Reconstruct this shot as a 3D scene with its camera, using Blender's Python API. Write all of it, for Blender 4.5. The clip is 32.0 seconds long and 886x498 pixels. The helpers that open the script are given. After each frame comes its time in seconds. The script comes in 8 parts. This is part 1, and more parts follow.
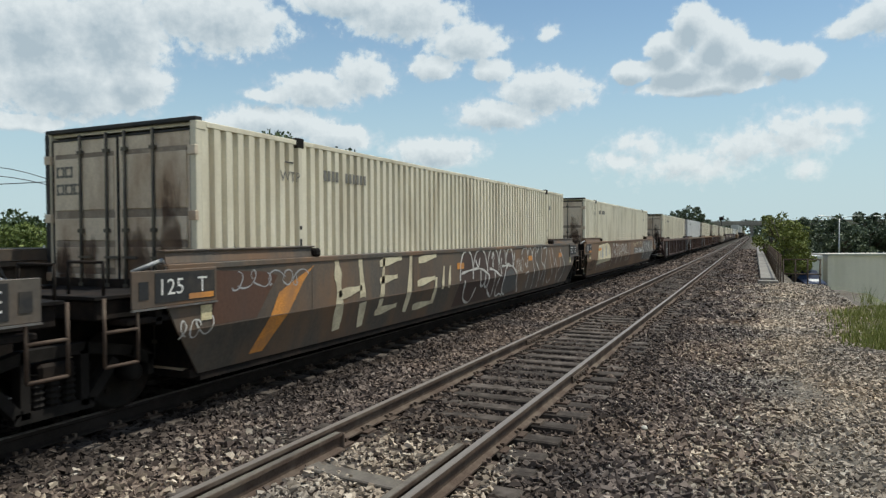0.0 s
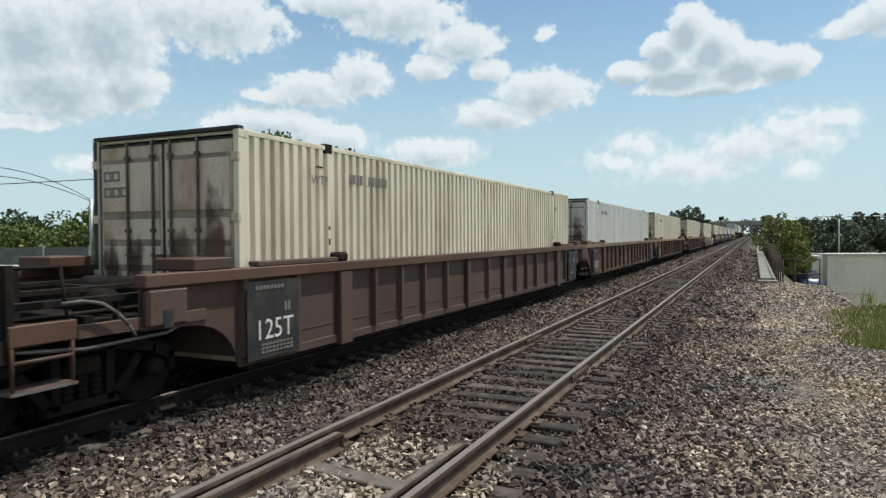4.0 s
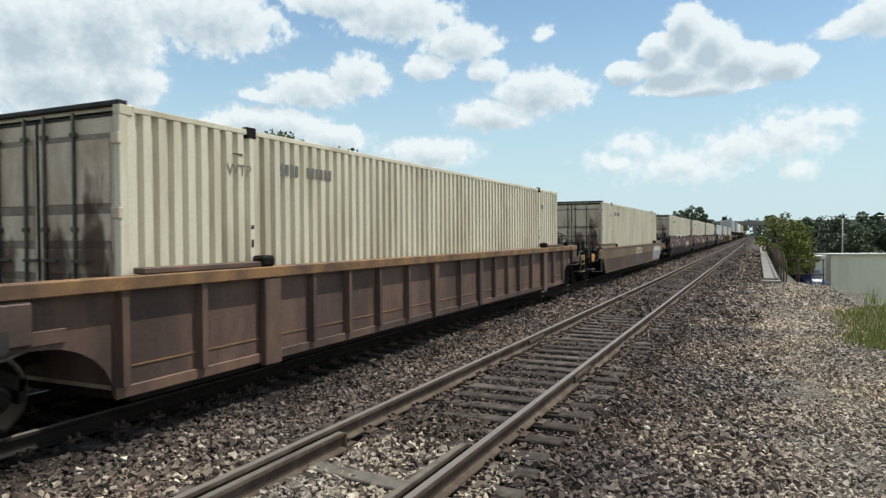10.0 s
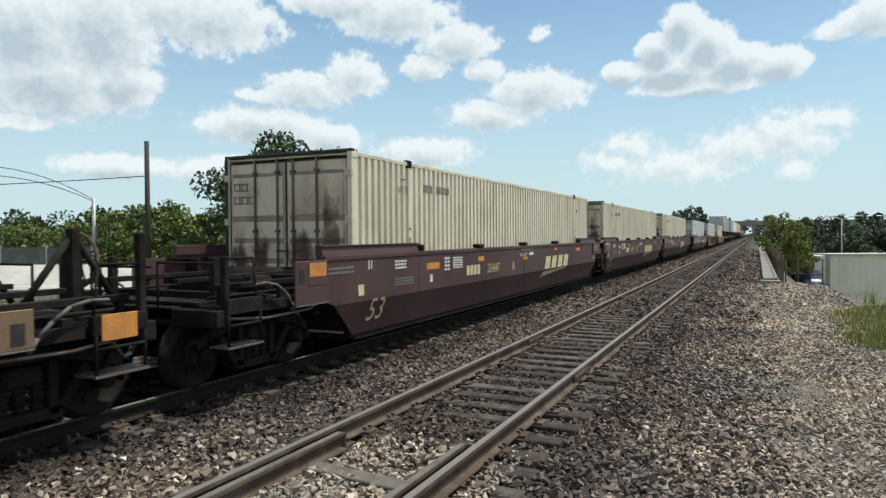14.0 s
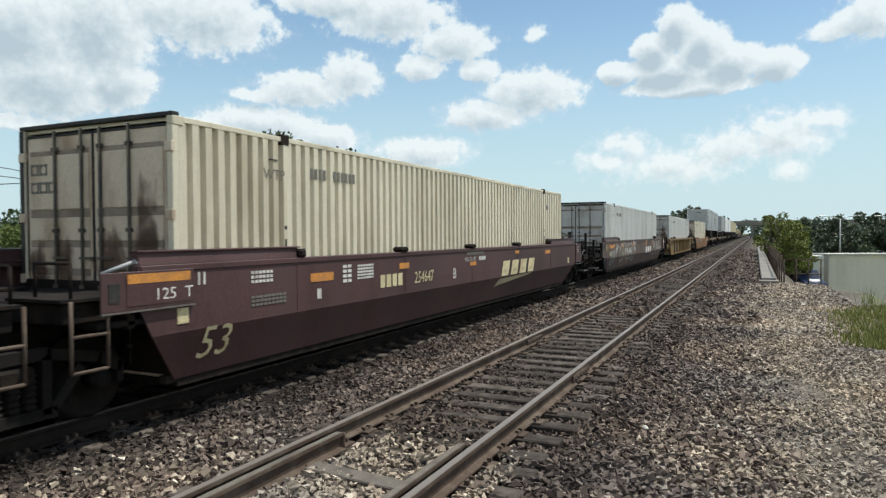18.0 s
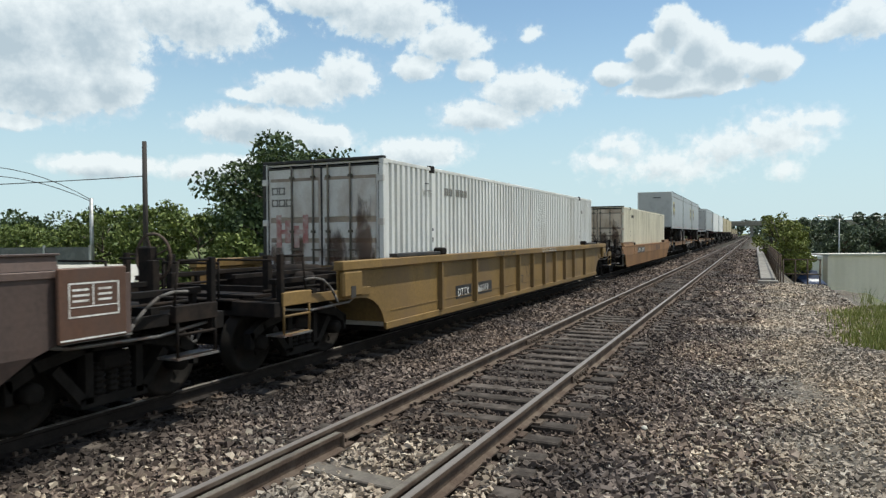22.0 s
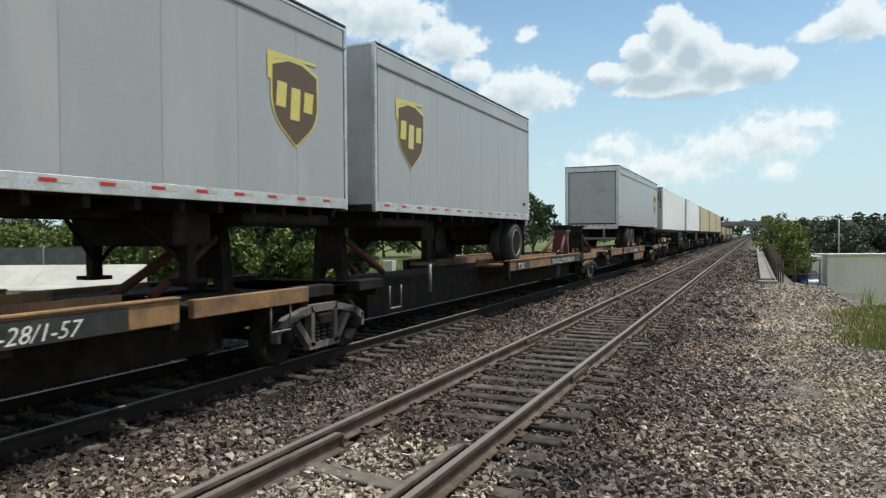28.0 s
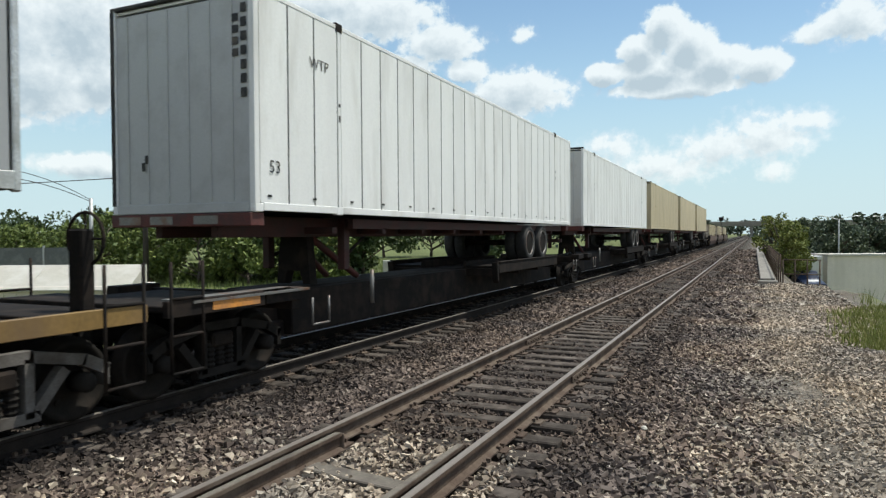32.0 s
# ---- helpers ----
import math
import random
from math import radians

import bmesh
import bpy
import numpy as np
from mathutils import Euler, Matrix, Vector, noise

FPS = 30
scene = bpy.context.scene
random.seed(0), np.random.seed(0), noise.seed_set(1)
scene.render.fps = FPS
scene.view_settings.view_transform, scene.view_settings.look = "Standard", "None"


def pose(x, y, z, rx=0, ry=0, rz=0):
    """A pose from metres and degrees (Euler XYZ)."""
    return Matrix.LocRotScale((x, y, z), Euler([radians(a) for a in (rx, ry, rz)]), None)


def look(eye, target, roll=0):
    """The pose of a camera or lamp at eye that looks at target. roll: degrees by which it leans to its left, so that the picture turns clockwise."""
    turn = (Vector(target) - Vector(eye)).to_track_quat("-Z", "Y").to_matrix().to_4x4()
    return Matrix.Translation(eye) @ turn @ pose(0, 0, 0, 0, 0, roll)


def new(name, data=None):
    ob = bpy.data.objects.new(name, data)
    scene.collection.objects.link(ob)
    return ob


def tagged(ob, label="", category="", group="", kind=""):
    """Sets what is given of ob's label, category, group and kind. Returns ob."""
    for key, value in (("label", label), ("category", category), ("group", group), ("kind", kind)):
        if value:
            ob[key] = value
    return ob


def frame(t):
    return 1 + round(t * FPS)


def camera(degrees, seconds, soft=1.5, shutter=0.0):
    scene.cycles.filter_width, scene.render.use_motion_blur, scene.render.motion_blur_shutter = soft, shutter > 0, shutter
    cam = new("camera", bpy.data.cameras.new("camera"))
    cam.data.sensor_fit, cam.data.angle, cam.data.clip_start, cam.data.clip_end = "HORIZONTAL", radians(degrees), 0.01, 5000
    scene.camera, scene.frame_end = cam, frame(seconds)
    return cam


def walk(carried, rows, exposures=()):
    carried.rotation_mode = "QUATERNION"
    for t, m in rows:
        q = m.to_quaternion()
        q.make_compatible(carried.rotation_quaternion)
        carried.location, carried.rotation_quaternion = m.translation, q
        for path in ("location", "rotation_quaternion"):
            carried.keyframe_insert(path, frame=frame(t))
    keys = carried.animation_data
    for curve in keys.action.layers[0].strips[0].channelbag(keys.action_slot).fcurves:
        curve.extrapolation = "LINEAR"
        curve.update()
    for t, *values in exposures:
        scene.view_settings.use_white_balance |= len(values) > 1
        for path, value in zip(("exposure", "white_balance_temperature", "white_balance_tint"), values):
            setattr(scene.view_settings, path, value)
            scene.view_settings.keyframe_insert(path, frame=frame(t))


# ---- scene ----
# ---- camera ----
V = 10.5          # train speed, m/s
TX = -7.06        # centre line of the train's track
NX = -2.99        # centre line of the near track
EYE_Z = 1.861     # over the rail heads, which are z = 0
cam = camera(66.9, 32.0, soft=1.35, shutter=0.07)


def held(turn, nod=0.0):
    return pose(0, 0, EYE_Z, 88.81 + nod, 0, 24.9 + turn) @ pose(0, 0, 0, 0, 0, -0.36)


walk(cam, [(0.0, held(0.02)), (3.5, held(0.0)), (8.4, held(0.01)), (9.0, held(0.12)), (9.5, held(0.26)), (10.5, held(0.2)),
           (14.0, held(0.18)), (17.0, held(0.1)), (20.0, held(0.05)), (24.0, held(0.0, 0.02)), (32.0, held(0.0, 0.03))],
     exposures=[(0.0, -0.2, 6150, 5), (3.5, -0.12, 6150, 5), (5.5, 0.0, 6150, 5), (25.0, 0.02, 6150, 5), (32.0, 0.05, 6150, 5)])

# ---- world, sun ----
SUN_TO = Vector((0.305, 0.25, 0.919)).normalized()
world = bpy.data.worlds.new("world")
scene.world = world
world.use_nodes = True
wn = world.node_tree.nodes
sky = wn.new("ShaderNodeTexSky")
sky.sky_type, sky.sun_disc = "NISHITA", False
sky.sun_elevation = math.asin(SUN_TO.z)
sky.sun_rotation = math.atan2(SUN_TO.x, SUN_TO.y)
sky.air_density, sky.dust_density, sky.ozone_density = 1.15, 0.35, 2.2
world.node_tree.links.new(sky.outputs[0], wn["Background"].inputs[0])
wn["Background"].inputs[1].default_value = 0.12
sun = new("sun", bpy.data.lights.new("sun", "SUN"))
sun.data.energy, sun.data.angle, sun.data.color = 5.0, radians(0.6), (1.0, 0.94, 0.83)
sun.matrix_world = look(SUN_TO * 50, (0, 0, 0))


# ---- materials ----
def mat(name, col, rough=0.7, metal=0.0, var=0.25, dirt=None, amount=0.4, scale=3.0, grain=40.0, bump=0.15, streak=1.0, spec=0.4, rand=0.0, grime=0.0):
    """A worn surface: base colour varied at two scales, with stains of the colour dirt. streak stretches the stains upright."""
    m = bpy.data.materials.new(name)
    m.use_nodes = True
    nt = m.node_tree
    n, l = nt.nodes, nt.links.new
    b = n["Principled BSDF"]
    b.inputs["Roughness"].default_value, b.inputs["Metallic"].default_value = rough, metal
    b.inputs["Specular IOR Level"].default_value = spec
    tc = n.new("ShaderNodeTexCoord")
    mp = n.new("ShaderNodeMapping")
    l(tc.outputs["Object"], mp.inputs[0])
    mp.inputs["Scale"].default_value = (1, 1, 1 / streak)
    info = n.new("ShaderNodeObjectInfo")
    sh = n.new("ShaderNodeVectorMath")
    sh.operation = "SCALE"
    sh.inputs[0].default_value = (37.0, 91.0, 53.0)
    l(info.outputs["Random"], sh.inputs["Scale"])
    l(sh.outputs[0], mp.inputs["Location"])
    big = n.new("ShaderNodeTexNoise")
    big.inputs["Scale"].default_value, big.inputs["Detail"].default_value, big.inputs["Roughness"].default_value = scale, 6, 0.62
    l(mp.outputs[0], big.inputs[0])
    fine = n.new("ShaderNodeTexNoise")
    fine.inputs["Scale"].default_value, fine.inputs["Detail"].default_value = grain, 4
    l(tc.outputs["Object"], fine.inputs[0])
    c = Vector(col)
    r1 = n.new("ShaderNodeValToRGB")
    r1.color_ramp.elements[0].color = (*(c * (1 - var)), 1)
    r1.color_ramp.elements[1].color = (*[min(1, v * (1 + var * 0.6)) for v in c], 1)
    r1.color_ramp.elements[0].position, r1.color_ramp.elements[1].position = 0.3, 0.7
    l(fine.outputs[0], r1.inputs[0])
    last = r1.outputs[0]
    if dirt:
        r2 = n.new("ShaderNodeValToRGB")
        r2.color_ramp.elements[0].position, r2.color_ramp.elements[1].position = 0.62 - amount * 0.45, 0.78 - amount * 0.25
        l(big.outputs[0], r2.inputs[0])
        mx = n.new("ShaderNodeMix")
        mx.data_type = "RGBA"
        l(r2.outputs[0], mx.inputs[0])
        l(last, mx.inputs[6])
        mx.inputs[7].default_value = (*dirt, 1)
        last = mx.outputs[2]
    if grime:
        wide = n.new("ShaderNodeTexNoise")
        wide.inputs["Scale"].default_value, wide.inputs["Detail"].default_value, wide.inputs["Roughness"].default_value = 0.55, 8, 0.7
        l(mp.outputs[0], wide.inputs[0])
        gr = n.new("ShaderNodeMapRange")
        gr.inputs[1].default_value, gr.inputs[2].default_value = 0.36, 0.62
        gr.inputs[3].default_value, gr.inputs[4].default_value = 1 - grime, 1 + grime * 0.4
        l(wide.outputs[0], gr.inputs[0])
        sc = n.new("ShaderNodeVectorMath")
        sc.operation = "SCALE"
        l(last, sc.inputs[0])
        l(gr.outputs[0], sc.inputs["Scale"])
        last = sc.outputs[0]
    if rand:
        hv = n.new("ShaderNodeHueSaturation")
        mr = n.new("ShaderNodeMapRange")
        mr.inputs[3].default_value, mr.inputs[4].default_value = 1 - rand, 1 + rand
        l(info.outputs["Random"], mr.inputs[0])
        l(mr.outputs[0], hv.inputs["Value"])
        l(last, hv.inputs["Color"])
        last = hv.outputs[0]
    l(last, b.inputs["Base Color"])
    if bump:
        bp = n.new("ShaderNodeBump")
        bp.inputs["Strength"].default_value, bp.inputs["Distance"].default_value = bump, 0.01
        l(fine.outputs[0], bp.inputs["Height"])
        l(bp.outputs[0], b.inputs["Normal"])
    return m


def islands(name, stops, rough=0.9, stain=None, blotch=False):
    """Loose pieces in one mesh: each its own shade. stain: (x centre, half width, darkness) of a dark strip along a
    track: oil, with the train's shade put in at TX.
    """
    m = bpy.data.materials.new(name)
    m.use_nodes = True
    n, l = m.node_tree.nodes, m.node_tree.links.new
    b = n["Principled BSDF"]
    b.inputs["Roughness"].default_value = rough
    b.inputs["Specular IOR Level"].default_value = 0.25
    g = n.new("ShaderNodeNewGeometry")
    r = n.new("ShaderNodeValToRGB")
    while len(r.color_ramp.elements) < len(stops):
        r.color_ramp.elements.new(0.5)
    for e, (p, c) in zip(r.color_ramp.elements, stops):
        e.position, e.color = p, (*c, 1)
    l(g.outputs["Random Per Island"], r.inputs[0])
    last = r.outputs[0]
    if blotch:
        tc = n.new("ShaderNodeTexCoord")
        nz = n.new("ShaderNodeTexNoise")
        nz.inputs["Scale"].default_value, nz.inputs["Detail"].default_value = 0.55, 5
        l(tc.outputs["Object"], nz.inputs[0])
        r5 = n.new("ShaderNodeValToRGB")
        for e, (p, c) in zip(r5.color_ramp.elements, ((0.36, (0.80, 0.78, 0.76)), (0.64, (1.22, 1.10, 0.95)))):
            e.position, e.color = p, (*c, 1)
        l(nz.outputs[0], r5.inputs[0])
        mb = n.new("ShaderNodeVectorMath")
        mb.operation = "MULTIPLY"
        l(last, mb.inputs[0])
        l(r5.outputs[0], mb.inputs[1])
        last = mb.outputs[0]
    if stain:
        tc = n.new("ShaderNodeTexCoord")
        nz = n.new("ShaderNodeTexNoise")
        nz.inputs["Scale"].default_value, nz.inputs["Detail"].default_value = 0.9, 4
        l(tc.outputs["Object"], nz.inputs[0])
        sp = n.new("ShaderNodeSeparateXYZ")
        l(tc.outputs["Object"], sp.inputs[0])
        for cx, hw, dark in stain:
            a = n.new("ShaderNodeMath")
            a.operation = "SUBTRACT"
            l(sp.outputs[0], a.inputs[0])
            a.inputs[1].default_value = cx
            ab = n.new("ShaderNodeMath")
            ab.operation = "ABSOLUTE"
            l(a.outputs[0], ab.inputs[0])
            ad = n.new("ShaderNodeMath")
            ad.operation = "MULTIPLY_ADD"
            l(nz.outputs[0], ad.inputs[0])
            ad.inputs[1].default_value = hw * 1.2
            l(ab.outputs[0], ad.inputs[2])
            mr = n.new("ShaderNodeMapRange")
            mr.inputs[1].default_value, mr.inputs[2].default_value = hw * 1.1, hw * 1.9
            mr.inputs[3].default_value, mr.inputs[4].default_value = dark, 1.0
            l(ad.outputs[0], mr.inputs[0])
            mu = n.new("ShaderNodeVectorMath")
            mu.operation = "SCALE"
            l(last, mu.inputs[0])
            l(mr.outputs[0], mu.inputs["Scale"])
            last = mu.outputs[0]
    l(last, b.inputs["Base Color"])
    return m


RUST, SOOT, TAN = (0.16, 0.075, 0.04), (0.035, 0.03, 0.028), (0.33, 0.26, 0.18)
M = {}
for nm, col, dirt, am in (
        ("cream", (0.70, 0.635, 0.49), (0.50, 0.43, 0.31), 0.35), ("ivory", (0.73, 0.67, 0.53), (0.48, 0.42, 0.30), 0.3),
        ("white", (0.67, 0.66, 0.63), (0.50, 0.48, 0.44), 0.3), ("tan", (0.52, 0.43, 0.27), (0.38, 0.31, 0.2), 0.3)):
    M[nm] = mat(nm + "_paint", col, 0.55, dirt=dirt, amount=am, var=0.06, scale=1.6, grain=30, bump=0.05, streak=4, grime=0.1)
M["panel_white"] = mat("white_panel_paint", (0.79, 0.78, 0.76), 0.5, dirt=(0.62, 0.60, 0.57), amount=0.25, var=0.04, scale=1.6, grain=30, bump=0.04, streak=5, grime=0.08)
M["door_cream"] = mat("door_cream_paint", (0.66, 0.55, 0.42), 0.6, dirt=(0.34, 0.23, 0.15), amount=0.36, var=0.12, scale=1.5, bump=0.08, streak=2)
M["door_white"] = mat("door_white_paint", (0.58, 0.56, 0.525), 0.6, dirt=(0.36, 0.29, 0.24), amount=0.34, var=0.1, scale=1.5, bump=0.08, streak=2)
for nm, col, dirt, am in (
        ("greybrown", (0.118, 0.100, 0.082), (0.15, 0.088, 0.05), 0.45), ("brown", (0.205, 0.122, 0.066), (0.106, 0.066, 0.046), 0.4),
        ("darkbrown", (0.099, 0.059, 0.046), (0.059, 0.040, 0.033), 0.4), ("redbrown", (0.122, 0.059, 0.036), (0.062, 0.040, 0.031), 0.45),
        ("orangebrown", (0.125, 0.060, 0.035), (0.068, 0.044, 0.036), 0.45), ("umber", (0.106, 0.066, 0.053), (0.158, 0.092, 0.059), 0.35),
        ("ochre", (0.205, 0.138, 0.075), (0.125, 0.080, 0.052), 0.45), ("maroon", (0.089, 0.041, 0.041), (0.056, 0.033, 0.032), 0.35),
        ("plum", (0.118, 0.080, 0.068), (0.075, 0.045, 0.034), 0.42), ("yellow", (0.240, 0.145, 0.043), (0.12, 0.075, 0.036), 0.42),
        ("amber", (0.275, 0.138, 0.052), (0.185, 0.092, 0.042), 0.3)):
    M[nm] = mat(nm + "_paint", col, 0.62, dirt=dirt, amount=am, var=0.18, scale=1.1, grain=22, bump=0.15, streak=2.5, grime=0.42)
M["black"] = mat("black_paint", (0.02, 0.02, 0.021), 0.7, dirt=(0.055, 0.045, 0.036), amount=0.35)
M["under"] = mat("grimy_steel", (0.013, 0.011, 0.010), 0.85, dirt=(0.032, 0.023, 0.018), amount=0.4, spec=0.12)
M["truck"] = mat("weathered_cast_steel", (0.022, 0.019, 0.017), 0.85, dirt=(0.010, 0.009, 0.008), amount=0.45, grain=60, spec=0.12)
M["truck_pale"] = mat("dusty_cast_steel", (0.15, 0.138, 0.128), 0.8, dirt=(0.07, 0.06, 0.052), amount=0.4, grain=60, spec=0.12)
M["wheel"] = mat("wheel_steel", (0.016, 0.014, 0.012), 0.8, metal=0.1, dirt=(0.028, 0.021, 0.017), amount=0.35, spec=0.12)
M["tread"] = mat("polished_steel", (0.25, 0.215, 0.185), 0.5, metal=0.45, var=0.1, bump=0.02)
M["steel"] = mat("bare_steel", (0.20, 0.19, 0.18), 0.5, metal=0.5, dirt=RUST, amount=0.3)
M["rail_side"] = mat("rusty_rail", (0.085, 0.06, 0.046), 0.85, dirt=(0.14, 0.11, 0.085), amount=0.4, grain=60, spec=0.12)
# rusty rail darkened for the train's track, its shade put into the colour
M["shaded_rail"] = mat("shaded_rail", (0.022, 0.018, 0.016), 0.9, dirt=(0.035, 0.029, 0.025), amount=0.4, grain=60, spec=0.12)
# groove bands: dirt, with the recess shade put into the brown
M["groove_tone"] = mat("dark_door_groove", (0.34, 0.28, 0.22), 0.85, dirt=(0.20, 0.155, 0.12), amount=0.45, scale=3)
M["rod"] = mat("painted_lock_rod", (0.11, 0.095, 0.07), 0.7, dirt=(0.04, 0.035, 0.03), amount=0.4)
M["galv"] = mat("galvanised_steel", (0.45, 0.46, 0.46), 0.5, metal=0.5, dirt=(0.3, 0.28, 0.25), amount=0.3)
M["orange"] = mat("orange_paint", (0.60, 0.25, 0.05), 0.6, dirt=(0.35, 0.17, 0.07), amount=0.35)
M["deck"] = mat("worn_deck_paint", (0.27, 0.145, 0.06), 0.7, dirt=(0.10, 0.06, 0.037), amount=0.5, scale=2)
M["lett_w"] = mat("white_lettering", (0.72, 0.70, 0.66), 0.7, dirt=(0.4, 0.36, 0.32), amount=0.3, scale=4)
M["lett_y"] = mat("yellow_lettering", (0.64, 0.55, 0.33), 0.7, dirt=(0.4, 0.3, 0.16), amount=0.3, scale=4)
M["lett_k"] = mat("black_lettering", (0.03, 0.03, 0.03), 0.7, dirt=(0.12, 0.1, 0.08), amount=0.3, scale=4)
M["lett_g"] = mat("faded_lettering", (0.17, 0.16, 0.14), 0.7)
M["spray_w"] = mat("white_spray_paint", (0.62, 0.60, 0.56), 0.8, dirt=(0.35, 0.32, 0.28), amount=0.4, scale=3)
M["spray_g"] = mat("silver_spray_paint", (0.36, 0.36, 0.36), 0.6, dirt=(0.25, 0.24, 0.23), amount=0.3, scale=3)
M["spray_s"] = mat("dull_silver_spray_paint", (0.15, 0.14, 0.132), 0.7, dirt=(0.10, 0.085, 0.075), amount=0.4, scale=3)
M["spray_c"] = mat("cream_spray_paint", (0.66, 0.58, 0.40), 0.8, dirt=(0.42, 0.35, 0.24), amount=0.4, scale=3)
M["spray_d"] = mat("dark_grey_spray_paint", (0.105, 0.10, 0.096), 0.75, dirt=(0.15, 0.125, 0.10), amount=0.35, scale=2)
M["spray_r"] = mat("faded_red_spray_paint", (0.34, 0.13, 0.12), 0.8, dirt=(0.45, 0.38, 0.34), amount=0.5, scale=6)
M["stain"] = mat("rusty_door_stain", (0.11, 0.06, 0.038), 0.85, dirt=(0.26, 0.17, 0.11), amount=0.4, scale=3.5, streak=2, grime=0.3)
M["trailer"] = mat("aluminium_trailer_skin", (0.315, 0.32, 0.33), 0.38, metal=0.0, dirt=(0.37, 0.365, 0.365), amount=0.35, var=0.05, scale=1.2, bump=0.03, streak=5, spec=0.5)
M["trailer_rear"] = mat("grey_rear_door", (0.46, 0.46, 0.45), 0.5, dirt=(0.38, 0.37, 0.36), amount=0.3, var=0.06, scale=2)
M["alu"] = mat("brushed_aluminium", (0.62, 0.62, 0.62), 0.35, metal=0.7, dirt=(0.4, 0.39, 0.37), amount=0.3)
M["rubber"] = mat("tyre_rubber", (0.022, 0.021, 0.021), 0.85, dirt=(0.05, 0.045, 0.04), amount=0.4)
M["gold"] = mat("gold_emblem", (0.60, 0.50, 0.13), 0.5, dirt=(0.5, 0.45, 0.22), amount=0.35)
M["shield"] = mat("brown_emblem", (0.10, 0.065, 0.04), 0.5)
M["red"] = mat("red_reflector", (0.42, 0.03, 0.025), 0.35)
M["redpaint"] = mat("red_chassis_paint", (0.115, 0.03, 0.025), 0.7, dirt=(0.06, 0.03, 0.027), amount=0.4)
# darker copy of the chassis red, shade under the container put into the colour
M["red_shaded"] = mat("shaded_chassis_paint", (0.05, 0.015, 0.013), 0.75, dirt=(0.03, 0.018, 0.016), amount=0.4)
M["seam"] = mat("dark_seam", (0.07, 0.07, 0.068), 0.7)
M["concrete"] = mat("weathered_concrete", (0.26, 0.245, 0.22), 0.9, dirt=(0.2, 0.18, 0.16), amount=0.4, scale=1.5)
M["walk_concrete"] = mat("dirty_walkway_concrete", (0.27, 0.25, 0.22), 0.95, dirt=(0.17, 0.15, 0.13), amount=0.45, scale=1.5, spec=0.15)
M["tie"] = mat("creosoted_timber", (0.060, 0.049, 0.041), 0.9, dirt=(0.12, 0.10, 0.084), amount=0.4, scale=5, rand=0.35, spec=0.12)
M["plank"] = mat("greyed_timber", (0.15, 0.13, 0.105), 0.9, dirt=(0.085, 0.07, 0.058), amount=0.4, scale=4)
M["pole"] = mat("dark_pole_timber", (0.05, 0.042, 0.038), 0.9)
M["bark"] = mat("bark", (0.11, 0.085, 0.065), 0.95, grain=25, bump=0.5)
M["wall_w"] = mat("white_painted_wall", (0.46, 0.43, 0.37), 0.8, dirt=(0.52, 0.5, 0.45), amount=0.3, scale=1)
M["wall_g"] = mat("grey_rendered_wall", (0.74, 0.67, 0.59), 0.85, dirt=(0.62, 0.56, 0.49), amount=0.35, scale=0.7, streak=3)
M["truck_white"] = mat("white_truck_paint", (0.85, 0.84, 0.82), 0.5, var=0.04, dirt=(0.7, 0.68, 0.64), amount=0.2)
M["mesh"] = mat("grey_mesh", (0.13, 0.135, 0.13), 0.8, dirt=(0.2, 0.2, 0.19), amount=0.3, scale=2)
M["asphalt"] = mat("asphalt", (0.05, 0.05, 0.05), 0.9)
M["blue"] = mat("blue_car_paint", (0.008, 0.016, 0.045), 0.3, var=0.05, bump=0)
M["glass"] = mat("dark_glass", (0.02, 0.025, 0.03), 0.08, var=0.0, bump=0, spec=0.8)


def ragged(m, lo=0.30, hi=0.62):
    """Let a stain fade out raggedly towards the edges of its sheet."""
    n, l = m.node_tree.nodes, m.node_tree.links.new
    tc = n.new("ShaderNodeTexCoord")
    ce = n.new("ShaderNodeVectorMath")
    ce.operation = "SUBTRACT"
    ce.inputs[1].default_value = (0.5, 0.5, 0.35)
    l(tc.outputs["Generated"], ce.inputs[0])
    fl = n.new("ShaderNodeVectorMath")
    fl.operation = "MULTIPLY"
    fl.inputs[1].default_value = (2.0, 0.0, 1.6)
    l(ce.outputs[0], fl.inputs[0])
    ln = n.new("ShaderNodeVectorMath")
    ln.operation = "LENGTH"
    l(fl.outputs[0], ln.inputs[0])
    mp = n.new("ShaderNodeMapping")
    mp.inputs["Scale"].default_value = (7, 7, 2.2)
    l(tc.outputs["Object"], mp.inputs[0])
    nz = n.new("ShaderNodeTexNoise")
    nz.inputs["Scale"].default_value, nz.inputs["Detail"].default_value = 1.0, 7
    l(mp.outputs[0], nz.inputs[0])
    su = n.new("ShaderNodeMath")
    su.operation = "MULTIPLY_ADD"
    l(ln.outputs["Value"], su.inputs[0])
    su.inputs[1].default_value = -0.55
    l(nz.outputs[0], su.inputs[2])
    mr = n.new("ShaderNodeMapRange")
    mr.interpolation_type = "SMOOTHSTEP"
    mr.inputs[1].default_value, mr.inputs[2].default_value = lo - 0.30, hi - 0.30
    mr.inputs[4].default_value = 0.48
    l(su.outputs[0], mr.inputs[0])
    l(mr.outputs[0], n["Principled BSDF"].inputs["Alpha"])


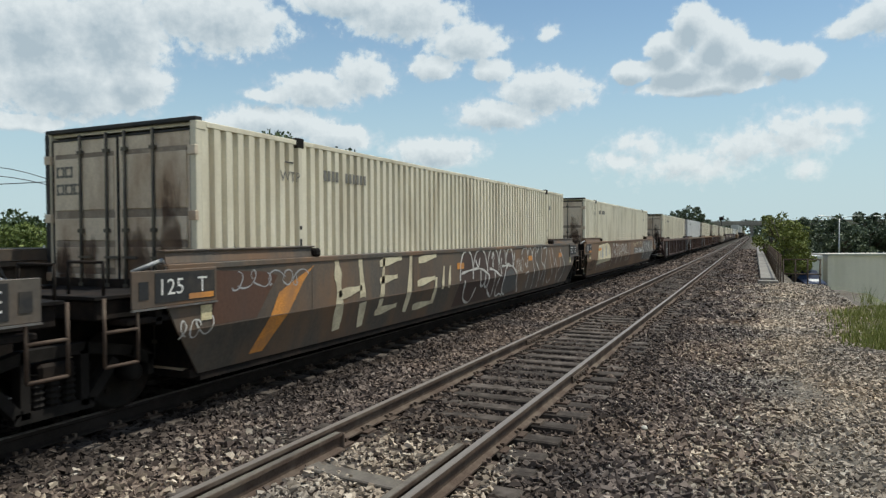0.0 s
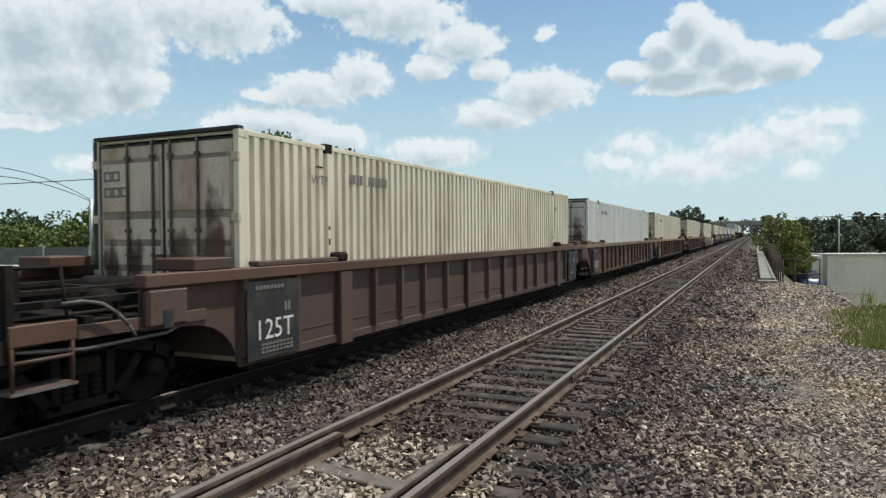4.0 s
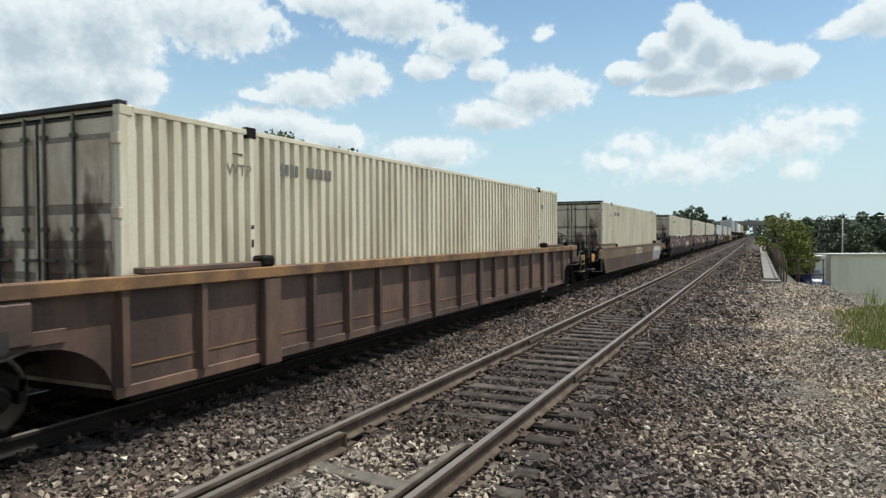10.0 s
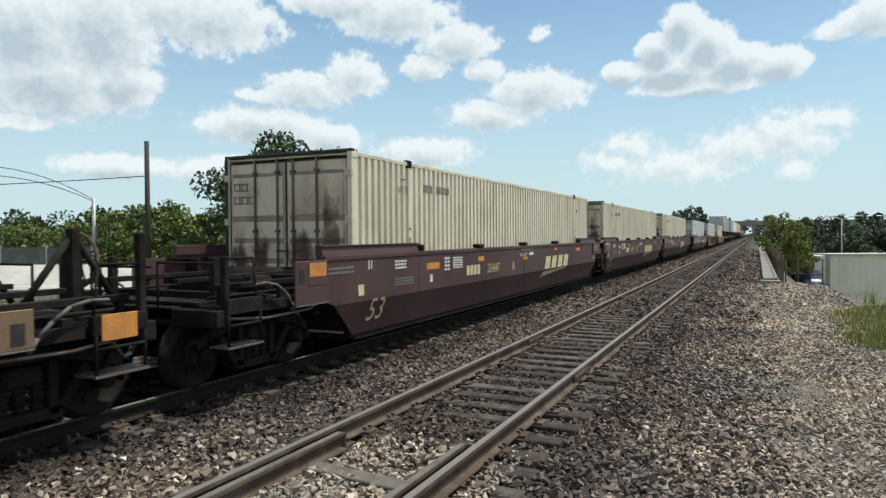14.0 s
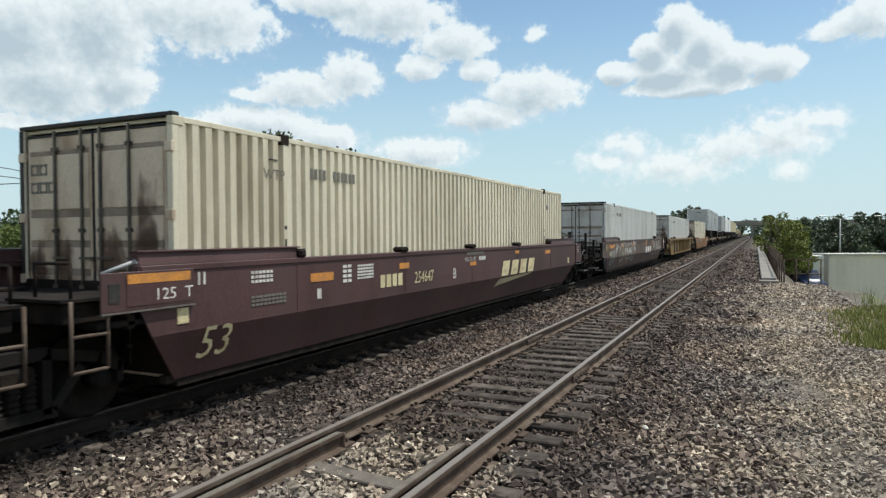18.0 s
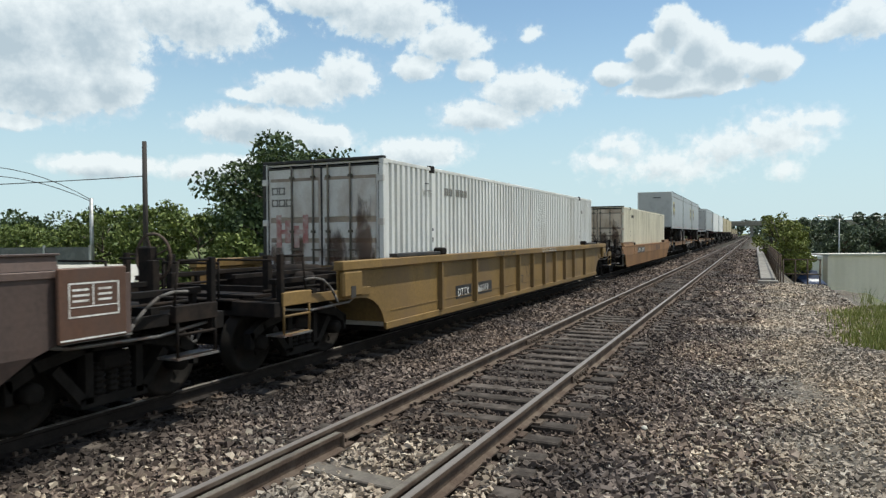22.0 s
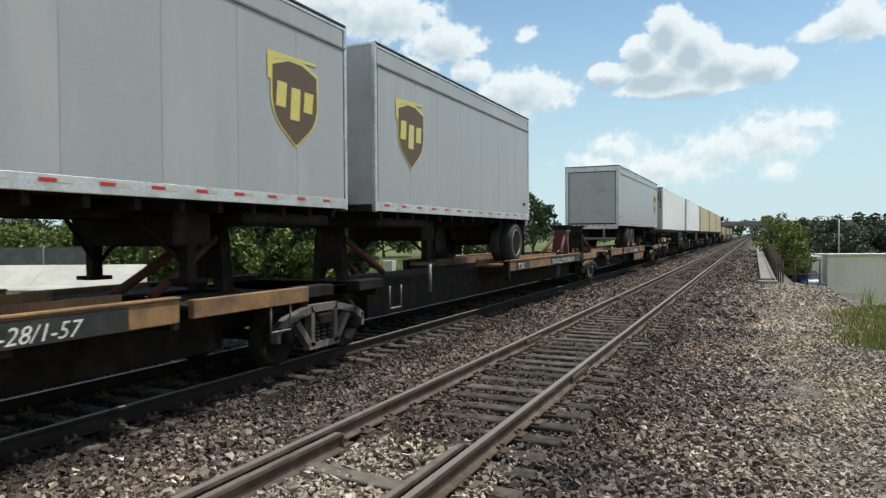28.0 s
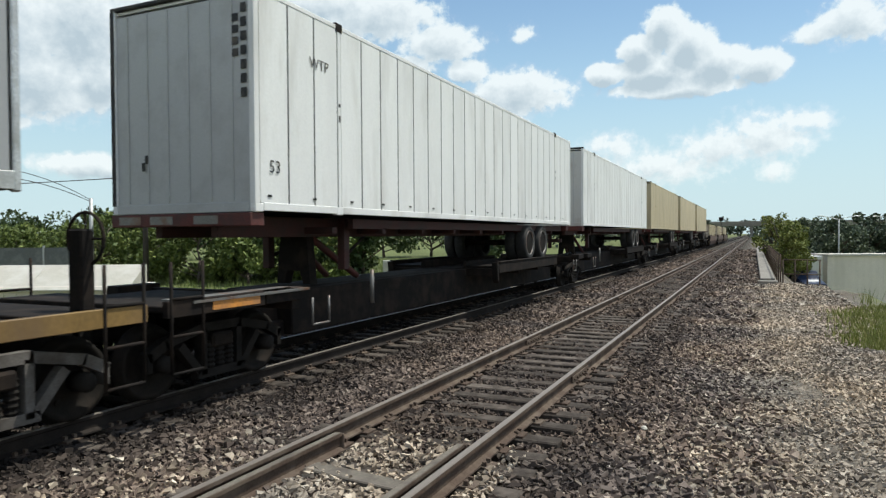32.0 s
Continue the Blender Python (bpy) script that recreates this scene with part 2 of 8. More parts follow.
ragged(M["stain"])
LEAF = [islands("leaves_" + str(i), s, 0.6) for i, s in enumerate((
    [(0.0, (0.03, 0.047, 0.016)), (0.6, (0.052, 0.08, 0.027)), (1.0, (0.10, 0.13, 0.05))],
    [(0.0, (0.06, 0.085, 0.02)), (0.6, (0.115, 0.15, 0.035)), (1.0, (0.20, 0.23, 0.065))],
    # far trees: distance haze put into the leaf colour, paler and greyer
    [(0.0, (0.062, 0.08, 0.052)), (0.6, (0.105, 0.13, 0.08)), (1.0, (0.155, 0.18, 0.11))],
    [(0.0, (0.09, 0.11, 0.022)), (0.6, (0.16, 0.185, 0.04)), (1.0, (0.27, 0.27, 0.075))]))]
STONE = islands("crushed_stone", [(0.0, (0.036, 0.028, 0.026)), (0.3, (0.095, 0.076, 0.068)), (0.7, (0.163, 0.132, 0.116)), (0.94, (0.225, 0.187, 0.165)), (1.0, (0.31, 0.27, 0.24))],
                # TX strip: oily ballast, widened and darkened to stand in for the train's shade
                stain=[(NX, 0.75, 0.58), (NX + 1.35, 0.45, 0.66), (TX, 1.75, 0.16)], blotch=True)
GRAVEL = islands("pale_gravel", [(0.0, (0.10, 0.084, 0.070)), (0.3, (0.25, 0.218, 0.182)), (0.7, (0.37, 0.325, 0.275)), (0.95, (0.45, 0.405, 0.345)), (1.0, (0.56, 0.52, 0.46))], blotch=True)


# ---- mesh helpers ----
def part(name, bm, material, parent, label=""):
    me = bpy.data.meshes.new(name)
    bm.to_mesh(me)
    bm.free()
    me.materials.append(material)
    ob = new(name, me)
    ob.parent = parent
    return tagged(ob, label)


def thing(name, label, category, group="", kind="", at=None):
    ob = new(name)
    ob.empty_display_size = 0.3
    if at is not None:
        ob.matrix_basis = at
    return tagged(ob, label, category, group, kind)


def solo(name, bm, material, label, category="", group="", kind=""):
    return tagged(part(name, bm, material, None), label, category, group, kind)


def B(*boxes, bevel=0.0):
    """A bmesh of boxes (x0, x1, y0, y1, z0, z1)."""
    bm = bmesh.new()
    for x0, x1, y0, y1, z0, z1 in boxes:
        v = [bm.verts.new((x, y, z)) for x in (x0, x1) for y in (y0, y1) for z in (z0, z1)]
        for f in ((0, 1, 3, 2), (4, 6, 7, 5), (0, 4, 5, 1), (2, 3, 7, 6), (0, 2, 6, 4), (1, 5, 7, 3)):
            bm.faces.new([v[i] for i in f])
    bmesh.ops.recalc_face_normals(bm, faces=bm.faces)
    if bevel:
        bmesh.ops.bevel(bm, geom=bm.edges[:], offset=bevel, segments=1, affect="EDGES", clamp_overlap=True)
    return bm


def prism(bm, pts, axis, a, b):
    """Extrude a polygon along an axis from a to b. The points are in the other two axes, in order x, y, z."""
    def at(p, k):
        q = list(p)
        q.insert(axis, k)
        return q
    lo = [bm.verts.new(at(p, a)) for p in pts]
    hi = [bm.verts.new(at(p, b)) for p in pts]
    n = len(pts)
    bm.faces.new(lo)
    bm.faces.new(hi[::-1])
    for i in range(n):
        bm.faces.new((lo[i], hi[i], hi[(i + 1) % n], lo[(i + 1) % n]))
    bmesh.ops.recalc_face_normals(bm, faces=bm.faces)
    return bm


def P(pts, axis, a, b):
    return prism(bmesh.new(), pts, axis, a, b)


def tube(bm, p, q, r, seg=8, r2=None):
    p, q = Vector(p), Vector(q)
    d = (q - p)
    u = d.orthogonal().normalized()
    w = d.normalized().cross(u)
    r2 = r if r2 is None else r2
    rings = []
    for c, rr in ((p, r), (q, r2)):
        rings.append([bm.verts.new(c + rr * (math.cos(2 * math.pi * i / seg) * u + math.sin(2 * math.pi * i / seg) * w)) for i in range(seg)])
    for i in range(seg):
        f = bm.faces.new((rings[0][i], rings[0][(i + 1) % seg], rings[1][(i + 1) % seg], rings[1][i]))
        f.smooth = True
    bm.faces.new(rings[0][::-1])
    bm.faces.new(rings[1])
    return bm


def T(*segs, r=0.015, seg=6):
    bm = bmesh.new()
    for s in segs:
        for a, b in zip(s[:-1], s[1:]):
            tube(bm, a, b, r, seg)
    return bm


def lathe(bm, prof, seg, centre=(0, 0, 0), caps=True):
    """Turn a profile of (x, radius) round the x axis."""
    cx, cy, cz = centre
    rings = [[bm.verts.new((cx + x, cy + r * math.cos(2 * math.pi * i / seg), cz + r * math.sin(2 * math.pi * i / seg))) for i in range(seg)] for x, r in prof]
    for ra, rb in zip(rings[:-1], rings[1:]):
        for i in range(seg):
            f = bm.faces.new((ra[i], ra[(i + 1) % seg], rb[(i + 1) % seg], rb[i]))
            f.smooth = True
    if caps:
        bm.faces.new(rings[0])
        bm.faces.new(rings[-1][::-1])
    bmesh.ops.recalc_face_normals(bm, faces=bm.faces)
    return bm


def turned(bm, prof, seg, cx, cy):
    """Turn a profile of (z, radius) round an upright axis."""
    rings = [[bm.verts.new((cx + r * math.cos(2 * math.pi * i / seg), cy + r * math.sin(2 * math.pi * i / seg), z)) for i in range(seg)] for z, r in prof]
    for ra, rb in zip(rings[:-1], rings[1:]):
        for i in range(seg):
            bm.faces.new((ra[i], ra[(i + 1) % seg], rb[(i + 1) % seg], rb[i]))
    bm.faces.new(rings[0][::-1])
    bm.faces.new(rings[-1])
    return bm


def hoop(x, y, z, big, small):
    """A ring that stands across the car."""
    bm = bmesh.new()
    rows = []
    for i in range(20):
        a = 2 * math.pi * i / 20
        rows.append([bm.verts.new((x + (big + small * math.cos(k * 1.0472)) * math.cos(a), y + small * math.sin(k * 1.0472), z + (big + small * math.cos(k * 1.0472)) * math.sin(a))) for k in range(6)])
    for i in range(20):
        for k in range(6):
            bm.faces.new((rows[i][k], rows[(i + 1) % 20][k], rows[(i + 1) % 20][(k + 1) % 6], rows[i][(k + 1) % 6]))
    bmesh.ops.recalc_face_normals(bm, faces=bm.faces)
    return bm


def bar(bm, p, q, h, x0, x1):
    """A flat bar in the y-z plane from p to q, of height h, from x0 to x1."""
    d = (Vector(q) - Vector(p)).normalized()
    n = Vector((-d.y, d.x)) * h / 2
    pts = [Vector(p) - n, Vector(q) - n, Vector(q) + n, Vector(p) + n]
    return prism(bm, [tuple(v) for v in pts], 0, x0, x1)


def numpy_mesh(name, verts, faces):
    """A mesh of equal-sided faces from arrays."""
    me = bpy.data.meshes.new(name)
    k = faces.shape[1]
    me.vertices.add(len(verts))
    me.vertices.foreach_set("co", np.ascontiguousarray(verts, np.float32).ravel())
    me.loops.add(faces.size)
    me.loops.foreach_set("vertex_index", np.ascontiguousarray(faces, np.int32).ravel())
    me.polygons.add(len(faces))
    me.polygons.foreach_set("loop_start", np.arange(0, faces.size, k, dtype=np.int32))
    me.update(calc_edges=True)
    me.validate()
    me.shade_flat()
    return me


LETTERS = {}


def text(s, size, material, parent, x, y, z, name="lettering", turn=90, slant=0.0, stretch=1.0, label="", tilt=0.0):
    """Lettering on a side that faces +x (turn 90) or on an end that faces -y (turn 0); y, z are its lower left corner."""
    key = (s, size, slant, stretch)
    if key not in LETTERS:
        cu = bpy.data.curves.new("lettering", "FONT")
        cu.body, cu.size, cu.shear, cu.resolution_u = s, size, slant, 2
        ob = bpy.data.objects.new("lettering", cu)
        me = bpy.data.meshes.new_from_object(ob)
        bpy.data.objects.remove(ob)
        for v in me.vertices:
            v.co.x *= stretch
        LETTERS[key] = me
    me = LETTERS[key].copy()
    me.materials.clear()
    me.materials.append(material)
    ob = new(name, me)
    ob.parent = parent
    ob.matrix_basis = pose(x, y, z, 90 - tilt, 0, turn)
    return tagged(ob, label)


def ribbon(bm, pts, w, plane):
    """A painted stroke on a side: plane(z) gives x."""
    n = len(pts)
    L, R = [], []
    for i, (y, z) in enumerate(pts):
        a, b = Vector(pts[max(0, i - 1)]), Vector(pts[min(n - 1, i + 1)])
        d = (b - a)
        d = d.normalized() if d.length > 1e-6 else Vector((1, 0))
        k = w / 2 * (0.75 + 0.25 * math.sin(i * 0.9))
        for lst, s in ((L, 1), (R, -1)):
            yy, zz = y - d.y * k * s, z + d.x * k * s
            lst.append(bm.verts.new((plane(zz), yy, zz)))
    for i in range(n - 1):
        bm.faces.new((L[i], L[i + 1], R[i + 1], R[i]))


def patch(bm, pts, plane, lift=0.0):
    """A filled painted shape on a side, sliced level by level so that it follows the bend."""
    ys = [p[0] for p in pts]
    zs = [p[1] for p in pts]
    lo, hi = min(zs), max(zs)
    levels = sorted({lo + (hi - lo) * i / 10 for i in range(11)} | {0.85} if lo < 0.85 < hi else {lo + (hi - lo) * i / 10 for i in range(11)})
    def cut(z):
        z = min(max(z, lo + 1e-4), hi - 1e-4)
        xs = []
        for (y0, z0), (y1, z1) in zip(pts, pts[1:] + pts[:1]):
            if (z0 - z) * (z1 - z) < 0:
                xs.append(y0 + (y1 - y0) * (z - z0) / (z1 - z0))
        return (min(xs), max(xs)) if len(xs) > 1 else None
    prev = None
    for z in levels:
        c = cut(z)
        if c:
            row = [bm.verts.new((plane(z) + lift, c[0], z)), bm.verts.new((plane(z) + lift, c[1], z))]
            if prev:
                bm.faces.new((prev[0], prev[1], row[1], row[0]))
            prev = row
    return bm


# ---- drifting clouds: a far backdrop ----
def cloud_material():
    m = bpy.data.materials.new("clouds")
    m.use_nodes = True
    nt = m.node_tree
    n, l = nt.nodes, nt.links.new
    g = bpy.data.node_groups.new("cloud_density", "ShaderNodeTree")
    g.interface.new_socket("at", in_out="INPUT", socket_type="NodeSocketVector")
    g.interface.new_socket("density", in_out="OUTPUT", socket_type="NodeSocketFloat")
    gn, gl = g.nodes, g.links.new
    gi, go = gn.new("NodeGroupInput"), gn.new("NodeGroupOutput")

    def op(kind, a, b=None, c=None):
        q = gn.new("ShaderNodeMath")
        q.operation = kind
        for i, v in enumerate((a, b, c)):
            if v is None:
                continue
            if isinstance(v, (int, float)):
                q.inputs[i].default_value = v
            else:
                gl(v, q.inputs[i])
        return q.outputs[0]

    def vec(kind, a, b):
        q = gn.new("ShaderNodeVectorMath")
        q.operation = kind
        gl(a, q.inputs[0])
        if b is not None:
            q.inputs[1].default_value = b
        return q
    warp = gn.new("ShaderNodeTexNoise")
    warp.inputs["Scale"].default_value, warp.inputs["Detail"].default_value = 0.45, 3
    gl(gi.outputs[0], warp.inputs[0])
    wv = vec("SUBTRACT", warp.outputs["Color"], (0.5, 0.5, 0.5))
    ws = gn.new("ShaderNodeVectorMath")
    ws.operation = "MULTIPLY_ADD"
    gl(wv.outputs[0], ws.inputs[0])
    ws.inputs[1].default_value = (1.0, 0.7, 0)
    gl(gi.outputs[0], ws.inputs[2])
    pos = ws.outputs[0]
    total = None

    def cloud(weight, *puffs):
        nonlocal total
        for a, e, ra, re in puffs:
            d = vec("SUBTRACT", pos, (a, e, 0))
            s = vec("MULTIPLY", d.outputs[0], (1 / (ra * 1.2), 1 / (re * 1.25), 0))
            ln = gn.new("ShaderNodeVectorMath")
            ln.operation = "LENGTH"
            gl(s.outputs[0], ln.inputs[0])
            v = op("MULTIPLY_ADD", ln.outputs["Value"], -weight, weight)
            total = v if total is None else op("SMOOTH_MAX", total, v, 0.12)
    cloud(1.5, (56.0, 14.5, 4.3, 3.2), (50.7, 15.2, 3.8, 3.5), (54.3, 11.2, 5.2, 2.4), (49.5, 11.6, 2.5, 2.1), (56.8, 8.3, 2.5, 0.6), (63, 13, 6, 4))
    cloud(1.2, (43.0, 16.8, 5.4, 2.3), (45.6, 17.3, 3.7, 1.8))
    cloud(1.2, (31.5, 13.2, 2.5, 1.6), (35.5, 12.0, 3.7, 1.3), (39.1, 11.5, 2.2, 0.5))
    cloud(1.5, (39.2, 9.1, 4.9, 1.4), (33.6, 8.1, 2.8, 1.1), (41.0, 5.5, 5.0, 1.0), (50, 5.5, 4, 0.8))
    cloud(1.25, (28.3, 18.0, 5.2, 1.8), (22.8, 15.9, 3.4, 1.4), (32.6, 19.0, 5.1, 1.2), (25.7, 14.0, 2.0, 1.0))
    cloud(0.6, (15.9, 16.5, 0.9, 0.6), (14.5, 20.5, 2.5, 0.8))
    cloud(1.3, (20.6, 13.8, 1.8, 0.9), (16.2, 11.9, 4.0, 1.6), (20.0, 10.1, 3.6, 1.2))
    cloud(1.9, (4.4, 16.2, 1.7, 1.5), (6.3, 14.6, 1.7, 1.3), (2.6, 14.6, 1.9, 1.6), (9.2, 13.0, 1.7, 0.8), (5.2, 13.0, 3.2, 1.2), (0.6, 13.1, 2.6, 1.3), (-2.6, 12.7, 1.9, 1.1), (3.5, 11.6, 5.0, 0.7))
    cloud(0.62, (8.6, 7.3, 2.1, 0.9), (4.9, 5.6, 4.6, 1.2), (10.2, 6.0, 2.5, 0.6))
    cloud(0.78, (-2.9, 7.5, 3.1, 1.7), (-5.9, 8.5, 1.5, 0.8), (0.6, 6.8, 2.9, 1.2), (-3.5, 4.8, 1.1, 0.7))
    cloud(1.2, (-6.3, 14.5, 1.8, 0.7), (-8.6, 15.2, 2.2, 1.5), (-14, 15, 4, 2))
    cloud(1.2, (25.5, 7.1, 3.9, 1.1), (30, 4.5, 5, 0.8))
    # the same broken cumulus, added unseen all round as fill light for shaded ends
    wide = gn.new("ShaderNodeTexNoise")
    wide.inputs["Scale"].default_value, wide.inputs["Detail"].default_value = 0.09, 2
    gl(gi.outputs[0], wide.inputs[0])
    sx = gn.new("ShaderNodeSeparateXYZ")
    gl(gi.outputs[0], sx.inputs[0])
    away = op("ABSOLUTE", op("SUBTRACT", sx.outputs[0], 26.0))
    side = gn.new("ShaderNodeMapRange")
    side.inputs[1].default_value, side.inputs[2].default_value = 42.0, 55.0
    gl(away, side.inputs[0])
    rest = op("SUBTRACT", op("MULTIPLY_ADD", wide.outputs[0], 5.0, -1.9), op("MULTIPLY_ADD", side.outputs[0], -3.0, 3.0))
    total = op("MAXIMUM", total, rest)
    nz = gn.new("ShaderNodeTexNoise")
    nz.inputs["Scale"].default_value, nz.inputs["Detail"].default_value, nz.inputs["Roughness"].default_value = 0.95, 8, 0.58
    gl(gi.outputs[0], nz.inputs[0])
    gl(op("ADD", total, op("MULTIPLY_ADD", nz.outputs[0], 1.5, -0.75)), go.inputs[0])

    tc = n.new("ShaderNodeUVMap")
    tc.uv_map = "sky"
    here, above = n.new("ShaderNodeGroup"), n.new("ShaderNodeGroup")
    here.node_tree = above.node_tree = g
    up = n.new("ShaderNodeVectorMath")
    up.inputs[1].default_value = (-0.35, 0.9, 0)
    l(tc.outputs[0], here.inputs[0])
    l(tc.outputs[0], up.inputs[0])
    l(up.outputs[0], above.inputs[0])
    alpha = n.new("ShaderNodeMapRange")
    alpha.interpolation_type = "SMOOTHSTEP"
    alpha.inputs[1].default_value, alpha.inputs[2].default_value = -0.22, 0.42
    alpha.inputs[4].default_value = 0.93
    l(here.outputs[0], alpha.inputs[0])
    shade = n.new("ShaderNodeMapRange")
    shade.inputs[1].default_value, shade.inputs[2].default_value = 0.2, 1.3
    l(above.outputs[0], shade.inputs[0])
    col = n.new("ShaderNodeMix")
    col.data_type = "RGBA"
    col.inputs[6].default_value, col.inputs[7].default_value = (0.98, 0.98, 0.96, 1), (0.55, 0.61, 0.65, 1)
    l(shade.outputs[0], col.inputs[0])
    # thin veil that thickens to the horizon
    se = n.new("ShaderNodeSeparateXYZ")
    l(tc.outputs[0], se.inputs[0])
    veil = n.new("ShaderNodeMapRange")
    veil.interpolation_type = "SMOOTHSTEP"
    veil.inputs[1].default_value, veil.inputs[2].default_value = 0.0, 22.0
    veil.inputs[3].default_value, veil.inputs[4].default_value = 0.92, 0.14
    l(se.outputs[1], veil.inputs[0])
    vcol = n.new("ShaderNodeMix")
    vcol.data_type = "RGBA"
    vcol.inputs[6].default_value = (0.50, 0.76, 0.88, 1)
    vcol.inputs[7].default_value = (0.66, 0.79, 0.82, 1)
    l(veil.outputs[0], vcol.inputs[0])
    both = n.new("ShaderNodeMath")
    both.operation = "MAXIMUM"
    l(alpha.outputs[0], both.inputs[0])
    l(veil.outputs[0], both.inputs[1])
    cmix = n.new("ShaderNodeMix")
    cmix.data_type = "RGBA"
    l(alpha.outputs[0], cmix.inputs[0])
    l(vcol.outputs[2], cmix.inputs[6])
    l(col.outputs[2], cmix.inputs[7])
    em, tr, mx = n.new("ShaderNodeEmission"), n.new("ShaderNodeBsdfTransparent"), n.new("ShaderNodeMixShader")
    em.inputs[1].default_value = 0.96
    l(cmix.outputs[2], em.inputs[0])
    l(both.outputs[0], mx.inputs[0])
    l(tr.outputs[0], mx.inputs[1])
    l(em.outputs[0], mx.inputs[2])
    n.remove(n["Principled BSDF"])
    l(mx.outputs[0], n["Material Output"].inputs[0])
    return m


def cloud_backdrop():
    bm = bmesh.new()
    uv = bm.loops.layers.uv.new("sky")
    az, el = [x * 4 - 154 for x in range(91)], [x * 3 for x in range(14)]
    def at(a, e):
        a, e = radians(a), radians(e)
        return 3000 * Vector((-math.sin(a) * math.cos(e), math.cos(a) * math.cos(e), math.sin(e)))
    v = {(a, e): bm.verts.new(at(a, e)) for a in az for e in el}
    for a0, a1 in zip(az[:-1], az[1:]):
        for e0, e1 in zip(el[:-1], el[1:]):
            ks = ((a0, e0), (a1, e0), (a1, e1), (a0, e1))
            f = bm.faces.new([v[k] for k in ks])
            for lp, k in zip(f.loops, ks):
                lp[uv].uv = k
    return solo("backdrop_clouds", bm, cloud_material(), "white cumulus clouds drifting over a pale blue sky", "clouds", kind="structure")


CLOUDS = cloud_backdrop()


# ---- ground ----
def edge_x(y):
    """Where the gravel terrace drops off to the low ground beside the line."""
    return 3.6 if y < 28.5 else max(1.0, 3.6 - (y - 28.5) * 0.75)


def ground_z(x, y):
    z = -0.27
    if x > edge_x(y):
        z -= min(2.63, (x - edge_x(y)) * (0.62 if y < 34 else 0.95))
    if x > 5.0:
        z -= min(1.9, (x - 5.0) * 1.4)
    if x < -10:
        z -= min(0.35, (-10 - x) * 0.1)
    return z


def build_ground():
    xs = sorted({-2500, -1200, -600, -300, -150, -90, -60, -45, -36, -30, -26, -22, -18, -15, -13, -11.5, -10, 40, 60, 100, 200, 500, 1200, 2500} | {x * 0.6 - 9.6 for x in range(45)})
    ys = sorted({-400, -150, -60, -25, -12, 60, 70, 85, 100, 125, 160, 220, 320, 500, 900, 1600, 3200} | {y * 1.2 - 6 for y in range(52)})
    V0 = [(x, y, ground_z(x, y) + 0.03 * noise.noise((x * 0.7, y * 0.7, 3))) for y in ys for x in xs]
    w = len(xs)
    F0 = [(j * w + i, j * w + i + 1, (j + 1) * w + i + 1, (j + 1) * w + i) for j in range(len(ys) - 1) for i in range(w - 1)]
    me = bpy.data.meshes.new("ground")
    me.from_pydata(V0, [], F0)
    for p in me.polygons:
        p.use_smooth = True
    ob = tagged(new("ground", me), "grey gravel terrace giving way to rough green grass", "ground", kind="structure")
    m = bpy.data.materials.new("gravel_and_grass")
    m.use_nodes = True
    n, l = m.node_tree.nodes, m.node_tree.links.new
    b = n["Principled BSDF"]
    b.inputs["Roughness"].default_value = 0.95
    b.inputs["Specular IOR Level"].default_value = 0.15
    tc = n.new("ShaderNodeTexCoord")
    vo = n.new("ShaderNodeTexVoronoi")
    vo.inputs["Scale"].default_value = 17
    l(tc.outputs["Object"], vo.inputs[0])
    sepc = n.new("ShaderNodeSeparateColor")
    l(vo.outputs["Color"], sepc.inputs[0])
    r = n.new("ShaderNodeValToRGB")
    r.color_ramp.elements[0].color, r.color_ramp.elements[1].color = (0.09, 0.078, 0.064, 1), (0.25, 0.222, 0.186, 1)
    l(sepc.outputs[0], r.inputs[0])
    soil = n.new("ShaderNodeTexNoise")
    soil.inputs["Scale"].default_value, soil.inputs["Detail"].default_value = 0.35, 6
    l(tc.outputs["Object"], soil.inputs[0])
    tint = n.new("ShaderNodeMix")
    tint.data_type, tint.blend_type = "RGBA", "MULTIPLY"
    tint.inputs[0].default_value = 1
    r3 = n.new("ShaderNodeValToRGB")
    r3.color_ramp.elements[0].color, r3.color_ramp.elements[1].color = (0.75, 0.68, 0.60, 1), (1.05, 1.05, 1.05, 1)
    r3.color_ramp.elements[0].position, r3.color_ramp.elements[1].position = 0.38, 0.6
    l(soil.outputs[0], r3.inputs[0])
    l(r.outputs[0], tint.inputs[6])
    l(r3.outputs[0], tint.inputs[7])
    bed = n.new("ShaderNodeSeparateXYZ")
    l(tc.outputs["Object"], bed.inputs[0])
    # dark ballast bed, lowered further to put the shade between stones into its colour
    strip = n.new("ShaderNodeMapRange")
    strip.inputs[1].default_value, strip.inputs[2].default_value = -1.6, 0.2
    strip.inputs[3].default_value, strip.inputs[4].default_value = 0.30, 0.8
    l(bed.outputs[0], strip.inputs[0])
    dark = n.new("ShaderNodeVectorMath")
    dark.operation = "SCALE"
    l(tint.outputs[2], dark.inputs[0])
    l(strip.outputs[0], dark.inputs["Scale"])
    gn = n.new("ShaderNodeTexNoise")
    gn.inputs["Scale"].default_value, gn.inputs["Detail"].default_value = 8, 5
    l(tc.outputs["Object"], gn.inputs[0])
    gr = n.new("ShaderNodeValToRGB")
    gr.color_ramp.elements[0].color, gr.color_ramp.elements[1].color = (0.06, 0.085, 0.025, 1), (0.19, 0.20, 0.085, 1)
    l(gn.outputs[0], gr.inputs[0])
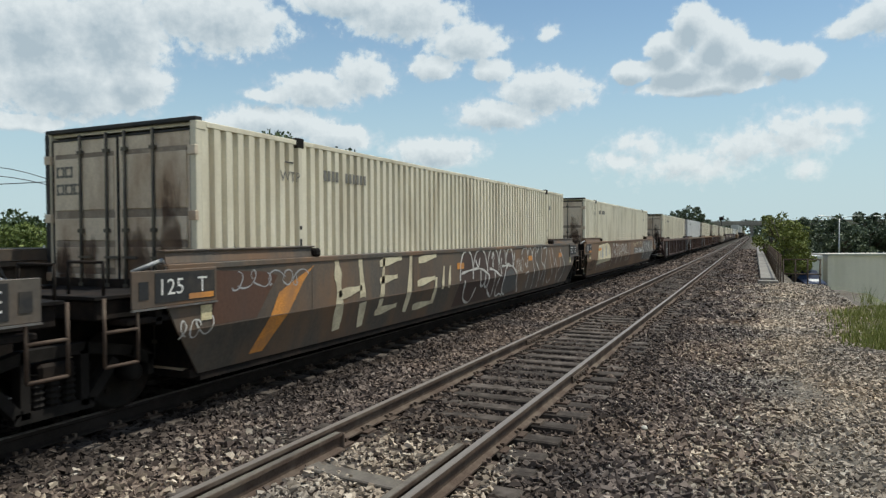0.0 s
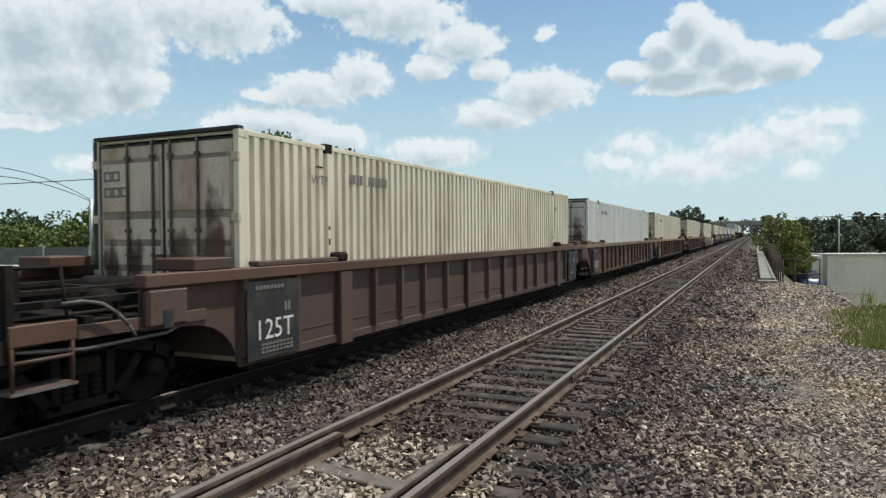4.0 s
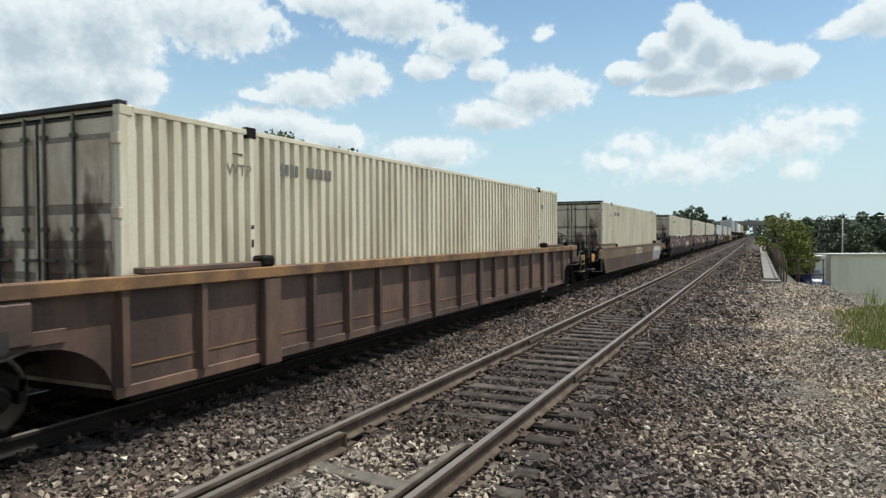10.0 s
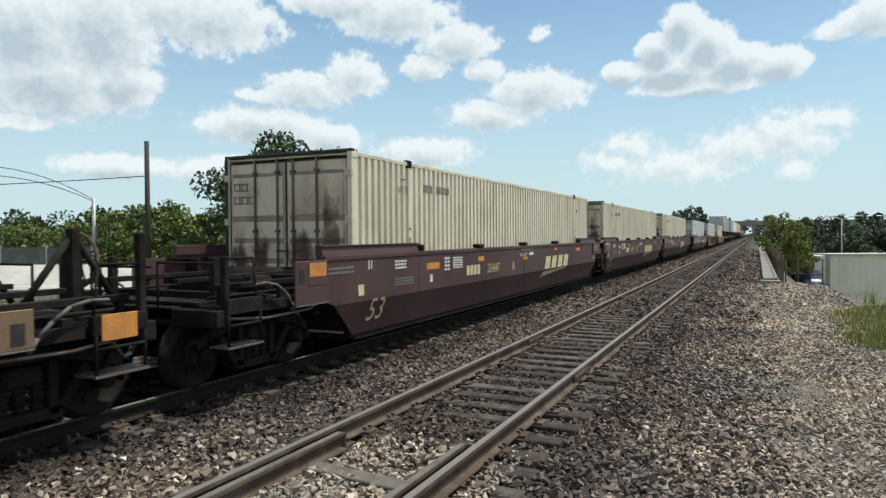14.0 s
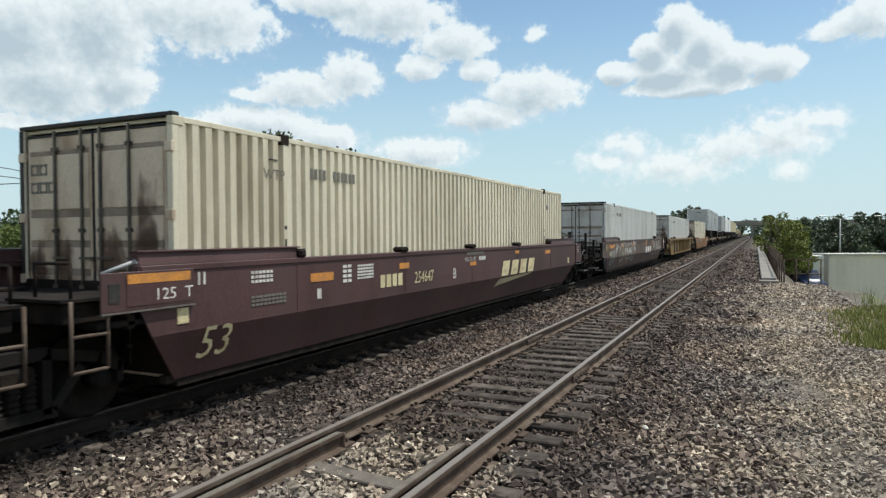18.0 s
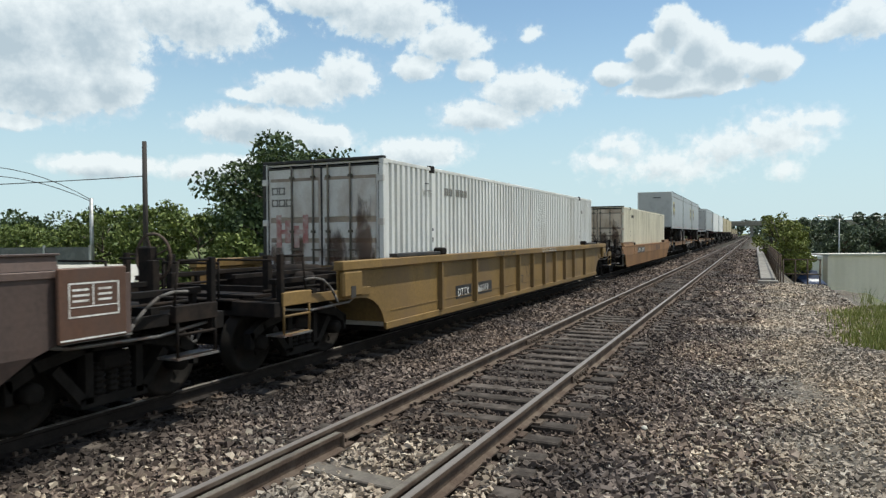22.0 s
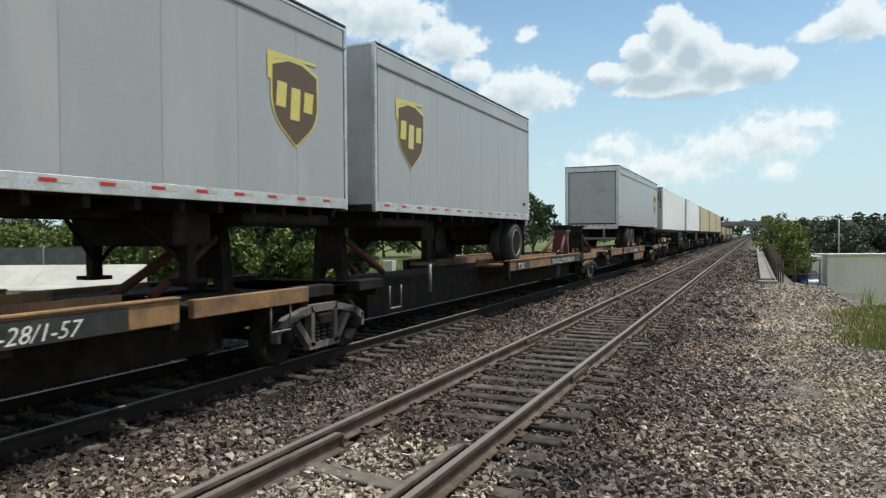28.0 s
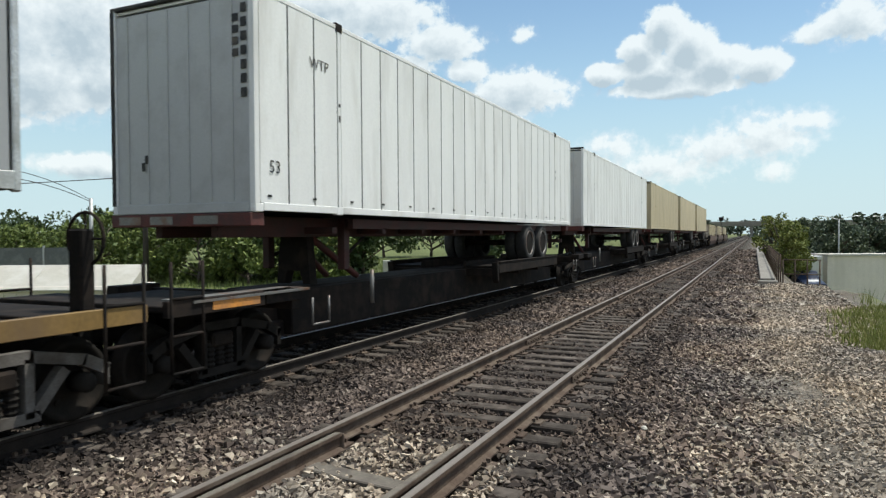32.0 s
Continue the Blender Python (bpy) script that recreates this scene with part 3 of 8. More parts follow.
    sp = n.new("ShaderNodeSeparateXYZ")
    l(tc.outputs["Object"], sp.inputs[0])
    def ramp(src, a, bb):
        q = n.new("ShaderNodeMapRange")
        q.inputs[1].default_value, q.inputs[2].default_value = a, bb
        jit = n.new("ShaderNodeMath")
        jit.operation = "MULTIPLY_ADD"
        l(soil.outputs[0], jit.inputs[0])
        jit.inputs[1].default_value = 3.0
        l(src, jit.inputs[2])
        l(jit.outputs[0], q.inputs[0])
        return q.outputs[0]
    mxm = n.new("ShaderNodeMath")
    mxm.operation = "MAXIMUM"
    l(ramp(sp.outputs[0], 4.6, 5.6), mxm.inputs[0])
    l(ramp(sp.outputs[0], -10.5, -12.5), mxm.inputs[1])
    fin = n.new("ShaderNodeMix")
    fin.data_type = "RGBA"
    l(mxm.outputs[0], fin.inputs[0])
    l(dark.outputs[0], fin.inputs[6])
    l(gr.outputs[0], fin.inputs[7])
    l(fin.outputs[2], b.inputs["Base Color"])
    bp = n.new("ShaderNodeBump")
    bp.inputs["Strength"].default_value, bp.inputs["Distance"].default_value = 0.9, 0.03
    bp.invert = True
    l(vo.outputs["Distance"], bp.inputs["Height"])
    l(bp.outputs[0], b.inputs["Normal"])
    me.materials.append(m)


build_ground()

TIE_STEP = 0.5


def stones(name, count, box, size, label, seed, keep=None, lift=0.0):
    """A layer of loose crushed stone: angular wedges of six corners."""
    r = np.random.RandomState(seed)
    x0, x1, y0, y1 = box
    # denser towards the near end of the stretch
    y = y0 + (y1 - y0) * r.rand(count) ** 1.6
    x = x0 + (x1 - x0) * r.rand(count)
    if keep is not None:
        k = keep(x, y, r)
        x, y = x[k], y[k]
    c = len(x)
    wedge = np.array([(-1, -0.9, -1), (1, -0.7, -1), (0.1, 1, -1), (-0.75, -0.8, 1), (0.8, -0.9, 0.8), (-0.1, 0.85, 1)], float)
    s = size * (0.5 + 0.95 * r.rand(c, 1) ** 1.6) * np.stack([0.85 + 0.9 * r.rand(c), 0.65 + 0.6 * r.rand(c), 0.36 + 0.42 * r.rand(c)], 1) / 2
    v = wedge[None] * s[:, None] * (1 + 0.8 * (r.rand(c, 6, 3) - 0.5))
    a, t, q = r.rand(c) * 6.283, (r.rand(c) - 0.5) * 1.3, (r.rand(c) - 0.5) * 1.3
    ca, sa, ct, st, cq, sq = np.cos(a), np.sin(a), np.cos(t), np.sin(t), np.cos(q), np.sin(q)
    X, Y, Z = v[..., 0], v[..., 1], v[..., 2]
    Y, Z = Y * ct[:, None] - Z * st[:, None], Y * st[:, None] + Z * ct[:, None]
    X, Z = X * cq[:, None] - Z * sq[:, None], X * sq[:, None] + Z * cq[:, None]
    X, Y = X * ca[:, None] - Y * sa[:, None], X * sa[:, None] + Y * ca[:, None]
    z = -0.25 + lift + 0.05 * r.rand(c) + 0.035 * np.sin(x * 2.1 + 1.3 * y) * np.cos(y * 0.9)
    verts = np.stack([X + x[:, None], Y + y[:, None], Z + z[:, None]], -1).reshape(-1, 3)
    f = np.array([(0, 2, 1), (3, 4, 5), (0, 1, 4), (0, 4, 3), (1, 2, 5), (1, 5, 4), (2, 0, 3), (2, 3, 5)])
    faces = (np.arange(c)[:, None, None] * 6 + f[None]).reshape(-1, 3)
    me = numpy_mesh(name, verts, faces)
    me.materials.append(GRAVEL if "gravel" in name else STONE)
    return tagged(new(name, me), label, "ballast", kind="stuff")


def off_timber(x, y, r):
    bare = np.zeros(len(x), bool)
    for cx in (NX, TX):
        on = (np.abs(x - cx) < (1.3 if cx == NX else 0.7)) & (np.abs((y / TIE_STEP + 0.5) % 1 - 0.5) * TIE_STEP < 0.12)
        bare |= on & (r.rand(len(x)) > 0.68)
        for s in (-0.7525, 0.7525):
            bare |= np.abs(x - cx - s) < 0.10
    return ~bare & (r.rand(len(x)) < (0.5 - x) / 1.9)


def thinning(x, y, r):
    return r.rand(len(x)) < (x + 1.7) / 1.7


def filling(x, y, r):
    """Pale fill round the end of the guard rails, thinning out down the line."""
    near_rail = np.zeros(len(x), bool)
    for sx in (-0.7525, 0.7525):
        near_rail |= np.abs(x - NX - sx + np.sign(sx) * 0.07) < 0.17
    inside = (x > NX - 0.75) | (r.rand(len(x)) < 0.12)
    return ~near_rail & inside & (r.rand(len(x)) < np.clip((6.3 - y) / 2.2, 0, 1))


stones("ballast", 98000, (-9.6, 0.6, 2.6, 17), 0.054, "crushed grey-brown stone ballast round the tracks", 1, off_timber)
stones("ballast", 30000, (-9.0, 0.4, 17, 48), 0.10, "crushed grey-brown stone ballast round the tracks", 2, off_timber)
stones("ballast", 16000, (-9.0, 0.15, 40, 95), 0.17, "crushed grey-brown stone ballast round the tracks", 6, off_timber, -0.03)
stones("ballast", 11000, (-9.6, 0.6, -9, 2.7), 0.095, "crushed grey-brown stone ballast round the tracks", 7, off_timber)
stones("loose_gravel", 7000, (-1.7, 3.4, -9, 2.1), 0.085, "pale grey gravel strewn over the terrace", 8, thinning, -0.02)
stones("loose_gravel", 88000, (-1.7, 3.4, 2.0, 22), 0.043, "pale grey gravel strewn over the terrace", 3, thinning, -0.02)
stones("loose_gravel", 13000, (-1.5, 2.6, 16, 31), 0.075, "pale grey gravel strewn over the terrace", 4, thinning, -0.02)
stones("loose_gravel", 15000, (-5.4, -1.9, 2.6, 6.3), 0.046, "pale sandy gravel filling the near track", 9, filling, 0.045)


# ---- tracks ----
def rail_profile(cx):
    half = [(0.0365, 0.0), (0.0365, -0.03), (0.012, -0.045), (0.009, -0.135), (0.07, -0.155), (0.07, -0.17)]
    return [(cx + a, b) for a, b in half] + [(cx - a, b) for a, b in half[::-1]]


def build_track(cx, y0, y1, label, steel):
    tr = thing("railway_track", label, "railway track", "railway tracks", "structure", pose(cx, 0, 0))
    for s in (-0.7525, 0.7525):
        ra = part("rail", P(rail_profile(s), 1, y0, y1), steel, tr, "rusty steel rail with a shiny head")
        part("rail_head", B((s - 0.03, s + 0.03, y0, y1, 0.0, 0.004)), M["tread"], ra)
    near = int((42 - y0) / TIE_STEP)
    tie = plate = spike = None
    far_boxes = []
    for i in range(int((y1 - y0) / TIE_STEP)):
        y = round(y0 / TIE_STEP) * TIE_STEP + i * TIE_STEP
        if y < -9.0:
            continue
        if y < 34:
            if tie is None:
                bm = B((-1.28, 1.28, -0.11, 0.11, -0.36, -0.19), bevel=0.015)
                tie = part("tie", bm, M["tie"], tr, "weathered creosoted timber tie")
                tie.location.y = y
                plate = B(*[(s - 0.17, s + 0.17, -0.09, 0.09, -0.193, -0.166) for s in (-0.7525, 0.7525)], bevel=0.003)
                sp = part("tie_plate", plate, M["rail_side"], tie)
                bm = B(*[(s + k - 0.02, s + k + 0.02, j - 0.015, j + 0.015, -0.17, -0.128) for s in (-0.7525, 0.7525) for k in (-0.09, 0.09) for j in (-0.05, 0.05)])
                spike = part("spikes", bm, M["rail_side"], tie)
                first = (tie, sp, spike)
            else:
                o = [q.copy() for q in first]
                for q in o:
                    scene.collection.objects.link(q)
                o[0].location.y = y + 0.03 * math.sin(i * 7.7)
                o[0].rotation_euler.z = 0.012 * math.sin(i * 3.1)
                o[0].location.x = 0.04 * math.sin(i * 5.3)
                o[1].parent = o[2].parent = o[0]
        else:
            far_boxes.append((-1.28, 1.28, y - 0.11, y + 0.11, -0.36, -0.19))
    st = part("ties", B(*far_boxes), M["tie"], tr)
    tagged(st, kind="stuff")
    return tr


NEAR_TRACK = build_track(NX, -20, 420, "empty near track with rusty rails on timber ties", M["rail_side"])
TRAIN_TRACK = build_track(TX, -60, 900, "track under the freight train, rails on timber ties", M["shaded_rail"])
# rail joint bars and guard rails that end beside the near rails
for s, e in ((-0.7525 + 0.15, 5.35), (0.7525 - 0.15, 5.5)):
    gd = thing("guard_rail", "short worn guard rail laid inside the running rail", "guard rail", "guard rails", "", pose(NX + s, 0, 0))
    bm = P([(a, b - 0.012) for a, b in rail_profile(0)], 1, -8, e)
    part("rail", bm, M["rail_side"], gd)
    part("end_plate", B((-0.05, 0.05, e + 0.002, e + 0.03, -0.17, -0.02), bevel=0.008), M["rail_side"], gd)
    part("wear_strip", B((-0.028, 0.028, -8, e - 0.02, -0.012, -0.008)), M["plank"], gd)
for yj, sx in ((12.0, -0.7525), (21.0, -0.7525), (9.3, 0.7525)):
    jb = thing("joint_bar", "rusty bolted joint bar on the rail web", "joint bar", "joint bars", "", pose(NX + sx, yj, -0.09))
    part("bar", B((0.012, 0.04, -0.45, 0.45, -0.04, 0.045), bevel=0.008), M["rail_side"], jb)
    for k in range(6):
        part("bolt", T(((0.04, -0.38 + k * 0.15, 0), (0.065, -0.38 + k * 0.15, 0)), r=0.016), M["rail_side"], jb)
pl = thing("crossing_plank", "greyed timber plank lying between the rails", "plank", at=pose(NX - 0.02, 4.75, -0.155, 0, 0, -6))
part("board", B((-0.52, 0.52, -0.10, 0.10, -0.03, 0.012), bevel=0.01), M["plank"], pl)
rk = bmesh.new()
bmesh.ops.create_icosphere(rk, subdivisions=2, radius=0.035)
for v in rk.verts:
    v.co = v.co * (1 + 0.3 * noise.noise(v.co * 30))
    v.co.z *= 0.7
wr = solo("white_stone", rk, M["wall_w"], "white stone lying on the ballast", "stone")
wr.location = (-1.04, 7.22, -0.17)

# ---- bridge walkway ahead, with railing ----
wk = thing("bridge_walkway", "weathered concrete walkway slab beside the bridge", "walkway", kind="structure")
part("slab", B((0.24, 0.80, 31.2, 110, -0.4, -0.02), bevel=0.02), M["walk_concrete"], wk)
part("end_block", B((0.14, 0.9, 30.6, 31.2, -0.4, -0.10), bevel=0.02), M["walk_concrete"], wk)
rl = thing("bridge_railing", "rusty pipe railing along the concrete walkway", "railing")
for i in range(28):
    y = 31.4 + i * 2.4
    part("post", T(((1.0, y, -0.6), (1.0, y, 0.95)), r=0.03), M["rail_side"], rl)
for z in (0.45, 0.95):
    part("rail", T(((1.0, 31.4, z), (1.0, 97, z)), r=0.025), M["rail_side"], rl)
rl2 = thing("end_railing", "low rusty fence closing the walkway's end", "railing")
for i in range(4):
    part("post", T(((1.1 + i * 0.45, 31.5, -1.2), (1.1 + i * 0.45, 31.5, 0.75)), r=0.03), M["rail_side"], rl2)
for z in (0.15, 0.75):
    part("rail", T(((1.1, 31.5, z), (2.5, 31.5, z)), r=0.025), M["rail_side"], rl2)

# ---- low ground on the near side: warehouse, parked car, lamps ----
wh = thing("warehouse", "long pale grey warehouse wall with a white eave", "building")
bm = bmesh.new()
a, b2 = Vector((5.75, 66.5)), Vector((46.0, 84.5))
d = (b2 - a).normalized()
nrm = Vector((d.y, -d.x))
cnt = 150
pts = []
for i in range(cnt + 1):
    q = a + (b2 - a) * i / cnt + nrm * (0.008 if i % 2 else 0.0)
    pts.append((q.x, q.y))
pts += [(b2.x - nrm.x * 3, b2.y - nrm.y * 3), (a.x - nrm.x * 3, a.y - nrm.y * 3)]
part("wall", prism(bm, pts, 2, -5.0, -0.15), M["wall_g"], wh)
part("roof_edge", prism(bmesh.new(), [(a.x + nrm.x * 0.15, a.y + nrm.y * 0.15), (b2.x + nrm.x * 0.15, b2.y + nrm.y * 0.15), (b2.x - nrm.x * 3, b2.y - nrm.y * 3), (a.x - nrm.x * 3, a.y - nrm.y * 3)], 2, -0.15, 0.02), M["wall_w"], wh)
bx = thing("box_truck", "white box truck parked below the line", "truck", at=pose(4.35, 67.2, -2.9, 0, 0, 0))
part("cargo_box", B((-0.95, 1.35, 0, 6.0, 0.55, 2.75), bevel=0.04), M["truck_white"], bx)
part("cab", B((-0.9, 1.3, 6.0, 7.6, 0.5, 2.2), bevel=0.15), M["truck_white"], bx)
part("door_seam", B((0.18, 0.22, -0.012, 0, 0.65, 2.65)), M["steel"], bx)
part("bumper", B((-0.9, 1.3, -0.1, -0.005, 0.4, 0.52)), M["steel"], bx)
for x in (-0.85, 1.05):
    for y in (1.2, 6.9):
        part("wheel", lathe(bmesh.new(), [(0, 0.2), (0, 0.45), (0.22, 0.45), (0.22, 0.2)], 18, (x, y, 0.45)), M["rubber"], bx)


def parked_car(m, paint, label):
    c = thing("parked_car", label, "car", "parked cars", at=m)
    prof = [(-2.2, 0.35), (-2.25, 0.75), (-1.9, 0.9), (-1.1, 1.05), (-0.6, 1.68), (1.5, 1.72), (1.95, 1.08), (2.15, 1.0), (2.25, 0.6), (2.2, 0.35)]
    bm = P(prof, 0, -0.85, 0.85)
    bmesh.ops.bevel(bm, geom=bm.edges[:], offset=0.05, segments=2, affect="EDGES")
    part("body", bm, paint, c)
    for s in (-1, 1):
        part("side_window", P([(-0.98, 1.07), (-0.55, 1.6), (1.4, 1.63), (1.75, 1.1)], 0, s * 0.855, s * 0.865), M["glass"], c)
    part("rear_window", P([(1.56, 1.62), (1.88, 1.14), (1.92, 1.16), (1.6, 1.65)], 0, -0.7, 0.7), M["glass"], c)
    for y in (-1.4, 1.4):
        for s in (-0.9, 0.7):
            part("wheel", lathe(bmesh.new(), [(0, 0.15), (0, 0.32), (0.2, 0.32), (0.2, 0.15)], 18, (s, y, 0.32)), M["rubber"], c)
    return c


parked_car(pose(3.5, 60.5, -2.8, 0, 0, 20), M["blue"], "dark blue parked car on the low ground")


def street_lamp(x, y, z, h, turn):
    s = thing("street_lamp", "grey steel street lamp with curved arms", "street lamp", "street lamps", at=pose(x, y, z, 0, 0, turn))
    part("pole", tube(bmesh.new(), (0, 0, 0), (0, 0, h), 0.11, 8, 0.07), M["galv"], s)
    for k in (-1, 1):
        part("arm", T([(0, 0, h - 0.1), (k * 1.0, 0, h + 0.25), (k * 2.4, 0, h + 0.45)], r=0.05), M["galv"], s)
        part("lamp_head", B((k * 2.4 - 0.4, k * 2.4 + 0.4, -0.15, 0.15, h + 0.38, h + 0.5), bevel=0.04), M["galv"], s)


street_lamp(10.3, 104, -4.8, 8.5, 20)
street_lamp(17.5, 110, -4.8, 8.5, 20)

# ---- far end of the line: overpass, signal gantry ----
ov = thing("overpass", "grey concrete road overpass crossing the tracks", "bridge")
part("deck", B((-70, 60, 358, 368, 5.6, 7.0), bevel=0.05), M["concrete"], ov)
part("parapet", B((-70, 60, 357.6, 357.9, 7.0, 7.8)), M["concrete"], ov)
for x in (-18, -1.2, 14):
    part("pier", B((x - 0.7, x + 0.7, 359, 367, -5.0, 5.6), bevel=0.05), M["concrete"], ov)
sg = thing("signal_gantry", "dark signal heads on a steel mast", "signal", at=pose(-12.4, 300, -0.3))
part("mast", T(((0, 0, 0), (0, 0, 8.0)), r=0.12), M["under"], sg)
part("signal_head", B((-0.9, 0.9, -0.2, 0.2, 7.6, 9.0), bevel=0.1), M["under"], sg)
part("bracket", B((-1.6, 1.6, -0.1, 0.1, 7.4, 7.6)), M["under"], sg)

# ---- far side: poles, wires, white wall, fence ----
def pole(x, y, h, r, material, label):
    p = thing("utility_pole", label, "pole", "utility poles", at=pose(x, y, -0.65))
    part("shaft", tube(bmesh.new(), (0, 0, 0), (0, 0, h), r, 10, r * 0.8), material, p)
    return p


pole(-28.0, 24.5, 7.35, 0.14, M["pole"], "dark timber utility pole")
pole(-35.9, 27.5, 4.85, 0.13, M["galv"], "short grey pole among the bushes")
pole(-28.4, 75.0, 8.3, 0.12, M["galv"], "grey pole beyond the trees")
wires = thing("overhead_wires", "thin sagging overhead wires", "wires")
for a, b2, sag in (((-28.0, 24.5, 4.95), (-52.0, 14.0, 4.4), 0.25), ((-35.9, 27.5, 4.1), (-41.4, 19.6, 4.9), -1.35), ((-35.9, 27.5, 4.0), (-41.4, 19.7, 4.5), -1.1)):
    a, b2 = Vector(a), Vector(b2)
    part("wire", T([a.lerp(b2, k / 12) - Vector((0, 0, sag * 4 * (k / 12) * (1 - k / 12))) for k in range(13)], r=0.022), M["pole"], wires)
p0 = Vector((-21.95, 18.4))
w2 = Vector((-26, -12)).normalized()
nn = Vector((-w2.y, w2.x)) if w2.x * -w2.y > 0 else Vector((w2.y, -w2.x))
ang = math.degrees(math.atan2(w2.y, w2.x))
wb = thing("low_white_shed", "long low shed with a sloping white metal roof", "shed", at=pose(p0.x, p0.y, -0.65, 0, 0, ang))
# its own x runs along the shed, its own y towards the tracks
part("wall", B((0, 30, -2.4, -0.05, 0, 0.62), bevel=0.02), M["wall_g"], wb)
for k in range(15):
    part("roof_sheet", P([(0.12, 0.45), (0.12, 0.50), (-1.5, 1.40), (-1.6, 1.40), (-1.6, 0.45)], 0, k * 2.0 + 0.01, k * 2.0 + 1.99), M["wall_w"], wb)
fc = thing("grey_fence", "tall grey mesh fence behind the white roof", "fence", at=pose(-31.5, 24.0, -0.65, 0, 0, ang))
for k in range(9):
    part("panel", B((k * 2.4 + 0.04, k * 2.4 + 2.36, -0.02, 0.02, 0.1, 2.0)), M["mesh"], fc)
    part("post", B((k * 2.4 - 0.04, k * 2.4 + 0.04, -0.05, 0.05, 0, 2.1)), M["galv"], fc)
st = thing("trackside_cabinet", "white equipment cabinet standing in the grass", "cabinet", at=pose(-15.6, 27.6, -0.6))
part("body", B((-0.25, 0.25, -0.2, 0.2, 0, 1.3), bevel=0.02), M["wall_w"], st)
part("door", B((-0.2, 0.2, -0.222, -0.202, 0.1, 1.2)), M["wall_w"], st)


# ---- trees ----
def leaf_mesh(name, centres, radii, count, size, seed):
    """Leaves round clumps: bent four-cornered blades in two faces."""
    r = np.random.RandomState(seed)
    c = np.asarray(centres, float)
    k = r.randint(0, len(c), count)
    d = r.normal(size=(count, 3))
    d /= np.linalg.norm(d, axis=1, keepdims=True)
    rad = np.asarray(radii, float)[k][:, None] * (0.55 + 0.5 * r.rand(count, 1))
    p = c[k] + d * rad * np.array([1, 1, 0.8])
    a = r.normal(size=(count, 3))
    a /= np.linalg.norm(a, axis=1, keepdims=True)
    a = a * 0.8 + d * 0.3
    b = np.cross(a, r.normal(size=(count, 3)))
    b /= np.linalg.norm(b, axis=1, keepdims=True) + 1e-9
    s = size * (0.6 + 0.8 * r.rand(count, 1))
    nrm = np.cross(a, b)
    v = np.stack([p - a * s * 0.5, p + b * s * 0.3 + nrm * s * 0.08, p + a * s * 0.5, p - b * s * 0.3 + nrm * s * 0.08], 1).reshape(-1, 3)
    i = np.arange(count)[:, None] * 4
    f = np.concatenate([i + np.array([[0, 1, 2]]), i + np.array([[0, 2, 3]])], 1).reshape(-1, 3)
    return numpy_mesh(name, v, f)


def tree(x, y, h, w, leaf, label, seed, count=5000, size=0.3, base=-0.6, low=0.25, name="tree", trunk=None, clumps=16):
    r = random.Random(seed)
    t = thing(name, label, "tree" if name == "tree" else "bush", "", "", pose(x, y, base))
    bm = bmesh.new()
    tr = trunk or h * 0.028
    prev, rad = Vector((0, 0, 0)), tr
    for i in range(1, 5):
        q = Vector((r.uniform(-1, 1) * 0.03 * h, r.uniform(-1, 1) * 0.03 * h, h * 0.17 * i))
        tube(bm, prev, q, rad, 8, rad * 0.75)
        prev, rad = q, rad * 0.75
    centres, radii = [], []
    for i in range(clumps):
        a, zz = r.uniform(0, 6.283), r.uniform(low, 0.92)
        spread = w * 0.5 * (1 - abs((zz - 0.5) * 1.5) ** 2.2) * r.uniform(0.45, 1.0)
        q = Vector((math.cos(a) * spread, math.sin(a) * spread, h * zz))
        s = Vector((0, 0, h * max(0.1, zz - 0.25)))
        tube(bm, s, q, tr * 0.35, 5, tr * 0.12)
        centres.append(q)
        radii.append(r.uniform(0.13, 0.22) * w)
        for j in range(2):
            e = q + Vector((r.uniform(-1, 1), r.uniform(-1, 1), r.uniform(-0.6, 0.8))) * w * 0.16
            tube(bm, q, e, tr * 0.14, 4, tr * 0.06)
            centres.append(e)
            radii.append(r.uniform(0.07, 0.13) * w)
    centres.append(Vector((0, 0, h * 0.9)))
    radii.append(w * 0.12)
    part("trunk", bm, M["bark"], t)
    me = leaf_mesh("crown", centres, radii, count, size, seed)
    me.materials.append(leaf)
    ob = new("crown", me)
    ob.parent = t
    return t


tree(-24.9, 33.0, 7.4, 9.4, LEAF[0], "broad dark green tree beyond the tracks", 17, 26000, 0.32, low=0.12, clumps=40)
tree(-22.0, 35.5, 6.6, 6.5, LEAF[0], "rounded dark green tree", 12, 8000, 0.32, low=0.12)
tree(-29.0, 34.5, 6.2, 6.0, LEAF[0], "rounded dark green tree", 14, 6000, 0.32, low=0.12)
for i, (x, y, h, w) in enumerate(((-27.0, 27.0, 3.6, 4.2), (-24.0, 27.5, 2.8, 4.0), (-30.5, 27.0, 4.1, 4.5), (-21.5, 30.0, 2.6, 3.6), (-33.5, 30.5, 4.4, 5.0), (-29, 33, 5.0, 5.5), (-37.5, 29.5, 3.8, 5.0), (-42.0, 30.5, 3.4, 5.0), (-47.0, 30.0, 3.2, 5.5))):
    tree(x, y, h, w, LEAF[1], "light green leafy bush beyond the tracks", 20 + i, 5200, 0.26, low=0.05, name="bush")
for i, (x, y, h, w) in enumerate(((-34.5, 71, 6.8, 8), (-28.5, 75, 7.6, 8), (-24.2, 78, 7.4, 6), (-38, 66, 6.2, 8), (-20, 52, 3.8, 5))):
    tree(x, y, h, w, LEAF[0], "green tree rising behind the train", 40 + i, 3200, 0.42)
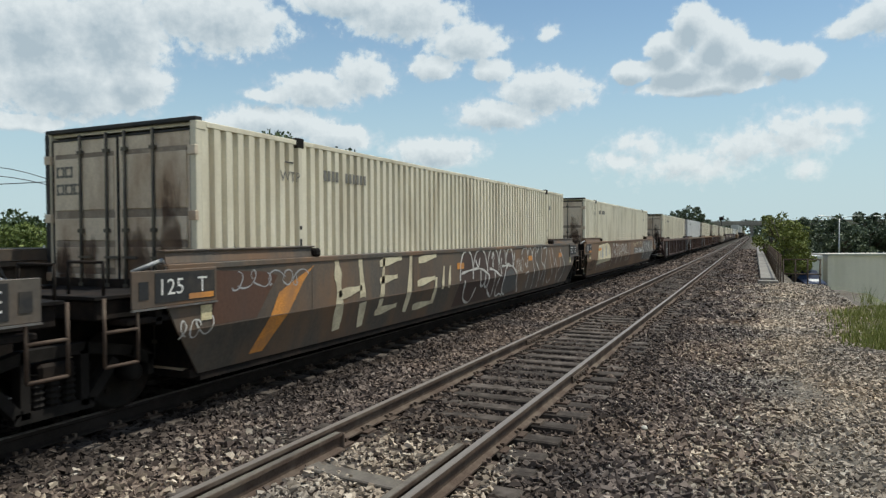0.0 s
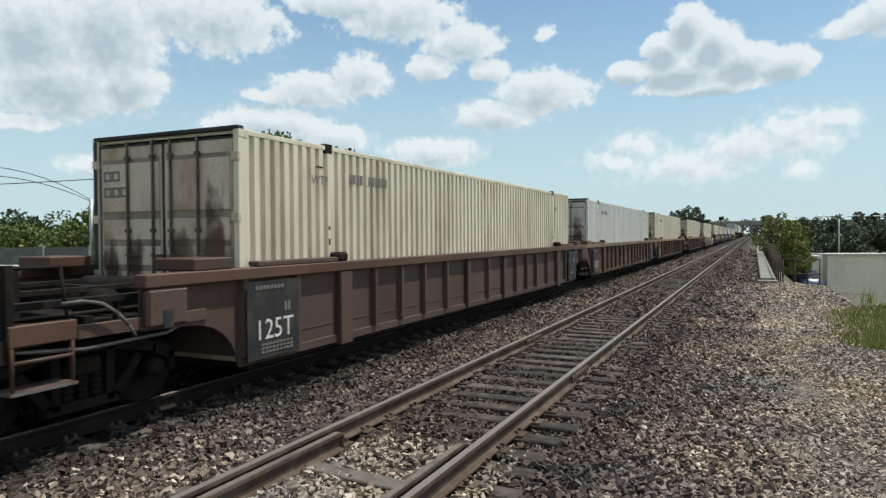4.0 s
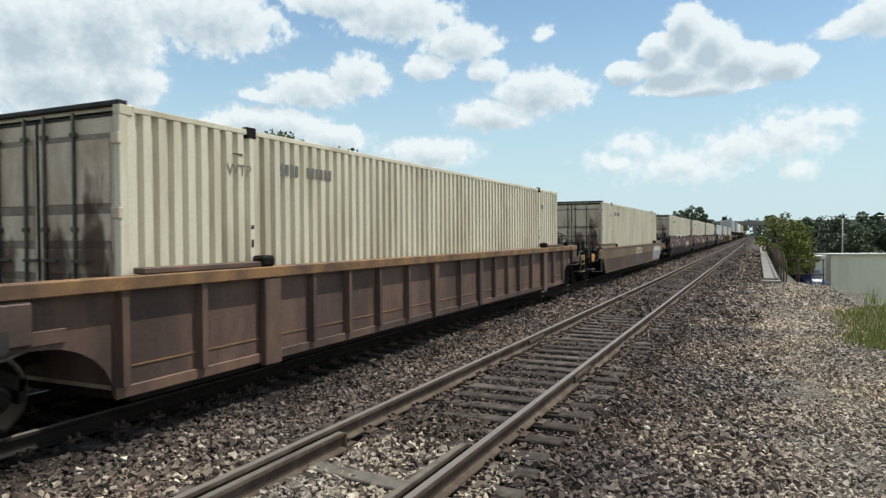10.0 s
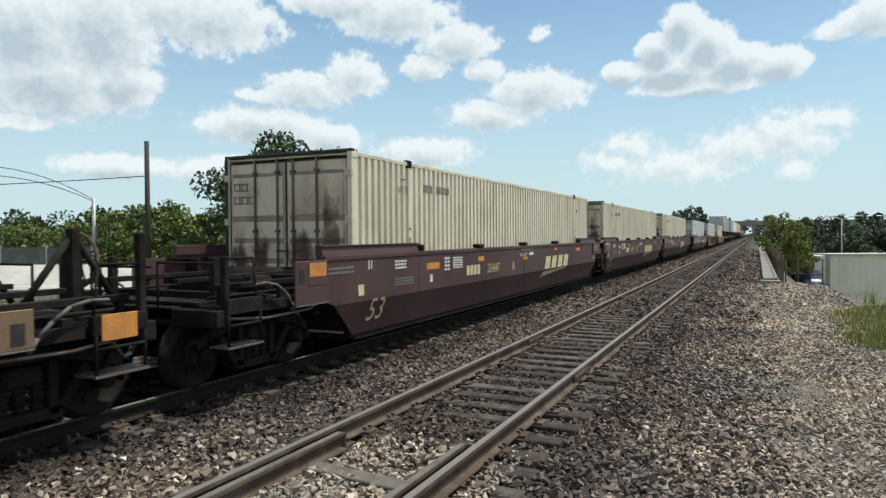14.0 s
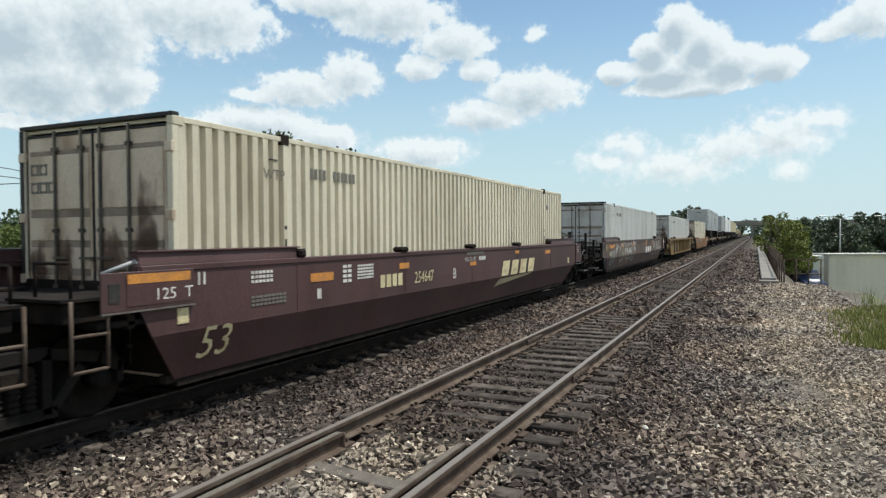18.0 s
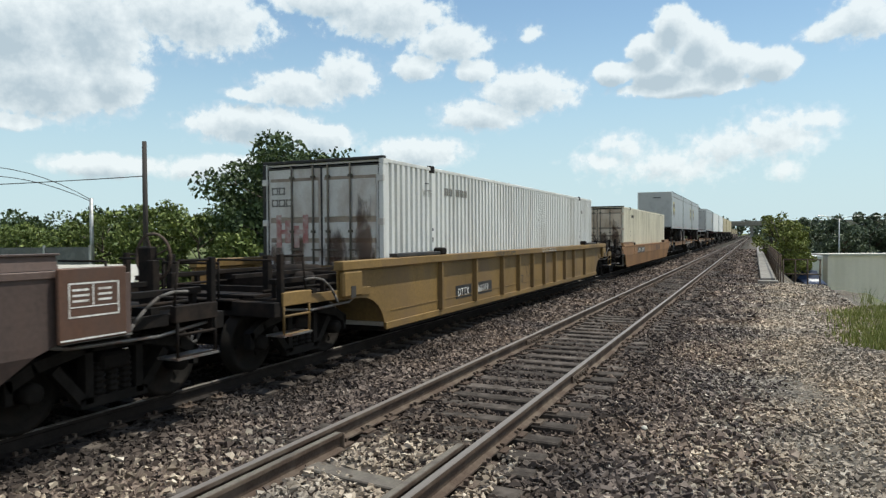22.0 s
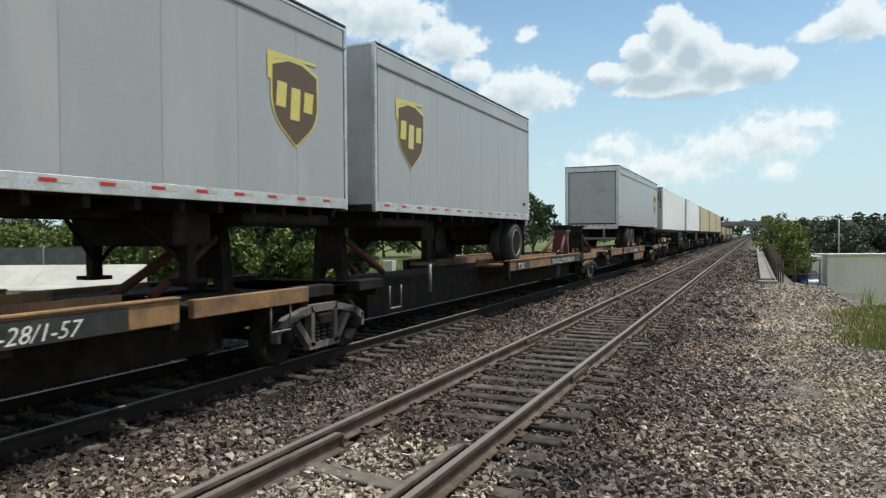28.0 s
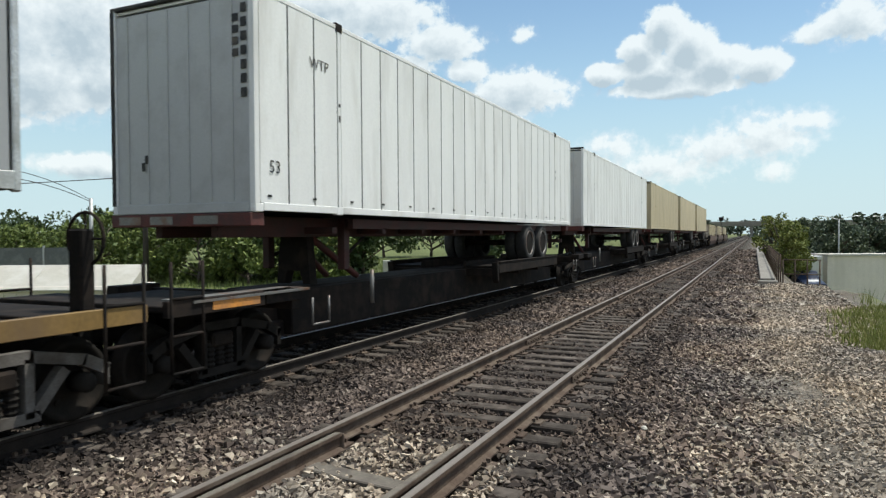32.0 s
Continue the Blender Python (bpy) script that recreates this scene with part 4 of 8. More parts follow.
for i, (x, y, h, w) in enumerate(((-19.6, 234, 12, 8), (-15.9, 236, 8.8, 8), (-25, 240, 9, 9), (-32, 228, 9, 10))):
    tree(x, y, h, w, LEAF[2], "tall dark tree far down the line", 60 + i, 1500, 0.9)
for i, (x, y, h, w) in enumerate(((2.0, 61.0, 6.9, 3.6), (3.1, 63.0, 6.2, 3.0), (1.6, 66.0, 6.6, 3.0), (2.7, 59.0, 4.4, 2.6))):
    tree(x, y, h, w, LEAF[3], "bright green tree beside the bridge", 70 + i, 4200, 0.2, base=-2.95, low=0.3)
for i in range(9):
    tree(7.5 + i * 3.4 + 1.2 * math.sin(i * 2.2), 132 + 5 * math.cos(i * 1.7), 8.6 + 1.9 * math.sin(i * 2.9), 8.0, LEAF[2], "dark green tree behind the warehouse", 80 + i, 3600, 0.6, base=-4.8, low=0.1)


def woods(name, label, spots, leaf, count, size, seed):
    r = random.Random(seed)
    c, rad = [], []
    for x, y, z, s in spots:
        for _ in range(5):
            c.append((x + r.uniform(-1, 1) * s, y + r.uniform(-1, 1) * s, z + r.uniform(-0.2, 0.9) * s))
            rad.append(s * r.uniform(0.4, 0.75))
    me = leaf_mesh(name, c, rad, count, size, seed)
    me.materials.append(leaf)
    return tagged(new(name, me), label, "trees", kind="stuff")


r_ = random.Random(5)
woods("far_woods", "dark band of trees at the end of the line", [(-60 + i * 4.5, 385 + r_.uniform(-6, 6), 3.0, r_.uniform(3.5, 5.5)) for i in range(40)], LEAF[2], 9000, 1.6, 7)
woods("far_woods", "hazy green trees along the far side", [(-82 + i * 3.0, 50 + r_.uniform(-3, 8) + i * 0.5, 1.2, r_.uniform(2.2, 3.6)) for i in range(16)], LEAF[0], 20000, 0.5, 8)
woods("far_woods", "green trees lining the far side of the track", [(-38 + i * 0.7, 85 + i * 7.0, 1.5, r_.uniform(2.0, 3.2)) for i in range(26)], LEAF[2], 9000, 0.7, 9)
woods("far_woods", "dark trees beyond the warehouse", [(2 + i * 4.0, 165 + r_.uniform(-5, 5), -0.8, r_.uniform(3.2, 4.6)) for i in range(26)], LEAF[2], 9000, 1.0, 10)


def grass(name, count, fn, size, label, seed, leaf, wide=0.06):
    r = random.Random(seed)
    V1, F1 = [], []
    for i in range(count):
        x, y, z = fn(r)
        h, a = size * r.uniform(0.5, 1.3), r.uniform(0, 6.283)
        wv = Vector((math.cos(a), math.sin(a), 0)) * h * wide
        tip = Vector((x + r.uniform(-1, 1) * h * 0.4, y + r.uniform(-1, 1) * h * 0.4, z + h))
        b0 = len(V1)
        V1 += [(x - wv.x, y - wv.y, z), (x + wv.x, y + wv.y, z), tuple(tip)]
        F1.append((b0, b0 + 1, b0 + 2))
    me = bpy.data.meshes.new(name)
    me.from_pydata(V1, [], F1)
    me.materials.append(leaf)
    return tagged(new(name, me), label, "grass", kind="stuff")


def on_terrace(r):
    y = r.uniform(14.1, 22.3)
    x = 1.6 + 0.05 * (y - 14) + 0.12 * math.sin(y * 1.9) + r.random() ** 0.7 * 2.6 - abs(r.gauss(0, 0.25)) + 0.1 + (max(0, y - 20.6) * 0.75)
    return x, y, ground_z(x, y)


def tall_weeds(r):
    x, y = 3.15 + r.gauss(0, 0.16), 23.6 + r.gauss(0, 0.5)
    return x, y, ground_z(x, y)


def on_far_side(r):
    x, y = r.uniform(-40, -11), r.uniform(10, 60)
    return x, y, ground_z(x, y)


DRY = islands("dry_grass", [(0.0, (0.14, 0.17, 0.035)), (0.6, (0.24, 0.26, 0.07)), (1.0, (0.38, 0.35, 0.14))], 0.8)
grass("grass", 45, tall_weeds, 0.42, "tall thin weeds at the gravel's edge", 3, LEAF[3], 0.018)
grass("grass", 15000, on_terrace, 0.15, "yellow-green grass at the edge of the gravel", 1, DRY, 0.11)
grass("grass", 16000, on_far_side, 0.35, "rough green grass beyond the tracks", 2, LEAF[1])


# ---- the train ----
L53, CW, CH, ZB = 16.154, 1.295, 2.896, 0.30
MOVING, WHEELS = [], []


def run(ob, start):
    """Put a thing on the train: start is where its origin stands along the track at 0 s."""
    ob.matrix_basis = pose(TX, start, 0)
    MOVING.append((ob, start))
    return ob


def bogie(parent, y, name="bogie", label="", turning=True, cast="truck"):
    """A two-axle freight truck: two cast side frames, bolster, springs, two wheelsets."""
    tk = new(name)
    tk.parent = parent
    tk.location = (0, y, 0)
    tagged(tk, label)
    for s in (-1, 1):
        x0, x1 = sorted((s * 0.93, s * 1.05))
        bm = bmesh.new()
        for p, q, h in (((-1.12, 0.52), (-0.85, 0.66), 0.12), ((-0.88, 0.65), (-0.3, 0.77), 0.11), ((-0.34, 0.77), (0.34, 0.77), 0.11), ((0.3, 0.77), (0.88, 0.65), 0.11), ((0.85, 0.66), (1.12, 0.52), 0.12),
                        ((-0.66, 0.60), (-0.36, 0.24), 0.1), ((0.66, 0.60), (0.36, 0.24), 0.1), ((-0.4, 0.21), (0.4, 0.21), 0.1), ((-0.3, 0.2), (-0.3, 0.75), 0.09), ((0.3, 0.2), (0.3, 0.75), 0.09),
                        ((-1.1, 0.36), (-1.1, 0.58), 0.07), ((1.1, 0.36), (1.1, 0.58), 0.07)):
            bar(bm, p, q, h, x0, x1)
        part("side_frame", bm, M[cast], tk, "weathered cast-steel side frame")
        for k in (-0.16, 0, 0.16):
            part("spring", turned(bmesh.new(), [(0.26 + q * 0.03, 0.072 if q % 2 else 0.05) for q in range(12)], 8, s * 0.99, k), M["truck"], tk)
        for k in (-0.88, 0.88):
            part("journal_cap", lathe(bmesh.new(), [(0.88 if s > 0 else -0.88, 0.11), (s * 1.06, 0.10), (s * 1.09, 0.06), (s * 1.09, 0.0001)], 12, (0, k, 0.42)), M["truck"], tk, "grey journal bearing cap")
    part("bolster", B((-1.08, 1.08, -0.18, 0.18, 0.50, 0.68), bevel=0.03), M["under"], tk)
    part("brake_beam", B((-0.8, 0.8, -0.5, -0.42, 0.34, 0.42), (-0.8, 0.8, 0.42, 0.5, 0.34, 0.42)), M["under"], tk)
    for k in (-0.88, 0.88):
        bm = bmesh.new()
        lathe(bm, [(-1.0, 0.08), (1.0, 0.08)], 10)
        for s in (-1, 1):
            lathe(bm, [(s * 0.69, 0.12), (s * 0.70, 0.36), (s * 0.69, 0.45), (s * 0.72, 0.45), (s * 0.73, 0.42), (s * 0.83, 0.41), (s * 0.83, 0.35), (s * 0.78, 0.33), (s * 0.77, 0.16), (s * 0.85, 0.13), (s * 0.85, 0.08)], 28)
        for s in (-1, 1):
            for a in range(3):
                q = a * 2.094
                tube(bm, (s * 0.765, 0.24 * math.cos(q), 0.24 * math.sin(q)), (s * 0.80, 0.24 * math.cos(q), 0.24 * math.sin(q)), 0.035, 6)
        ws = part("wheelset", bm, M["wheel"], tk, "steel wheelset with worn flanges")
        ws.location = (0, k, 0.42)
        if turning:
            WHEELS.append(ws)
    return tk


def side_x(z):
    """The bent side sheet of a smooth well car."""
    return 1.5 if z >= 0.85 else 1.5 - (0.85 - z) * 0.30


def low_side_x(z):
    """The nearly upright side sheet of a low smooth well car."""
    return 1.5 if z >= 0.85 else 1.5 - (0.85 - z) * 0.10


def ladder(parent, x, y0, y1, z0, z1, n, material):
    part("ladder", T(((x, y0, z0), (x, y0, z1)), ((x, y1, z0), (x, y1, z1)), *[((x, y0, z0 + (z1 - z0) * k / n), (x, y1, z0 + (z1 - z0) * k / n)) for k in range(n)], r=0.018), material, parent, "steel ladder")


def coupler_end(c, Y, paint, trim, brake=False, tall=False):
    """End platform with truck, coupler, ladders and hand rails. Y turns a distance outwards (negative) into the car's own y."""
    def yy(a, b2):
        return tuple(sorted((Y(a), Y(b2))))
    part("end_platform", B((-0.75, 0.75, *yy(-3.1, -0.3), 0.86, 1.02), (-1.45, 1.45, *yy(-3.1, -2.92), 0.80, 1.0), bevel=0.01), M["under"], c)
    part("draft_sill", B((-0.28, 0.28, *yy(-3.3, 0.3), 0.55, 0.9)), M["under"], c)
    part("coupler", B((-0.12, 0.12, *yy(-3.75, -3.3), 0.66, 0.86), (-0.2, 0.2, *yy(-3.8, -3.6), 0.62, 0.9), bevel=0.03), M["truck"], c, "cast knuckle coupler")
    bogie(c, Y(-1.95), label="freight truck under the car's end")
    for s in (-1, 1):
        part("walkway_grating", B((min(s * 0.8, s * 1.42), max(s * 0.8, s * 1.42), *yy(-2.95, -0.9), 1.0, 1.03)), M["under"], c)
        ladder(c, s * 1.47, Y(-2.93), Y(-2.38), 0.56, 1.05, 2, M["under"] if s < 0 else trim)
        part("end_sill_piece", B((min(s * 1.40, s * 1.49), max(s * 1.40, s * 1.49), *yy(-2.96, -2.34), 0.94, 1.12), bevel=0.008), M["under"] if s < 0 else trim, c, "worn side sill over the step")
        part("corner_post", B((min(s * 1.38, s * 1.46), max(s * 1.38, s * 1.46), *yy(-2.97, -2.89), 0.8, 1.9 if tall else 1.63), bevel=0.008), M["under"], c)
        part("hand_rail", T(((s * 1.42, Y(-2.93), 1.6), (s * 1.42, Y(-2.45), 1.6), (s * 1.42, Y(-2.38), 1.05)), ((s * 0.5, Y(-3.08), 1.0), (s * 0.5, Y(-3.08), 1.55), (s * 1.4, Y(-3.08), 1.55)), r=0.016), M["under"], c)
        part("step", B((min(s * 1.2, s * 1.5), max(s * 1.2, s * 1.5), *yy(-2.96, -2.35), 0.535, 0.56)), M["steel"], c)
        part("side_rail", B((min(s * 1.38, s * 1.44), max(s * 1.38, s * 1.44), *yy(-2.3, -0.7), 0.92, 1.05), bevel=0.006), M["under"] if s < 0 else paint, c)
    for s in (-1, 1):
        part("end_post", B((min(s * 0.86, s * 0.96), max(s * 0.86, s * 0.96), *yy(-2.62, -2.52), 1.0, 1.95 if tall else 1.6), bevel=0.008), M["under"], c)
        if tall:
            part("post_brace", T(((s * 0.91, Y(-2.57), 1.9), (s * 0.91, Y(-1.95), 1.1)), ((s * 0.91, Y(-2.57), 1.9), (s * 0.91, Y(-3.1), 1.1)), r=0.035), M["under"], c)
        part("brake_rod", T(((s * 0.62, Y(-3.0), 0.78), (s * 0.62, Y(-0.5), 0.82)), r=0.02), M["steel"], c)
        part("pipe", T(((s * 1.1, Y(-2.9), 1.12), (s * 1.1, Y(-1.2), 1.12), (s * 0.7, Y(-0.9), 1.2)), r=0.022), M["under"], c)
    for s in (-1, 1):
        part("frame_rail", B((min(s * 1.2, s * 1.3), max(s * 1.2, s * 1.3), *yy(-2.9, -0.6), 1.22, 1.29), (min(s * 0.55, s * 0.63), max(s * 0.55, s * 0.63), *yy(-2.9, -0.3), 1.28, 1.34), bevel=0.006), M["under"], c)
        part("rail_upright", B(*[(min(s * 1.21, s * 1.28), max(s * 1.21, s * 1.28), *yy(q, q + 0.06), 1.0, 1.22) for q in (-2.85, -1.75, -0.8)]), M["under"], c)
        part("air_hose", T([(s * 1.5, Y(-2.5), 1.27), (s * 1.5, Y(-2.3), 1.28), (s * 1.51, Y(-2.1), 1.24), (s * 1.51, Y(-1.93), 1.13), (s * 1.5, Y(-1.8), 1.0), (s * 1.5, Y(-1.72), 0.88)], r=0.018), M["truck_pale"], c, "grey air hose")
    part("train_line_pipe", T([(1.38, Y(-3.0), 0.9), (1.4, Y(-2.2), 0.82), (1.36, Y(-1.2), 0.84), (1.2, Y(-0.6), 0.95)], r=0.02), M["steel"], c)
    part("walk_board", B((-1.0, 1.0, *yy(-2.95, -2.55), 1.04, 1.07)), M["under"], c)
    part("brake_cylinder", lathe(bmesh.new(), [(0.35, 0.06), (0.38, 0.14), (0.85, 0.14), (0.88, 0.06)], 12, (0, Y(-1.5), 1.18)), M["under"], c)
    part("brake_hose", T([(0.35, Y(-3.2), 0.75), (0.42, Y(-3.4), 0.5), (0.36, Y(-3.6), 0.42), (0.3, Y(-3.75), 0.55)], r=0.025), M["rubber"], c)
    part("air_reservoir", lathe(bmesh.new(), [(-0.5, 0.05), (-0.46, 0.17), (0.46, 0.17), (0.5, 0.05)], 12, (0, Y(-0.75), 1.22)), M["under"], c)
    part("cross_beam", B((-1.4, 1.4, *yy(-1.15, -1.0), 1.0, 1.3), (-1.4, 1.4, *yy(-2.2, -2.1), 1.03, 1.12)), M["under"], c)
    if brake:
        bw = part("brake_wheel", hoop(0.55, Y(-2.9), 1.62, 0.28, 0.018), M["rail_side"], c, "rusty hand-brake wheel")
        for a in range(4):
            part("spoke", T([(0.55, Y(-2.9), 1.62), (0.55 + 0.28 * math.cos(a * 1.571 + 0.4), Y(-2.9), 1.62 + 0.28 * math.sin(a * 1.571 + 0.4))], r=0.012, seg=5), M["rail_side"], bw)
        part("brake_stand", B((0.45, 0.65, *yy(-2.88, -2.75), 1.0, 1.75), bevel=0.02), paint, c)


def joint_end(c, Y, paint, with_truck):
    def yy(a, b2):
        return tuple(sorted((Y(a), Y(b2))))
    part("end_platform", B((-1.35, 1.35, *yy(-1.35, -0.05), 1.05, 1.25), (-0.5, 0.5, *yy(-1.5, -0.05), 0.6, 1.05), bevel=0.015), M["under"], c)
    for s in (-1, 1):
        part("walkway_grating", B((min(s * 0.6, s * 1.4), max(s * 0.6, s * 1.4), *yy(-1.4, -0.35), 1.26, 1.29)), M["under"], c)
        ladder(c, s * 1.48, Y(-1.36), Y(-0.98), 0.62, 1.28, 2, M["rail_side"])
        part("hand_rail", T(((s * 1.4, Y(-1.3), 1.3), (s * 1.4, Y(-1.3), 1.62), (s * 0.9, Y(-1.3), 1.62), (s * 0.9, Y(-1.3), 1.3)), r=0.016), M["under"], c)
        part("air_hose", T([(s * 1.3, Y(-0.9), 1.5), (s * 1.42, Y(-0.6), 1.62), (s * 1.47, Y(-0.45), 1.35), (s * 1.45, Y(-0.2), 1.08)], r=0.022), M["spray_g"], c)
    if with_truck:
        bogie(c, Y(-1.55), label="shared truck between two coupled wells")


def smooth_well(start, paint, ends, label, top=1.55, tall=True):
    """Deep well with bent plate sides. ends: 'c' coupler, 'j' joint with truck, 'n' joint carried by the neighbour."""
    c = run(thing("well_car", label, "well car", "well cars of the train"), start)
    low = top < 1.4
    side = low_side_x if low else side_x
    foot = 0.26 if low else 0.31
    for s in (-1, 1):
        bm = bmesh.new()
        # outline along the car, with raked ends: longer where a coupler follows
        shape = {"c": ((-1.04, top), (-1.04, 0.93), (-0.80, 0.84), (-0.08, foot))}
        shape["j"] = shape["n"] = ((-0.64, top), (-0.64, top - 0.40), (-0.48, 0.84), (-0.05, foot))
        ring = []
        for (ya, za), (yb, zb) in zip(shape[ends[0]], shape[ends[1]]):
            ring.append([[bm.verts.new((s * (side(z) - t), y, z)) for t in (0, 0.022)] for y, z in ((ya, za), (L53 - yb, zb))])
        for (A, Bq) in zip(ring[:-1], ring[1:]):
            bm.faces.new((A[0][0], Bq[0][0], Bq[1][0], A[1][0]))
            bm.faces.new((A[0][1], A[1][1], Bq[1][1], Bq[0][1]))
            for k in (0, 1):
                bm.faces.new((A[k][0], A[k][1], Bq[k][1], Bq[k][0]))
        bm.faces.new((ring[0][0][0], ring[0][1][0], ring[0][1][1], ring[0][0][1]))
        bm.faces.new((ring[-1][0][0], ring[-1][0][1], ring[-1][1][1], ring[-1][1][0]))
        bmesh.ops.recalc_face_normals(bm, faces=bm.faces)
        part("side_sheet", bm, paint, c)
        part("top_chord", B((min(s * 1.36, s * 1.515), max(s * 1.36, s * 1.515), (-1.04 if ends[0] == "c" else -0.62), L53 + (1.04 if ends[1] == "c" else 0.62), top - 0.05, top + 0.02), bevel=0.008), paint, c)
        x0, x1 = sorted((s * (side(0.31) - 0.12), s * (side(0.31) - 0.025)))
        part("bottom_chord", B((x0, x1, -0.15, L53 + 0.15, 0.27, 0.36)), M["under"], c)
    part("well_floor", B((-1.32, 1.32, 0, L53, 0.22, 0.288)), M["under"], c)
    for Yf, e in ((lambda a: a, ends[0]), (lambda a: L53 - a, ends[1])):
        def yy(a, b2):
            return tuple(sorted((Yf(a), Yf(b2))))
        e0, e1, g0, low_z = (-1.75, -1.0, -1.04, 0.93) if e == "c" else (-1.09, 0.06, -0.6, top - 0.41)
        for s in (-1, 1):
            # raised guide along the container's corner
            a, b2 = sorted((s * 1.34, s * 1.47))
            gd = P([(a if s > 0 else b2, top + 0.025), (b2 if s > 0 else a, top + 0.025), (b2 - 0.03 if s > 0 else a + 0.03, top + 0.15), (a if s > 0 else b2, top + 0.15)], 1, *yy(g0, 2.0))
            part("container_guide", gd, paint, c, "raised container guide plate")
            part("guide_lip", B((a - 0.005, b2 + 0.0, *yy(g0 - 0.02, 2.02), top + 0.152, top + 0.172), bevel=0.004), paint, c)
            part("guide_cap", B((min(s * 1.36, s * 1.53), max(s * 1.36, s * 1.53), *yy(1.95, 2.1), top + 0.02, top + 0.14), bevel=0.03), M["under"], c)
            a, b2 = sorted((s * 1.505, s * 1.53))
            part("end_plate", B((a, b2, *yy(e0, e1), low_z, top - 0.03), bevel=0.006), paint, c)
            part("plate_lip", B((a, b2 + 0.012 if s > 0 else b2, *yy(e0, e1), low_z - 0.02, low_z - 0.002)), M["steel"], c, "bright worn lower edge of the end plate")
            part("hoist_slot", B((s * 1.532 - 0.004, s * 1.532 + 0.004, *yy(e0 + 0.08, e0 + 0.2), top - 0.32, top - 0.14)), M["black"], c)
            part("stencil_box", B((s * 1.532 - 0.003, s * 1.532 + 0.003, *yy(e0 + 0.28, e1 - 0.04), top - 0.37, top - 0.06)), paint if paint == M["maroon"] or low else M["black"], c, "stencilled data panel")
            if Yf(0) > 1 and s > 0:
                for q in range(3):
                    part("marking_bar", B((1.536, 1.539, *yy(e0 + 0.34, e0 + 0.5), top - 0.3 + q * 0.08, top - 0.28 + q * 0.08)), M["lett_w"], c)
                    part("marking_bar", B((1.536, 1.539, *yy(e1 - 0.36, e1 - 0.12), top - 0.3 + q * 0.08, top - 0.28 + q * 0.08)), M["lett_w"], c)
            if not low:
                part("reflector", B((s * 1.504 - 0.002, s * 1.504 + 0.002, *yy(-0.16, 0.0), top - 0.62, top - 0.45)), M["lett_y"], c, "yellow reflective square")
            a, b2 = sorted((s * 1.2, s * 1.47))
            part("end_bracket", B((a, b2, *yy(e0, -0.5), 0.98, 1.04), (a, b2, *yy(-0.75, -0.66), 0.95, top - 0.05), bevel=0.01), M["under"], c)
        part("end_bulkhead", B((-1.22, 1.22, *yy(-0.02, 0.05), 0.34, top - 0.2), bevel=0.01), M["under"], c)
        if e == "c":
            coupler_end(c, Yf, M["under"], M["under"], brake=Yf(0) > 1, tall=tall and Yf(0) > 1)
        else:
            joint_end(c, Yf, paint, e == "j")
    part("weld_seam", B((1.502, 1.506, -0.3, L53 + 0.3, 0.842, 0.852)), paint, c)
    for k in range(5):
        y = 1.9 + k * 3.06
        part("sheet_joint", B((1.5005, 1.5045, y, y + 0.012, 0.86, top - 0.05)), paint, c)
    return c


